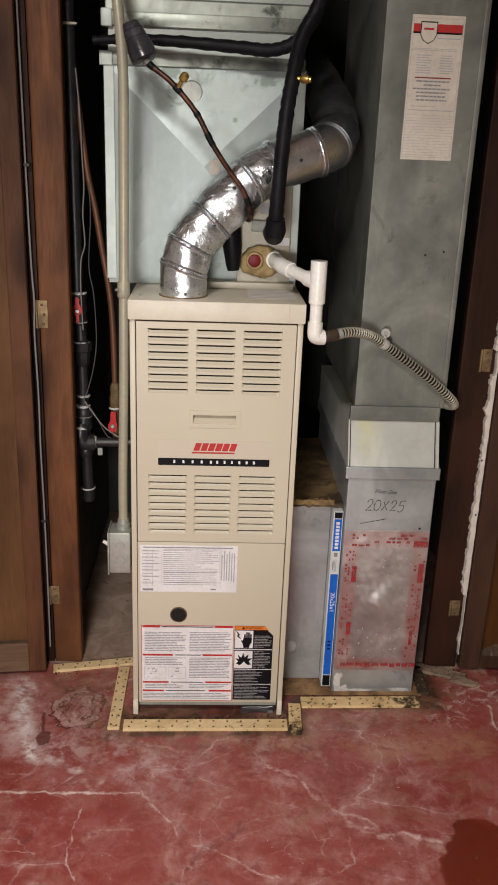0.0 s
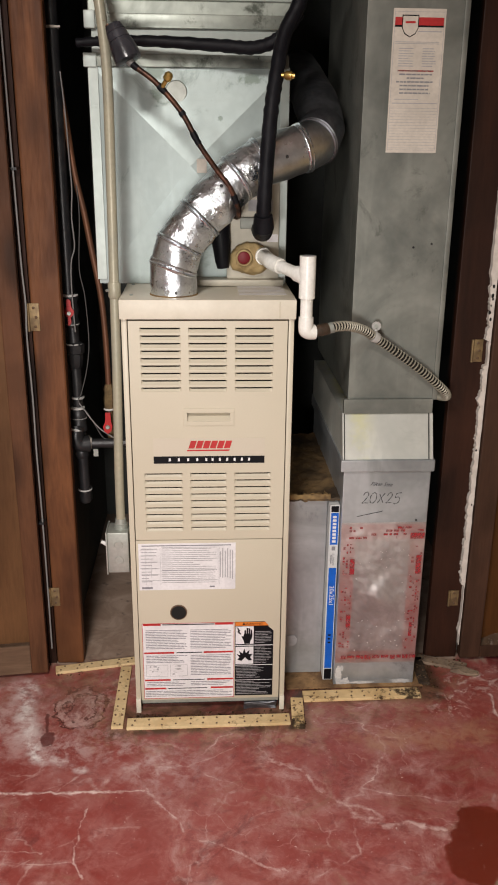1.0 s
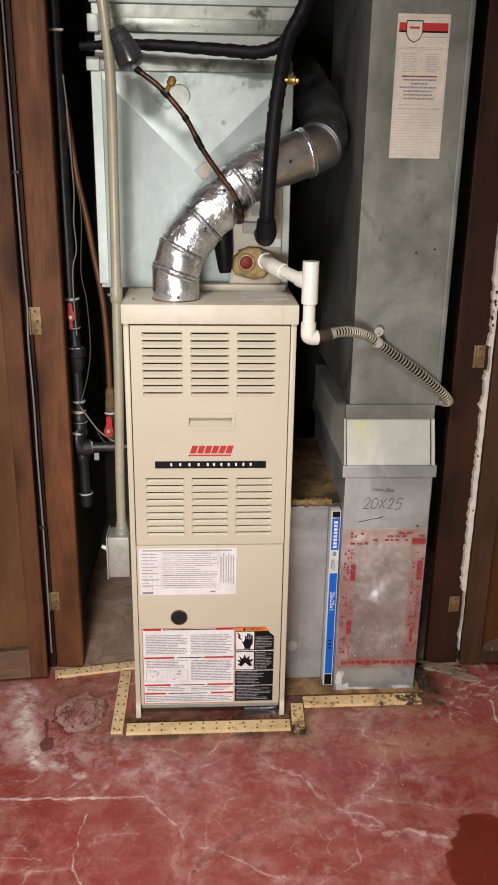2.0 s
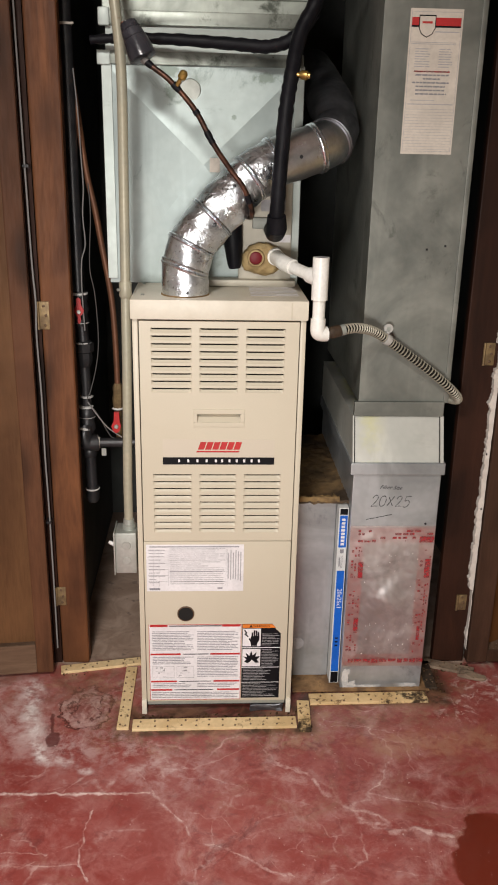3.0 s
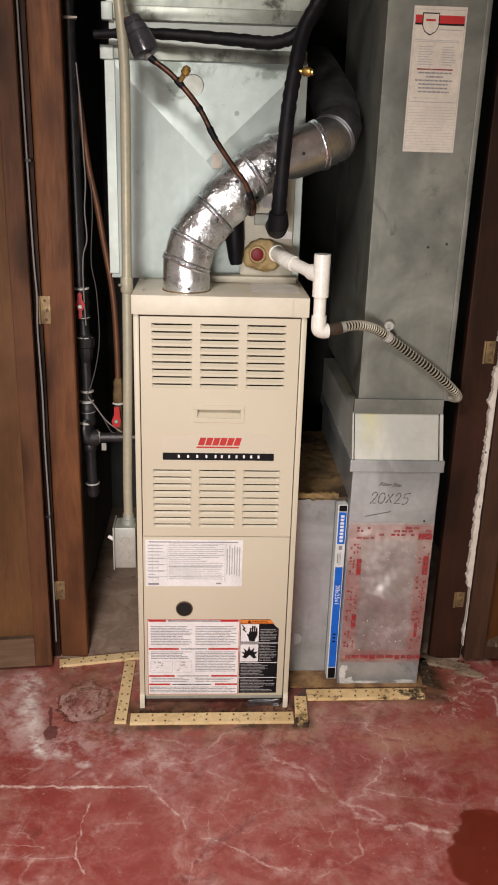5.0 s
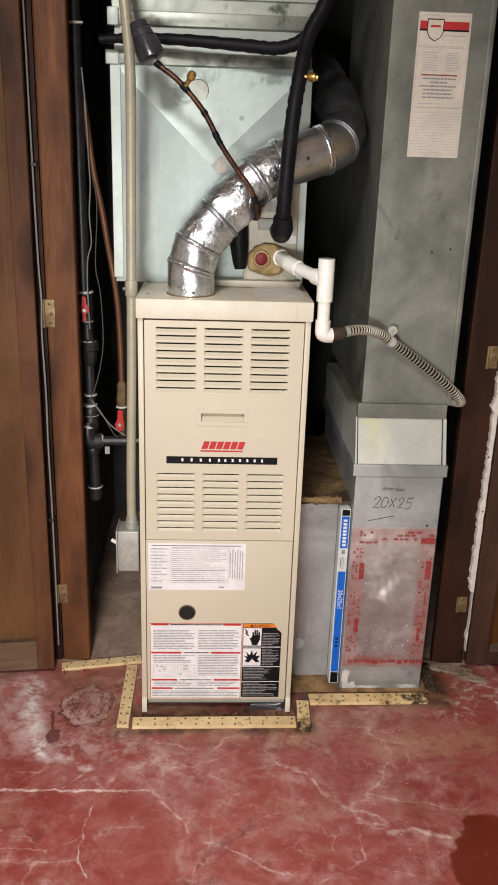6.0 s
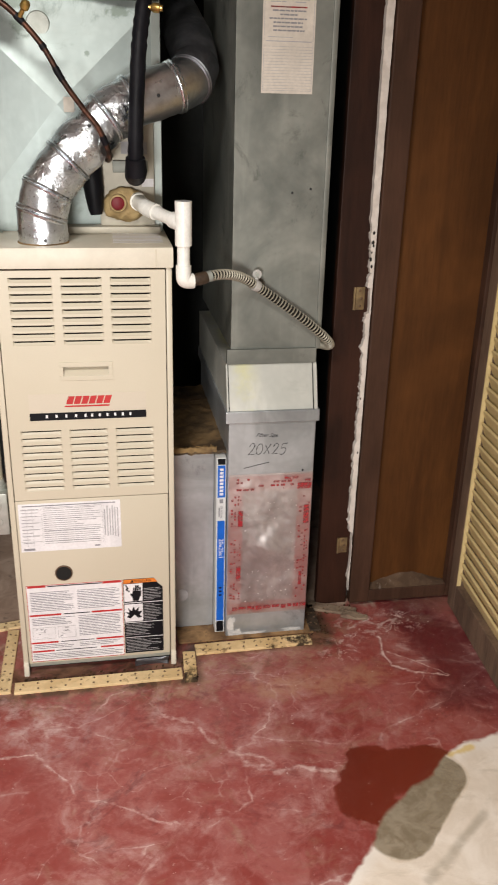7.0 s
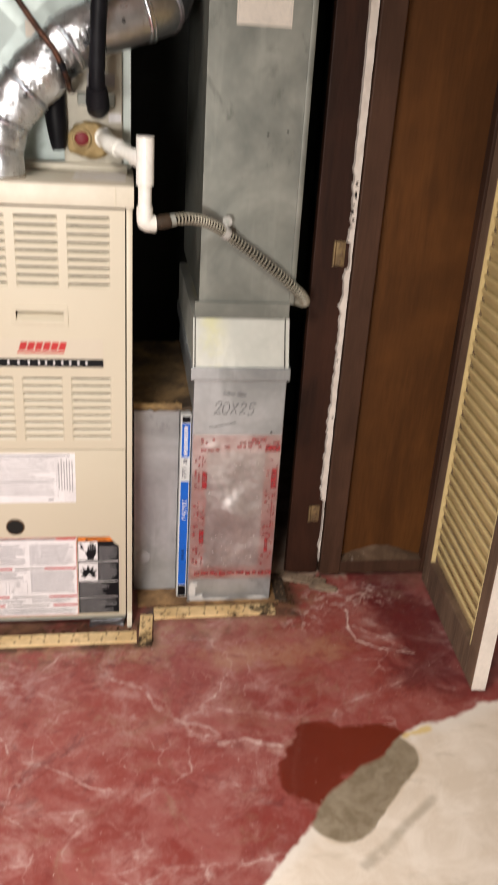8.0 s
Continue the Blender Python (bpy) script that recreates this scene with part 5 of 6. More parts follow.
# ---- flue ----
def flue():
    """Adjustable elbow pipe: short mitred gores with raised beads where they turn in one another."""
    ob = thing("flue_pipe", (-0.073, 0.068, 1.036), "shiny dented metal flue pipe with crimped elbow joints", "flue pipe")
    r = 0.0495
    line = [(-0.074, 0.070, 1.036), (-0.074, 0.070, 1.092), (-0.060, 0.072, 1.140), (-0.016, 0.082, 1.196), (0.061, 0.100, 1.276), (0.112, 0.118, 1.308), (0.208, 0.150, 1.339), (0.240, 0.178, 1.353), (0.257, 0.214, 1.379), (0.258, 0.268, 1.415), (0.252, 0.36, 1.455), (0.244, 0.60, 1.53)]
    names = ["collar", "elbow_gore", "elbow_gore", "straight", "elbow_gore", "straight", "elbow_gore", "elbow_gore", "elbow_gore", "elbow_gore", "straight"]
    pts = [Vector(p) for p in line]
    turn = [(pts[min(i + 1, len(pts) - 1)] - pts[i]).normalized() + (pts[i] - pts[max(i - 1, 0)]).normalized() for i in range(len(pts))]
    turn = [d.normalized() for d in turn]
    for i, tilt in ((1, 21), (2, 27), (3, 44), (4, 53), (5, 70), (6, 70)):
        turn[i] = Vector((math.sin(radians(tilt)), 0.22 if i > 3 else 0.1, math.cos(radians(tilt)))).normalized()
    sides = 44
    for i, n in enumerate(names):
        a, b = pts[i], pts[i + 1]
        axis = (b - a).normalized()
        up = (Vector((0, 1, 0)) - axis * axis.y).normalized()
        side = axis.cross(up)
        dent = {3: 0.0050, 4: 0.0048, 2: 0.0022}.get(i, 0.0014)
        bm = bmesh.new()
        rings = []
        steps = 14
        for k in range(steps + 1):
            u = k / steps
            swell = 0.0016 * math.sin(math.pi * u) + (0.0008 if i % 2 else 0.0)
            ring = []
            for m in range(sides):
                w = 2 * math.pi * m / sides
                out = up * math.cos(w) + side * math.sin(w)
                foot = out * (r + swell)
                # slide along the axis to the mitre planes at both ends
                t0 = -foot.dot(turn[i]) / axis.dot(turn[i]) - 0.003
                t1 = (b - a).length - foot.dot(turn[i + 1]) / axis.dot(turn[i + 1]) + 0.003
                p = a + axis * (t0 + (t1 - t0) * u) + foot
                inside = min(1.0, 4 * u, 4 * (1 - u))
                p += out * inside * dent * (noise.noise(p * 34 + Vector((i * 3, 0, 0))) + 0.5 * noise.noise(p * 85))
                ring.append(bm.verts.new(p))
            rings.append(ring)
        for p, q in zip(rings, rings[1:]):
            for m in range(sides):
                bm.faces.new((p[m], p[(m + 1) % sides], q[(m + 1) % sides], q[m]))
        # far gores get darker metal so the pipe fades into closet shade
        part(n, bm, (M_FLUE_CREASED if i in (2, 3, 4) else M_FLUE) if i < 5 else (M_FLUE_MID if i < 7 else M_FLUE_SHADE_FOIL), ob, "" if i < 8 else "section darkened for the shade at the back")
    for i in (1, 2, 3, 4, 5, 6, 7):
        p, d = pts[i], turn[i]
        wide = 0.0085 if i in (1, 6) else 0.006
        part("bead", lathe(p - d * wide, p + d * wide, [(0, r + 0.0005), (0.12, r + 0.0034), (0.30, r + 0.0046), (0.44, r + 0.0030), (0.5, r + 0.0012), (0.56, r + 0.0030), (0.70, r + 0.0046), (0.88, r + 0.0034), (1, r + 0.0005)], 44), M_FLUE if i < 7 else M_FLUE_SHADE_FOIL, ob, "raised bead")
    for p0, out in (((-0.012, 0.034, 1.185), (-0.1, -1, 0.1)), ((0.012, 0.045, 1.205), (-0.2, -1, 0.3)), ((0.030, 0.050, 1.262), (-0.2, -1, 0.5)), ((0.098, 0.068, 1.288), (0, -1, 0)), ((0.168, 0.086, 1.322), (0.1, -1, 0.1)), ((0.045, 0.054, 1.228), (0.1, -1, -0.1))):
        o = Vector(out).normalized()
        part("screw", lathe(Vector(p0), Vector(p0) + o * 0.006, [(0, 0.0042), (0.6, 0.0042), (1, 0.003)], 10), M_PIPE, ob, "small dark screw")
    part("base_ring", lathe((-0.074, 0.07, 1.036), (-0.074, 0.07, 1.0385), [(0, r + 0.003), (0.6, r + 0.003), (1, r + 0.001)], 36), M_RUST, ob, "rusty ring at the cap")
    part("screw", rod((-0.068, 0.0235, 1.046), (-0.068, 0.019, 1.046), 0.0035, 10), M_PIPE, ob)
    return ob


flue()

# ---- refrigerant lines ----
def line_set():
    ob = thing("suction_line", (0.12, 0.12, 1.15), "black foam insulated suction line on the coil case", "pipe")
    main = curve_points([(0.212, 0.12, 1.72), (0.19, 0.105, 1.62), (0.158, 0.095, 1.555), (0.14, 0.065, 1.47), (0.1295, 0.048, 1.40), (0.121, 0.042, 1.28), (0.118, 0.055, 1.195), (0.118, 0.085, 1.168), (0.12, 0.19, 1.165)], 8)
    part("insulation", sweep(main, lambda i: (0.0142 if i < 50 else 0.0142 + 0.0045 * min(1.0, (i - 50) / 5)) + 0.0016 * abs(math.sin(i * 1.15)) + 0.0006 * math.sin(i * 3.7), 20), M_FOAM, ob)
    part("end_wrap", sweep([(0.118, 0.050, 1.205), (0.119, 0.058, 1.180), (0.119, 0.085, 1.168), (0.12, 0.11, 1.166)], lambda i: (0.0195, 0.0225, 0.0215, 0.017)[i], 18), M_FOAM, ob, "lumpy wrapped end")
    part("valve_stem", rod((0.14, 0.06, 1.478), (0.160, 0.057, 1.477), 0.0045), M_BRASS, ob, "brass service valve")
    part("valve_cap", lathe((0.156, 0.0585, 1.477), (0.177, 0.054, 1.476), [(0, 0.006), (0.2, 0.009), (0.7, 0.009), (0.8, 0.006), (1, 0.006)], 12), M_BRASS, ob, "brass valve cap")
    cross = curve_points([(-0.27, 0.17, 1.542), (-0.2, 0.165, 1.546), (-0.1, 0.15, 1.545), (0.03, 0.14, 1.538), (0.10, 0.128, 1.534), (0.15, 0.115, 1.552), (0.19, 0.118, 1.60)], 8)
    ob2 = thing("wrapped_line", (0, 0.15, 1.53), "black wrapped refrigerant line running across the plenum", "pipe")
    part("insulation", sweep(cross, lambda i: 0.0088 + 0.0045 * min(1, i / 26) + 0.001 * math.sin(i * 2.3), 18), M_FOAM, ob2)
    ob3 = thing("liquid_line", (0, 0.03, 1.2), "thin copper liquid line coming out of a grey sleeve", "pipe")
    cu = curve_points([(-0.19, 0.035, 1.56), (-0.152, 0.022, 1.498), (-0.10, 0.014, 1.458), (-0.051, 0.012, 1.405), (-0.016, 0.012, 1.345), (0.020, 0.022, 1.295), (0.046, 0.026, 1.262), (0.0635, 0.038, 1.222), (0.0665, 0.06, 1.205), (0.066, 0.12, 1.195), (0.064, 0.20, 1.19)], 8)
    part("tube", sweep(cu, 0.0055, 12), M_COPPER, ob3)
    for a, b in ((9, 12), (17, 20), (24, 26), (29, 33), (51, 55)):
        part("tape_wrap", sweep(cu[a:b], lambda i: 0.0066 + 0.0006 * math.sin(i * 2.2), 12), M_FOAM, ob3, "black tape residue")
    part("sleeve", lathe((-0.181, 0.034, 1.562), (-0.150, 0.022, 1.494), [(0, 0.011), (0.04, 0.0165), (0.2, 0.0195), (0.215, 0.0185), (0.23, 0.020), (0.42, 0.0225), (0.435, 0.0215), (0.45, 0.023), (0.7, 0.0265), (0.95, 0.027), (1, 0.020)], 24), M_SLEEVE, ob3, "grey taped sleeve")
    part("sleeve_core", lathe((-0.152, 0.022, 1.499), (-0.144, 0.020, 1.490), [(0, 0.009), (1, 0.0075)], 14), M_CABLE, ob3)
    part("valve_stem", rod((-0.088, 0.012, 1.446), (-0.078, 0.004, 1.462), 0.0045, 12), M_BRASS, ob3)
    part("valve_cap", lathe((-0.079, 0.004, 1.460), (-0.070, -0.002, 1.474), [(0, 0.005), (0.2, 0.0085), (0.75, 0.0085), (1, 0.005)], 12), M_BRASS, ob3, "brass valve cap")
    tail = curve_points([(-0.235, 0.11, 1.70), (-0.215, 0.07, 1.615), (-0.200, 0.045, 1.565)], 6)
    part("upper_tube", sweep(tail, 0.006, 12), M_COPPER_DULL, ob3)
    ob4 = thing("drain_boot", (0.025, 0.17, 1.10), "black rubber drain boot hanging behind the flue", "pipe")
    part("boot", lathe((0.026, 0.176, 1.21), (0.036, 0.176, 1.078), [(0, 0.016), (0.2, 0.023), (0.6, 0.021), (0.9, 0.0165), (1, 0.013)], 16), M_FOAM, ob4)


line_set()


# ---- condensate drain ----
def condensate_drain():
    ob = thing("condensate_drain", (0.2, 0.0, 0.96), "white plastic condensate drain with open tee and elbow", "drain pipe")
    r, hub = 0.0132, 0.0168
    p0, p1, tee = Vector((0.128, 0.165, 1.106)), Vector((0.142, 0.105, 1.100)), Vector((0.2085, -0.008, 1.082))
    part("collar", lathe((0.1265, 0.185, 1.107), (0.128, 0.160, 1.106), [(0, 0.019), (1, 0.019)], 22), M_PVC, ob)
    bend = curve_points([p0, p0.lerp(p1, 0.6), p1, p1.lerp(tee, 0.25)], 6)
    part("elbow", sweep(bend, hub, 20), M_PVC, ob)
    part("arm", rod(p1, tee, r, 20), M_PVC, ob)
    part("tee_branch", rod(p1.lerp(tee, 0.72), tee, hub, 20), M_PVC, ob)
    part("tee_body", lathe((0.2085, -0.008, 1.128), (0.2085, -0.008, 1.040), [(0, 0.0140), (0.0, 0.0172), (0.3, 0.0172), (0.7, 0.0172), (1, 0.0172), (1, 0.0135)], 26), M_PVC, ob, "open plastic tee")
    part("tee_bore", lathe((0.2085, -0.008, 1.1285), (0.2085, -0.008, 1.1275), [(0, 0.0138), (1, 0.0138)], 26), M_FAINT, ob, "open top of the tee")
    part("riser", rod((0.2085, -0.008, 1.045), (0.2085, -0.008, 0.975), r, 20), M_PVC, ob)
    low = curve_points([(0.2085, -0.008, 1.0), (0.2085, -0.008, 0.975), (0.2115, -0.007, 0.969), (0.218, -0.006, 0.967), (0.229, -0.004, 0.967)], 6)
    part("lower_elbow", sweep(low, 0.0160, 20), M_PVC, ob)
    part("adapter", lathe((0.226, -0.004, 0.9665), (0.262, 0.003, 0.974), [(0, 0.0118), (0.3, 0.0120), (0.35, 0.0135), (0.8, 0.0135), (1, 0.0105)], 18), M_ADAPTER, ob, "brown threaded adapter")
    part("clamp", lathe((0.259, 0.002, 0.9733), (0.268, 0.004, 0.9755), [(0, 0.0120), (1, 0.0120)], 18), M_STEELBOX, ob)
    put = thing("putty_lump", (0.1, 0.2, 1.09), "lumpy tan sealing putty round the drain outlet", "putty")
    bm = bmesh.new()
    bmesh.ops.create_icosphere(bm, subdivisions=4, radius=1.0, matrix=Matrix.Translation((0.099, 0.188, 1.098)) @ Matrix.Diagonal((0.047, 0.024, 0.037, 1)))
    for v in bm.verts:
        v.co += (v.co - Vector((0.099, 0.188, 1.098))) * (0.10 * noise.noise(v.co * 30) + 0.10 * noise.noise(v.co * 75) + 0.05 * noise.noise(v.co * 170))
    part("putty", bm, M_PUTTY, put)
    plug = thing("red_plug", (0.083, 0.165, 1.103), "red plastic plug in the drain pan", "plug")
    part("plug_rim", lathe((0.084, 0.170, 1.103), (0.083, 0.156, 1.103), [(0, 0.020), (0.8, 0.0195), (1, 0.0175), (1, 0.0150), (0.55, 0.0145)], 22), M_PUTTY, plug)
    part("plug_face", lathe((0.083, 0.1640, 1.103), (0.083, 0.1600, 1.103), [(0, 0.0142), (0.7, 0.0142), (1, 0.012)], 22), M_PLUG, plug)
    hose = thing("drain_hose", (0.42, 0.09, 0.87), "ribbed grey flexible drain hose looped past the return duct", "hose")
    path = curve_points([(0.264, 0.004, 0.9745), (0.30, 0.03, 0.973), (0.345, 0.07, 0.957), (0.39, 0.095, 0.927), (0.44, 0.10, 0.893), (0.495, 0.10, 0.854), (0.545, 0.115, 0.812), (0.575, 0.150, 0.780), (0.580, 0.20, 0.762), (0.572, 0.26, 0.752)], 140)
    part("liner", sweep(path[::7], 0.0088, 14), M_GROOVE, hose, "dark inner wall between the ribs")
    rib = mesh_of("rib", lathe((0, 0, -0.0018), (0, 0, 0.0018), [(0, 0.0084), (0.2, 0.0104), (0.4, 0.0114), (0.6, 0.0114), (0.8, 0.0104), (1, 0.0084)], 16), M_FLEX)
    smooth(rib, 50)
    gone, last = 0.0, path[0]
    for i in range(1, len(path) - 1):
        gone += (path[i] - last).length
        last = path[i]
        if gone >= 0.0084:
            gone -= 0.0084
            ring = new("rib", rib)
            ring.parent = hose
            d = (path[i + 1] - path[i - 1]).normalized()
            ring.matrix_basis = Matrix.Translation(path[i] - Vector((0.42, 0.09, 0.87))) @ d.to_track_quat("Z", "Y").to_matrix().to_4x4()
    strap = part("strap", lathe((0.374, 0.089, 0.9380), (0.386, 0.094, 0.9312), [(0, 0.0122), (0.1, 0.0128), (0.9, 0.0128), (1, 0.0122)], 18), M_CLIP, hose, "clear plastic hose clip")
    part("clip_tab", box(0.378, 0.386, 0.094, 0.118, 0.940, 0.953, 0.003), M_CLIP, strap)
    part("clip_ring", lathe((0.3835, 0.100, 0.958), (0.3835, 0.106, 0.958), [(0, 0.006), (0, 0.0105), (1, 0.0105), (1, 0.006)], 20), M_CLIP, strap)
    part("clip_screw", lathe((0.3835, 0.098, 0.958), (0.3835, 0.130, 0.958), [(0, 0.0045), (0.2, 0.005), (1, 0.002)], 10), M_STEELBOX, strap)


condensate_drain()


# ---- return duct, filter and filter rack ----
RY = 0.125


def return_duct():
    ob = thing("return_duct", (0.44, 0.4, 0.0), "dull galvanised return air duct standing on the floor", "duct")
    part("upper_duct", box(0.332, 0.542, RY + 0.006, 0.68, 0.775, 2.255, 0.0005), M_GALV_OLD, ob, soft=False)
    part("edge_seam", box(0.534, 0.546, RY + 0.002, RY + 0.02, 0.775, 2.255, 0.002), M_GALV_OLD, ob)
    part("upper_hem", box(0.322, 0.536, RY - 0.002, RY + 0.012, 0.742, 0.778, 0.0015), M_GALV_OLD, ob, soft=False)
    bm = side_prism([(RY + 0.004, 0.742), (RY - 0.032, 0.636), (0.66, 0.636), (0.66, 0.742)], 0.320, 0.533)
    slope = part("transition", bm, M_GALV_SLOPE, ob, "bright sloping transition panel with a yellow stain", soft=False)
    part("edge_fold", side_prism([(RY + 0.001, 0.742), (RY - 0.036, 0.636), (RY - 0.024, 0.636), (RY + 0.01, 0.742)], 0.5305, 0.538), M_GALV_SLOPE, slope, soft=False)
    for gx in (0.5275, 0.3235):
        part("seam_gap", side_prism([(RY + 0.0015, 0.741), (RY - 0.0345, 0.637), (RY - 0.024, 0.637), (RY + 0.01, 0.741)], gx, gx + 0.0018), M_GAP, slope, "dark seam", soft=False)
    part("cap_flange", box(0.316, 0.543, RY - 0.039, 0.66, 0.607, 0.637, 0.002), M_GALV_LOW, ob, soft=False)
    low = part("lower_box", box(0.3245, 0.537, RY - 0.031, 0.66, 0.0005, 0.607, 0.002), M_GALV_LOW, ob, "grey galvanised lower box", soft=False)
    y = RY - 0.0315
    part("marker_note", scrawl(0.372, 0.522, 0.030, y), M_MARKER, low, "handwritten black marker size", soft=False)
    part("marker_note", words("Filter Size", 0.0135, (0.417, y, 0.572), turn=(90, 3, 0), shear=0.45), M_MARKER, low, "small handwritten marker words", soft=False)
    bm = prism([(0.362, 0.487), (0.363, 0.4885), (0.425, 0.502), (0.425, 0.5005)], y - 0.0003, y)
    part("pen_stroke", bm, M_BLACK, low, soft=False)
    # film taped over the old opening, with red print
    part("film", film_sheet(0.326, 0.536, 0.070, 0.472, y - 0.0022), M_FILM, low, "wrinkled clear film taped over the front")
    rng = random.Random(21)
    tape = []
    tape += [(0.326, 0.536, 0.425, 0.466), (0.326, 0.536, 0.072, 0.105), (0.328, 0.362, 0.105, 0.425), (0.500, 0.535, 0.105, 0.425)]
    part("tape", bars(tape, y, thick=0.0008), M_TAPE, low, "clear tape with pinkish red print", soft=False)
    rows = []
    for z in (0.459, 0.451, 0.441, 0.432):
        x = 0.345
        while x < 0.53:
            w = rng.uniform(0.004, 0.016)
            if rng.random() > 0.6 and x + w < 0.534:
                rows.append((x, x + w, z - 0.003, z + 0.0025))
            x += w + 0.004
    rows += [(0.498, 0.533, 0.428, 0.444)]
    for x0 in (0.332, 0.505):
        for dx, w in ((0.0, 0.006), (0.0085, 0.005), (0.0165, 0.004), (0.022, 0.004)):
            z = 0.415
            while z > 0.115:
                h = rng.uniform(0.002, 0.0065)
                if rng.random() > 0.68:
                    rows.append((x0 + dx, x0 + dx + w * rng.uniform(0.7, 1.1), z - h, z))
                z -= h + rng.uniform(0.002, 0.006)
    rows += [(0.350, 0.362, 0.330, 0.374), (0.348, 0.359, 0.178, 0.216), (0.517, 0.531, 0.330, 0.382), (0.512, 0.520, 0.150, 0.19)]
    x = 0.34
    while x < 0.53:
        w = rng.uniform(0.005, 0.022)
        if rng.random() > 0.35:
            rows.append((x, x + w, 0.082 + rng.uniform(0, 0.004), 0.094))
        x += w + 0.004
    kept = []
    for r0 in rows[::-1]:
        if all(r0[1] < q[0] - 0.001 or r0[0] > q[1] + 0.001 or r0[3] < q[2] - 0.001 or r0[2] > q[3] + 0.001 for q in kept):
            kept.append(r0)
    bar_parts("red_print", kept, y - 0.0050, M_REDPRINT, low)
    bm = bmesh.new()
    for k in range(70):
        px, pz = rng.uniform(0.365, 0.505), 0.11 + 0.29 * rng.random() ** 1.2
        r = rng.uniform(0.0006, 0.0017)
        bmesh.ops.create_icosphere(bm, subdivisions=1, radius=r, matrix=Matrix.Translation((px, y - 0.0052, pz)))
    tagged(part("droplets", bm, M_WHITE, low, "tiny pale drops on the film"), kind="stuff")
    for cx, cz, rx, rz, k in ((0.336, 0.030, 0.009, 0.026, 1), (0.352, 0.012, 0.016, 0.010, 2), (0.344, 0.052, 0.006, 0.008, 3), (0.505, 0.010, 0.024, 0.006, 4), (0.40, 0.008, 0.03, 0.004, 5)):
        edge = []
        for m in range(40):
            w = 2 * math.pi * m / 40
            q = 1 + 0.5 * noise.noise((math.cos(w) * 1.6 + k * 3, math.sin(w) * 1.6, k)) + 0.3 * noise.noise((math.cos(w) * 5 + k, math.sin(w) * 5, 2))
            edge.append((max(0.3255, min(0.536, cx + rx * q * math.cos(w))), max(0.002, cz + rz * q * math.sin(w))))
        part("corrosion", prism(edge, y - 0.0006 + 0.0001 * k, y + 0.0004), M_CORRODE, low, "white corrosion bloom", soft=False)
    for x, z in ((0.463, 1.131), (0.504, 1.139)):
        part("screw_hole", lathe((x, RY + 0.0062, z), (x, RY + 0.004, z), [(0, 0.0028), (1, 0.002)], 10), M_PIPE, ob)
    part("screw_hole", lathe((0.510, y + 0.001, 0.476), (0.510, y - 0.002, 0.476), [(0, 0.003), (1, 0.002)], 10), M_PIPE, low)
    card(ob)
    return ob


def scrawl(x, z, high, y):
    """20X25 written by hand with a felt pen, sloping and uneven."""
    two = [(0.0, 0.72), (0.12, 0.95), (0.36, 1.0), (0.5, 0.82), (0.42, 0.55), (0.18, 0.22), (0.02, 0.03), (0.3, 0.06), (0.62, 0.04)]
    nought = [(0.34, 0.98), (0.1, 0.85), (0.0, 0.5), (0.08, 0.14), (0.32, 0.0), (0.56, 0.18), (0.64, 0.55), (0.52, 0.88), (0.3, 1.0)]
    five = [(0.62, 0.98), (0.3, 0.94), (0.12, 0.9), (0.08, 0.55), (0.34, 0.62), (0.54, 0.42), (0.46, 0.14), (0.2, 0.0), (0.0, 0.08)]
    glyphs = ((0.0, 0.0, 1.0, [two]), (0.74, 0.02, 0.95, [nought]), (1.58, 0.06, 0.86, [[(0.0, 0.9), (0.3, 0.45), (0.62, 0.02)], [(0.6, 0.98), (0.3, 0.5), (0.0, 0.0)]]), (2.40, 0.0, 0.92, [two]), (3.16, -0.06, 1.0, [five]))
    bm = bmesh.new()
    for dx, dz, size, strokes in glyphs:
        for pts in strokes:
            line = curve_points([(x + (dx + px * size + 0.2 * pz) * high * 0.82, y - 0.0001, z + (dz + pz * size) * high) for px, pz in pts], 5)
            sweep(line, lambda i: 0.00085 + 0.0003 * math.sin(i * 0.9), 6, bm, flat=1.0)
    for v in bm.verts:
        v.co.y = y + (v.co.y - y) * 0.25
    return bm


def film_sheet(x0, x1, z0, z1, y):
    bm = bmesh.new()
    nx, nz = 48, 90
    grid = []
    for j in range(nz + 1):
        row = []
        for i in range(nx + 1):
            x, z = x0 + (x1 - x0) * i / nx, z0 + (z1 - z0) * j / nz
            k = min(i, nx - i, j, nz - j) / 8
            lift = min(1, k) * (0.0022 * noise.noise((x * 30, z * 22, 0)) + 0.0016 * noise.noise((x * 75 + z * 40, z * 60, 4)))
            u, v = (x - 0.432) * 0.80 + (z - 0.265) * 0.60, (z - 0.265) * 0.80 - (x - 0.432) * 0.60
            lift += 0.0150 * math.exp(-(u / 0.034) ** 2 - (v / 0.058) ** 2)
            row.append(bm.verts.new((x, y - 0.0022 * min(1, k) - lift, z)))
        grid.append(row)
    for j in range(nz):
        for i in range(nx):
            bm.faces.new((grid[j][i], grid[j][i + 1], grid[j + 1][i + 1], grid[j + 1][i]))
    return bm


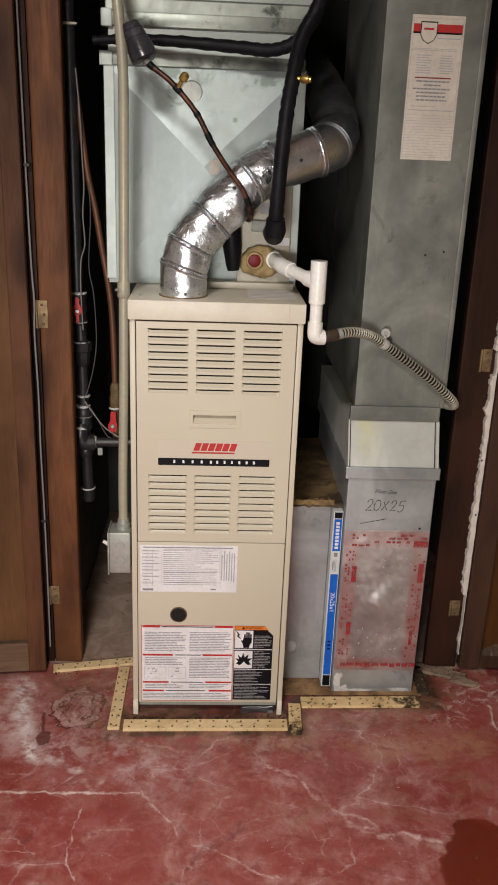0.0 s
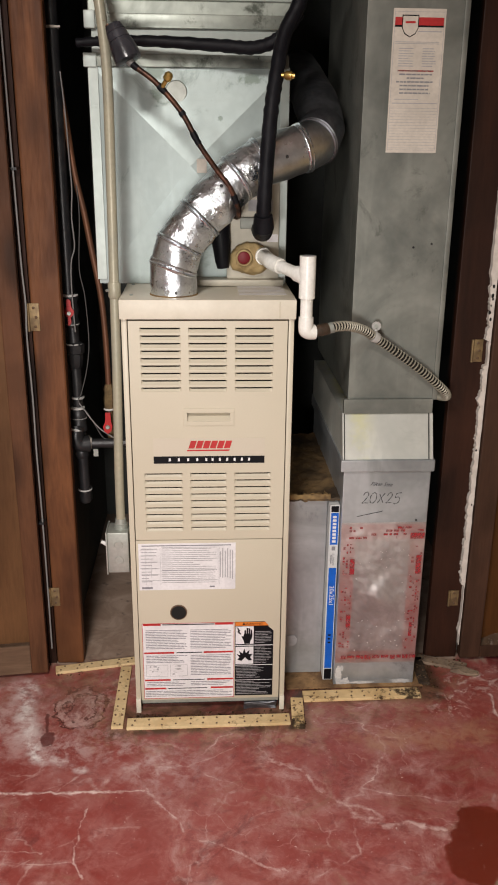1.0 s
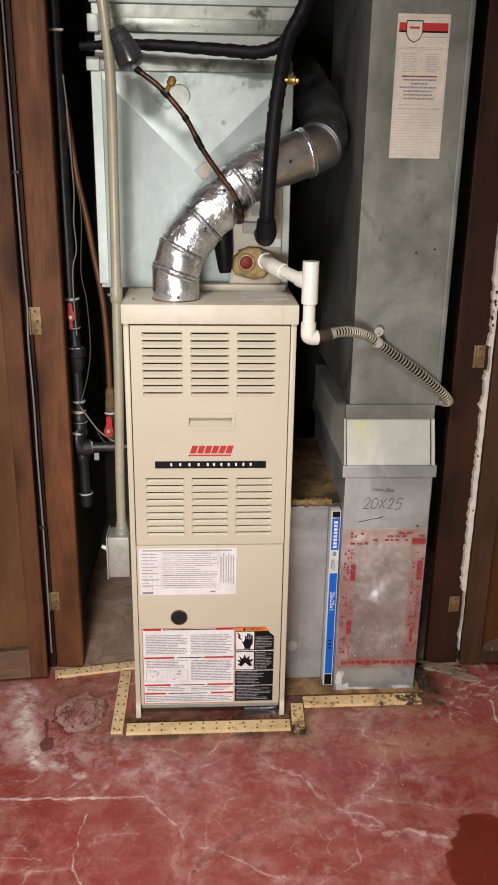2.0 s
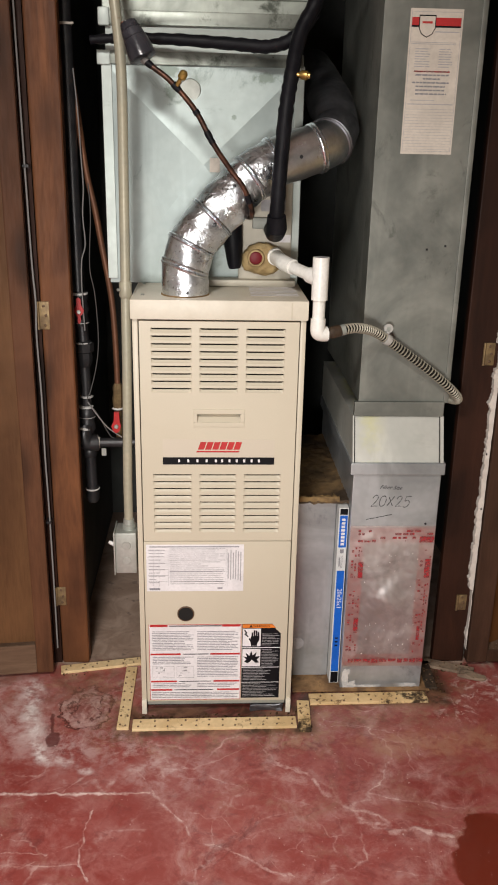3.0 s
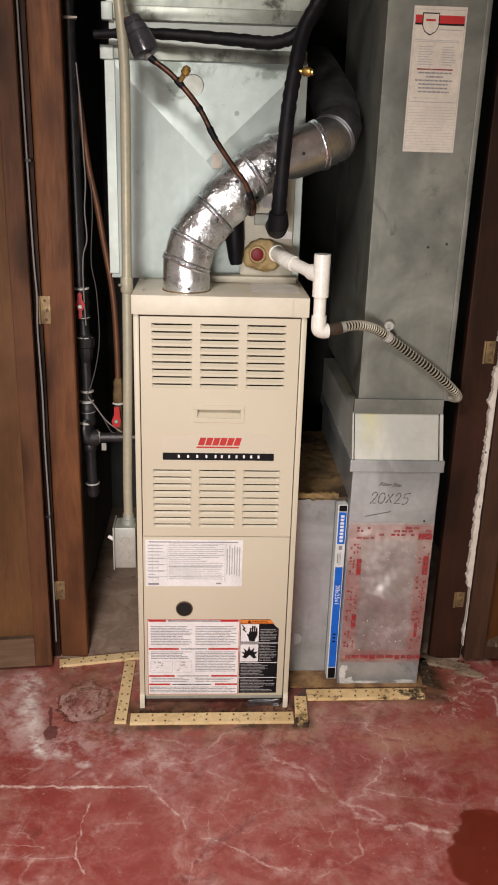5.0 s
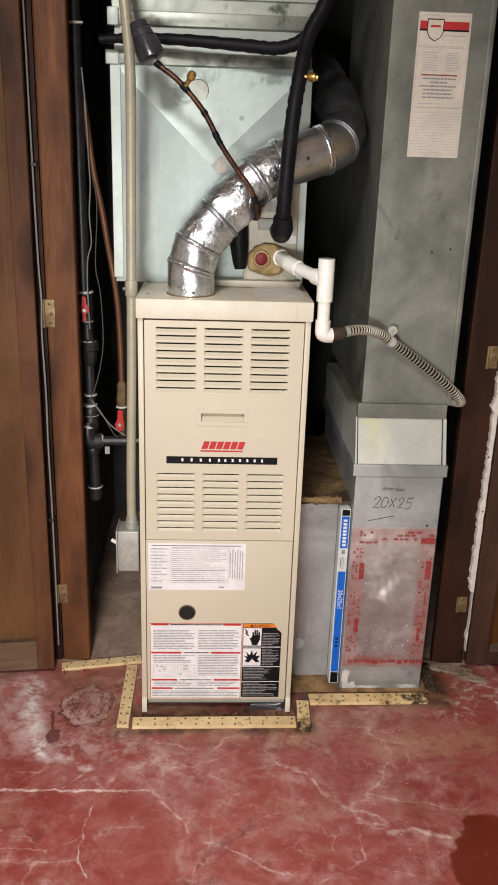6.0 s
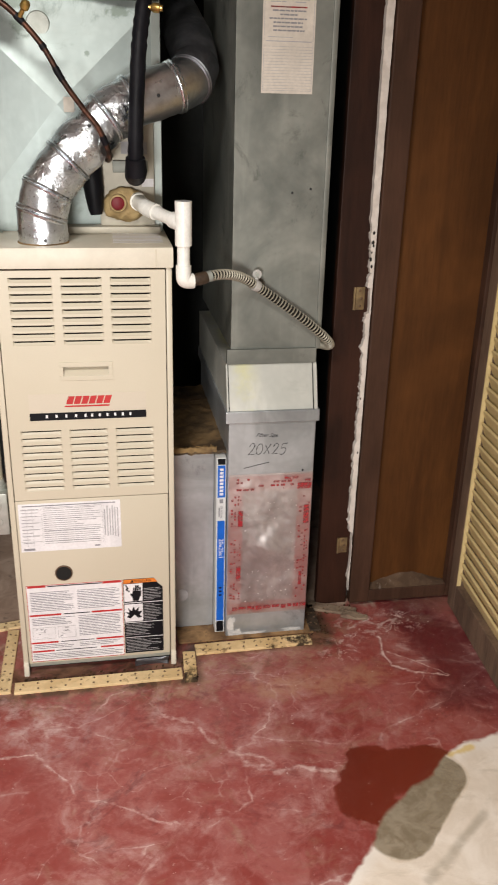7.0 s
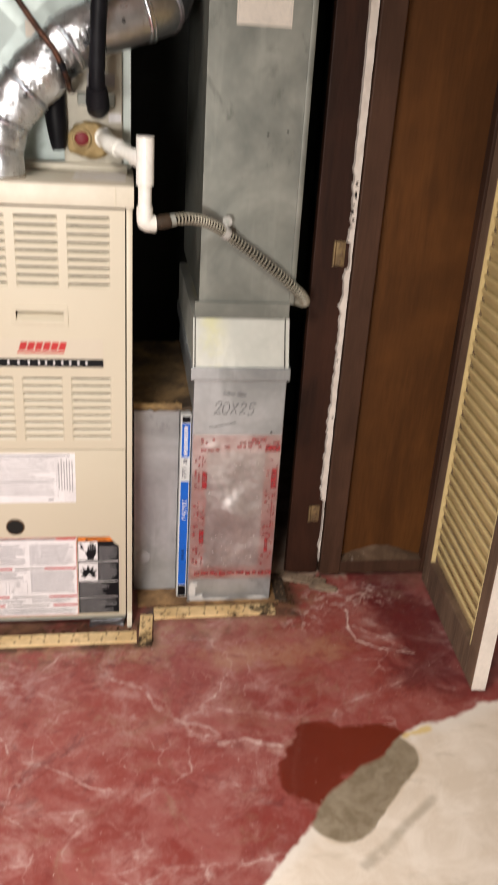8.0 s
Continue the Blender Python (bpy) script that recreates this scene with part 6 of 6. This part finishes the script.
def card(parent):
    """The service record card glued to the duct."""
    y = RY + 0.006
    c = part("service_card", box(0.3865, 0.4965, y - 0.0007, y, 1.332, 1.613), M_PAPER_WARM, parent, "cream service record card with a red header band", soft=False)
    part("header_band", bars([(0.3905, 0.4925, 1.5815, 1.5965)], y - 0.0007), M_RED, c, "red band", soft=False)
    part("header_rule", bars([(0.3905, 0.4925, 1.578, 1.5815)], y - 0.0007), M_BLACK, c, soft=False)
    sh = [(0.405, 1.601), (0.440, 1.601), (0.440, 1.576), (0.434, 1.565), (0.4225, 1.5585), (0.411, 1.565), (0.405, 1.576)]
    part("shield_edge", prism(sh, y - 0.0013, y - 0.001), M_BLACK, c, soft=False)
    inner = [(0.4225 + (a - 0.4225) * 0.9, 1.578 + (b - 1.578) * 0.9) for a, b in sh]
    part("shield", prism(inner, y - 0.0016, y - 0.0013), M_PAPER_WARM, c, "plain crest", soft=False)
    part("shield_mark", bars([(0.412, 0.433, 1.585, 1.589)], y - 0.0016), M_RED, c, soft=False)
    rng = random.Random(8)
    rows = text_lines(rng, 0.402, 0.434, 1.5385, 1.500, 0.0048, 0.0017, 0.4) + text_lines(rng, 0.452, 0.482, 1.5385, 1.503, 0.0048, 0.0017, 0.5)
    rows += [(0.392, 0.486, 1.5465 + 0.003 * k, 1.5475 + 0.003 * k) for k in range(2)] + [(0.440, 0.490, 1.569, 1.571), (0.398, 0.450, 1.4385, 1.4398), (0.394, 0.490, 1.4305, 1.4325)]
    bar_parts("print", rows, y - 0.0007, M_FAINT, c)
    part("red_line", bars([(0.402, 0.478, 1.4935, 1.4962)], y - 0.0007), M_REDPRINT, c, soft=False)
    rows = []
    for k, (a, b) in enumerate(((0.406, 0.476), (0.422, 0.458), (0.400, 0.478), (0.408, 0.470), (0.408, 0.470), (0.408, 0.474))):
        z = 1.4895 - 0.0073 * k
        x = a
        while x < b:
            w = min(b - x, rng.uniform(0.005, 0.013))
            rows.append((x, x + w, z - 0.0030, z))
            x += w + 0.0014
    bar_parts("bold_print", rows, y - 0.0007, M_INK, c)
    rows = [(0.391, 0.492, 1.3415 + 0.0057 * k, 1.3422 + 0.0057 * k) for k in range(15)]
    rows += [(0.3895, 0.4935, 1.3375, 1.3382), (0.3895, 0.4935, 1.6065, 1.6072), (0.3895, 0.3901, 1.3382, 1.6065), (0.4929, 0.4935, 1.3382, 1.6065)]
    bar_parts("ruled_line", rows, y - 0.0007, M_FAINT, c)




def tape_material():
    """Clear tape, faintly pink, creased."""
    s = Shader("printed_tape")
    v = s.coords()
    wr = s.noise(s.warp(v, 14, 0.05), 30, 5, 0.7, 1.5)
    s.bump(wr, 0.5, 0.004)
    s.finish(s.mix(s.ramp(wr, 0.4, 0.65), (0.46, 0.10, 0.10), (0.62, 0.40, 0.38)), 0.25)
    t = s.tree.nodes.new("ShaderNodeBsdfTransparent")
    m = s.tree.nodes.new("ShaderNodeMixShader")
    s.put(m.inputs[0], s.ramp(wr, 0.35, 0.7, 0.52, 0.18))
    s.put(m.inputs[1], t.outputs[0])
    s.put(m.inputs[2], s.bsdf.outputs[0])
    s.put(s.out.inputs["Surface"], m.outputs[0])
    return s.mat


def print_ink():
    """Red print worn half through."""
    s = Shader("red_tape_print")
    v = s.coords()
    wear = s.noise(v, 90, 4, 0.7)
    s.finish(s.mix(s.ramp(wear, 0.35, 0.65), (0.34, 0.015, 0.024), (0.40, 0.09, 0.09)), 0.35)
    t = s.tree.nodes.new("ShaderNodeBsdfTransparent")
    m = s.tree.nodes.new("ShaderNodeMixShader")
    s.put(m.inputs[0], s.ramp(wear, 0.36, 0.62, 0.95, 0.25))
    s.put(m.inputs[1], t.outputs[0])
    s.put(m.inputs[2], s.bsdf.outputs[0])
    s.put(s.out.inputs["Surface"], m.outputs[0])
    return s.mat


M_TAPE = tape_material()
M_REDPRINT = print_ink()
return_duct()


def filter_rack():
    ob = thing("filter_rack", (0.25, 0.4, 0.0), "grey sheet metal return box with a rusty stained top", "duct")
    part("front_panel", box(0.2, 0.2965, 0.148, 0.152, 0.006, 0.512), M_GALV_LOW, ob, "smooth blue-grey sheet", soft=False)
    part("body", box(0.19, 0.2955, 0.153, 0.62, 0.005, 0.512), M_GALV_LOW, ob, soft=False)
    bm = bmesh.new()
    nx, ny = 14, 40
    grid = [[bm.verts.new((0.188 + 0.139 * i / nx, 0.130 + 0.50 * j / ny, 0.522 + 0.006 * noise.noise((i * 0.9, j * 0.7, 0)) + 0.004 * noise.noise((i * 2.1, j * 1.9, 5)))) for i in range(nx + 1)] for j in range(ny + 1)]
    for j in range(ny):
        for i in range(nx):
            bm.faces.new((grid[j][i], grid[j][i + 1], grid[j + 1][i + 1], grid[j + 1][i]))
    ext = bmesh.ops.extrude_face_region(bm, geom=bm.faces[:])
    bmesh.ops.translate(bm, vec=(0, 0, -0.008), verts=[v for v in ext["geom"] if isinstance(v, bmesh.types.BMVert)])
    part("top_sheet", bm, M_RUST_TOP, ob, "rusty stained top")
    bm = bmesh.new()
    rows = [[bm.verts.new((0.189 + 0.112 * i / 30, 0.128 + 0.05 * j / 8 * (0.6 + 0.5 * noise.noise((i * 0.5, 2, 1))), 0.531 - 0.011 * (j == 0) + 0.005 * noise.noise((i * 0.35, j * 0.5, 3)) - 0.012 * (j / 8) ** 3)) for i in range(31)] for j in range(9)]
    for a, b in zip(rows, rows[1:]):
        for i in range(30):
            bm.faces.new((a[i], a[i + 1], b[i + 1], b[i]))
    part("rusty_edge", bm, M_RUST, ob, "ragged yellow-brown rusted edge")
    part("knockout", lathe((0.214, 0.148, 0.105), (0.214, 0.1455, 0.105), [(0, 0.017), (0.6, 0.017), (1, 0.012)], 22), M_FAINT, ob)
    part("plinth", box(0.2, 0.56, 0.08, 0.64, 0.0, 0.004), M_ROT, ob, "rotten board under the ducts", soft=False)
    return ob


filter_rack()


def air_filter():
    ob = thing("air_filter", (0.3105, 0.3, 0.008), "blue and white carton edge of a pleated air filter", "air filter")
    x0, x1, y = 0.2985, 0.3225, 0.112
    z0, z1 = 0.006, 0.510
    part("frame", box(x0, x1, y, 0.62, z0, z1, 0.001), M_CARTON, ob, soft=False)
    a, b = x0 + 0.003, x1 - 0.002
    bar_parts("blue_band", [(a, b, 0.042, 0.338), (a, b, 0.403, 0.490)], y, M_BLUE, ob, "bright blue print")
    bar_parts("end_mark", [(a, b, z0 + 0.002, 0.04), (a, b, 0.492, z1 - 0.002)], y, M_BLACK, ob)
    bar_parts("white_mark", [(a + 0.005, b - 0.005, 0.409 + 0.0095 * k, 0.4155 + 0.0095 * k) for k in range(8)], y - 0.0003, M_PAPER, ob, "plain white block mark")
    part("size_print", words("20x25x1", 0.0165, ((a + b) / 2, y - 0.0005, 0.258), turn=(90, 90, 0)), M_PAPER, ob, "white size figures", soft=False)
    rows = [(a + 0.003, a + 0.006, 0.35, 0.375), (a + 0.008, a + 0.009, 0.345, 0.38), (a + 0.011, a + 0.012, 0.345, 0.38), (a + 0.005, b - 0.005, 0.387, 0.398)]
    part("print", bars(rows, y), M_INK, ob, soft=False)
    rows = [(a + 0.006, b - 0.006, 0.118 + 0.011 * k, 0.1225 + 0.011 * k) for k in range(3)]
    part("date_note", bars(rows, y - 0.0003), M_BLACK, ob, soft=False)
    return ob


air_filter()


# ---- electrical conduit and switch box ----
def conduit():
    ob = thing("conduit", (-0.2, 0.05, 0.5), "cream painted electrical conduit running down to the switch box", "conduit")
    path = curve_points([(-0.232, 0.07, 1.78), (-0.212, 0.056, 1.64), (-0.203, 0.05, 1.57), (-0.1965, 0.05, 1.47), (-0.1975, 0.05, 1.30), (-0.2005, 0.05, 1.06), (-0.203, 0.05, 0.85), (-0.208, 0.05, 0.62), (-0.2085, 0.05, 0.502)], 6)
    part("tube", sweep(path, 0.0105, 16), M_CONDUIT, ob)
    part("coupling", lathe((-0.2005, 0.05, 1.065), (-0.201, 0.05, 1.030), [(0, 0.0115), (0.1, 0.0135), (0.9, 0.0135), (1, 0.0115)], 18), M_CONDUIT, ob)
    part("coupling_screw", rod((-0.212, 0.04, 1.048), (-0.217, 0.037, 1.048), 0.003, 10), M_STEELBOX, ob)
    part("connector", lathe((-0.2085, 0.05, 0.512), (-0.2085, 0.05, 0.487), [(0, 0.0125), (0.5, 0.0135), (0.55, 0.016), (1, 0.016)], 18), M_STEELBOX, ob)
    bx = thing("switch_box", (-0.213, 0.05, 0.37), "grey zinc switch box with a white toggle", "switch box")
    part("box", box(-0.239, -0.190, 0.02, 0.08, 0.383, 0.487, 0.003), M_STEELBOX, bx)
    part("cover_plate", box(-0.2425, -0.239, 0.014, 0.086, 0.381, 0.490, 0.0015), M_STEELBOX, bx)
    part("toggle", lathe((-0.242, 0.05, 0.443), (-0.257, 0.05, 0.451), [(0, 0.0055), (1, 0.004)], 10), M_WHITE, bx, "white toggle lever")
    for z in (0.416, 0.455):
        part("knockout", lathe((-0.213, 0.0205, z), (-0.213, 0.0188, z), [(0, 0.011), (1, 0.0095)], 18), M_STEELBOX, bx)


conduit()


# ---- gas piping ----
def gas_line():
    ob = thing("gas_line", (-0.343, 0.35, 0.44), "black iron gas pipe with red-handled shut-off valve", "gas pipe")
    x, y = -0.343, 0.35
    part("riser", rod((x - 0.008, y, 2.25), (x - 0.003, y, 0.98), 0.0155, 18), M_PIPE, ob)
    valve = part("valve_body", lathe((x, y, 0.992), (x, y, 0.907), [(0, 0.018), (0.15, 0.021), (0.3, 0.017), (0.5, 0.0225), (0.7, 0.017), (0.85, 0.021), (1, 0.018)], 12), M_PIPE, ob)
    hx = x + 0.0015
    lever = part("handle", prism([(hx - 0.006, 0.980), (hx - 0.001, 0.983), (hx + 0.005, 0.978), (hx + 0.005, 0.965), (hx + 0.012, 0.952), (hx + 0.010, 0.944), (hx + 0.003, 0.937), (hx + 0.004, 0.925), (hx, 0.917), (hx - 0.005, 0.919), (hx - 0.004, 0.935), (hx - 0.011, 0.945), (hx - 0.012, 0.953), (hx - 0.006, 0.966)], y - 0.036, y - 0.029), M_HANDLE, valve, "red lever handle")
    part("handle_nut", rod((hx, y - 0.042, 0.948), (hx, y - 0.018, 0.948), 0.0048, 8), M_STEELBOX, lever)
    part("nipple", rod((x + 0.002, y, 0.912), (x + 0.004, y, 0.85), 0.0145, 18), M_PIPE, ob)
    part("union", lathe((x + 0.004, y, 0.868), (x + 0.004, y, 0.800), [(0, 0.0185), (0.08, 0.0250), (0.40, 0.0250), (0.45, 0.0195), (0.6, 0.021), (0.82, 0.0195), (1, 0.0145)], 8), M_PIPE, ob)
    part("lower_riser", rod((x + 0.004, y, 0.80), (x + 0.005, y, 0.67), 0.0135, 18), M_PIPE, ob)
    part("street_elbow", lathe((x + 0.004, y, 0.688), (x + 0.004, y - 0.004, 0.632), [(0, 0.0185), (0.1, 0.0215), (0.3, 0.021), (0.6, 0.0195), (0.85, 0.0225), (1, 0.0215)], 18), M_PIPE, ob)
    bend = curve_points([(x - 0.001, y - 0.012, 0.645), (x - 0.003, y - 0.020, 0.622), (x + 0.001, y - 0.022, 0.604), (x + 0.012, y - 0.018, 0.598), (x + 0.030, y - 0.012, 0.598)], 6)
    part("branch_elbow", sweep(bend, lambda i: 0.0205 + 0.0012 * math.cos(i * 0.26), 18), M_PIPE, ob)
    part("branch_pipe", rod((x + 0.026, y - 0.012, 0.598), (-0.18, y - 0.012, 0.600), 0.0125, 18), M_PIPE, ob)
    part("drip_leg", rod((x + 0.006, y, 0.645), (x + 0.010, y, 0.455), 0.0145, 18), M_PIPE, ob)
    part("drip_collar", lathe((x + 0.007, y, 0.582), (x + 0.007, y, 0.556), [(0, 0.0165), (0.2, 0.0195), (0.8, 0.0195), (1, 0.0165)], 18), M_PIPE, ob)
    part("drip_cap", lathe((x + 0.010, y, 0.470), (x + 0.011, y, 0.425), [(0, 0.0175), (0.8, 0.0175), (1, 0.012)], 18), M_PIPE, ob)
    for dx, z, h, r in ((-0.001, 0.991, 0.007, 0.0215), (0.001, 0.917, 0.004, 0.0195), (0.003, 0.866, 0.006, 0.0225), (0.005, 0.724, 0.006, 0.0175), (0.003, 0.697, 0.007, 0.0190), (0.004, 0.668, 0.003, 0.0218), (0.010, 0.466, 0.005, 0.0195)):
        part("thread_tape", lathe((x + dx, y - 0.001, z), (x + dx, y - 0.001, z - h), [(0, r - 0.004), (0.3, r), (0.8, r - 0.001), (1, r - 0.004)], 18), M_WHITE, ob, "pale thread sealant")
    part("thread_tape", lathe((x - 0.004, y - 0.016, 0.640), (x - 0.005, y - 0.018, 0.634), [(0, 0.0205), (0.5, 0.0222), (1, 0.0205)], 18), M_WHITE, ob, "pale thread sealant")
    part("thread_tape", lathe((x + 0.026, y - 0.012, 0.598), (x + 0.037, y - 0.012, 0.598), [(0, 0.0205), (0.35, 0.0205), (0.5, 0.0165), (1, 0.0145)], 18), M_PAPER_WARM, ob, "cream thread sealant")
    part("tag", box(x + 0.042, x + 0.054, y - 0.030, y - 0.028, 0.568, 0.588), M_STEELBOX, ob)
    tie = part("pipe_strap", lathe((x - 0.006, y, 1.589), (x - 0.006, y, 1.595), [(0, 0.0172), (1, 0.0172)], 18), M_PAPER_WARM, ob, "pale strap")
    part("strap_ear", box(x - 0.026, x + 0.017, y - 0.0195, y - 0.0165, 1.590, 1.594), M_PAPER_WARM, tie)
    cu = thing("copper_feed", (-0.27, 0.35, 0.62), "brown copper tube dropping to a red-handled valve", "pipe")
    part("tube", sweep(curve_points([(-0.352, 0.40, 1.60), (-0.338, 0.37, 1.46), (-0.330, 0.36, 1.404), (-0.315, 0.352, 1.279), (-0.297, 0.35, 1.189), (-0.285, 0.35, 1.109), (-0.266, 0.35, 0.985), (-0.259, 0.35, 0.87), (-0.257, 0.35, 0.735)], 6), 0.0075, 12), M_COPPER_DULL, cu)
    part("fitting", lathe((-0.257, 0.35, 0.757), (-0.258, 0.35, 0.69), [(0, 0.009), (0.2, 0.0135), (0.4, 0.0115), (0.6, 0.014), (1, 0.0125)], 8), M_BRASS_DULL, cu, "dull brass fitting")
    part("thread_tape", lathe((-0.258, 0.35, 0.692), (-0.258, 0.35, 0.686), [(0, 0.012), (0.5, 0.0155), (1, 0.012)], 14), M_WHITE, cu, "pale thread sealant")
    grip = part("valve_handle", prism([(-0.266, 0.686), (-0.253, 0.686), (-0.252, 0.662), (-0.249, 0.650), (-0.252, 0.637), (-0.261, 0.629), (-0.270, 0.636), (-0.274, 0.648), (-0.267, 0.663)], 0.322, 0.331), M_HANDLE, cu, "red valve handle")
    part("handle_nut", lathe((-0.261, 0.323, 0.648), (-0.261, 0.317, 0.648), [(0, 0.006), (0.6, 0.006), (1, 0.004)], 8), M_STEELBOX, grip)
    part("lower_tube", rod((-0.2575, 0.35, 0.69), (-0.2575, 0.356, 0.60), 0.0085, 12), M_BRASS_DULL, cu)
    wires = thing("control_wires", (-0.31, 0.33, 0.62), "thin grey control wires tied to the gas pipe", "wire")
    part("wire", sweep(curve_points([(-0.333, 0.34, 1.50), (-0.325, 0.33, 1.403), (-0.322, 0.33, 1.305), (-0.320, 0.33, 1.241), (-0.324, 0.328, 1.176), (-0.321, 0.328, 1.11), (-0.331, 0.325, 1.069), (-0.333, 0.322, 1.001), (-0.330, 0.32, 0.90)], 6), 0.0016, 8), M_CABLE, wires)
    part("wire", sweep(curve_points([(-0.310, 0.34, 1.25), (-0.306, 0.33, 1.177), (-0.313, 0.33, 1.056), (-0.303, 0.33, 0.987), (-0.299, 0.33, 0.874), (-0.308, 0.328, 0.801), (-0.324, 0.325, 0.741), (-0.332, 0.322, 0.718), (-0.308, 0.325, 0.68), (-0.28, 0.33, 0.623), (-0.268, 0.333, 0.612)], 6), 0.0012, 8), M_WIRE, wires)
    part("wire", sweep(curve_points([(-0.331, 0.32, 0.714), (-0.302, 0.325, 0.668), (-0.28, 0.328, 0.640), (-0.248, 0.33, 0.616)], 6), 0.0017, 8), M_CABLE, wires)
    cable = thing("door_cable", (-0.42, 0.19, 0.2), "thin grey cable stapled down the gap beside the jamb", "cable")
    part("cable", sweep(curve_points([(-0.431, 0.205, 2.0), (-0.430, 0.205, 1.6), (-0.4285, 0.205, 1.3), (-0.4265, 0.205, 1.08), (-0.4235, 0.205, 0.99), (-0.4265, 0.205, 0.91), (-0.424, 0.205, 0.76), (-0.425, 0.205, 0.62), (-0.4235, 0.205, 0.46), (-0.4235, 0.205, 0.27), (-0.4245, 0.205, 0.06)], 6), 0.0021, 8), M_CABLE, cable)
    for z in (1.29, 0.43):
        part("staple", box(-0.433, -0.4195, 0.201, 0.2255, z - 0.003, z + 0.003), M_PIPE, cable)


gas_line()
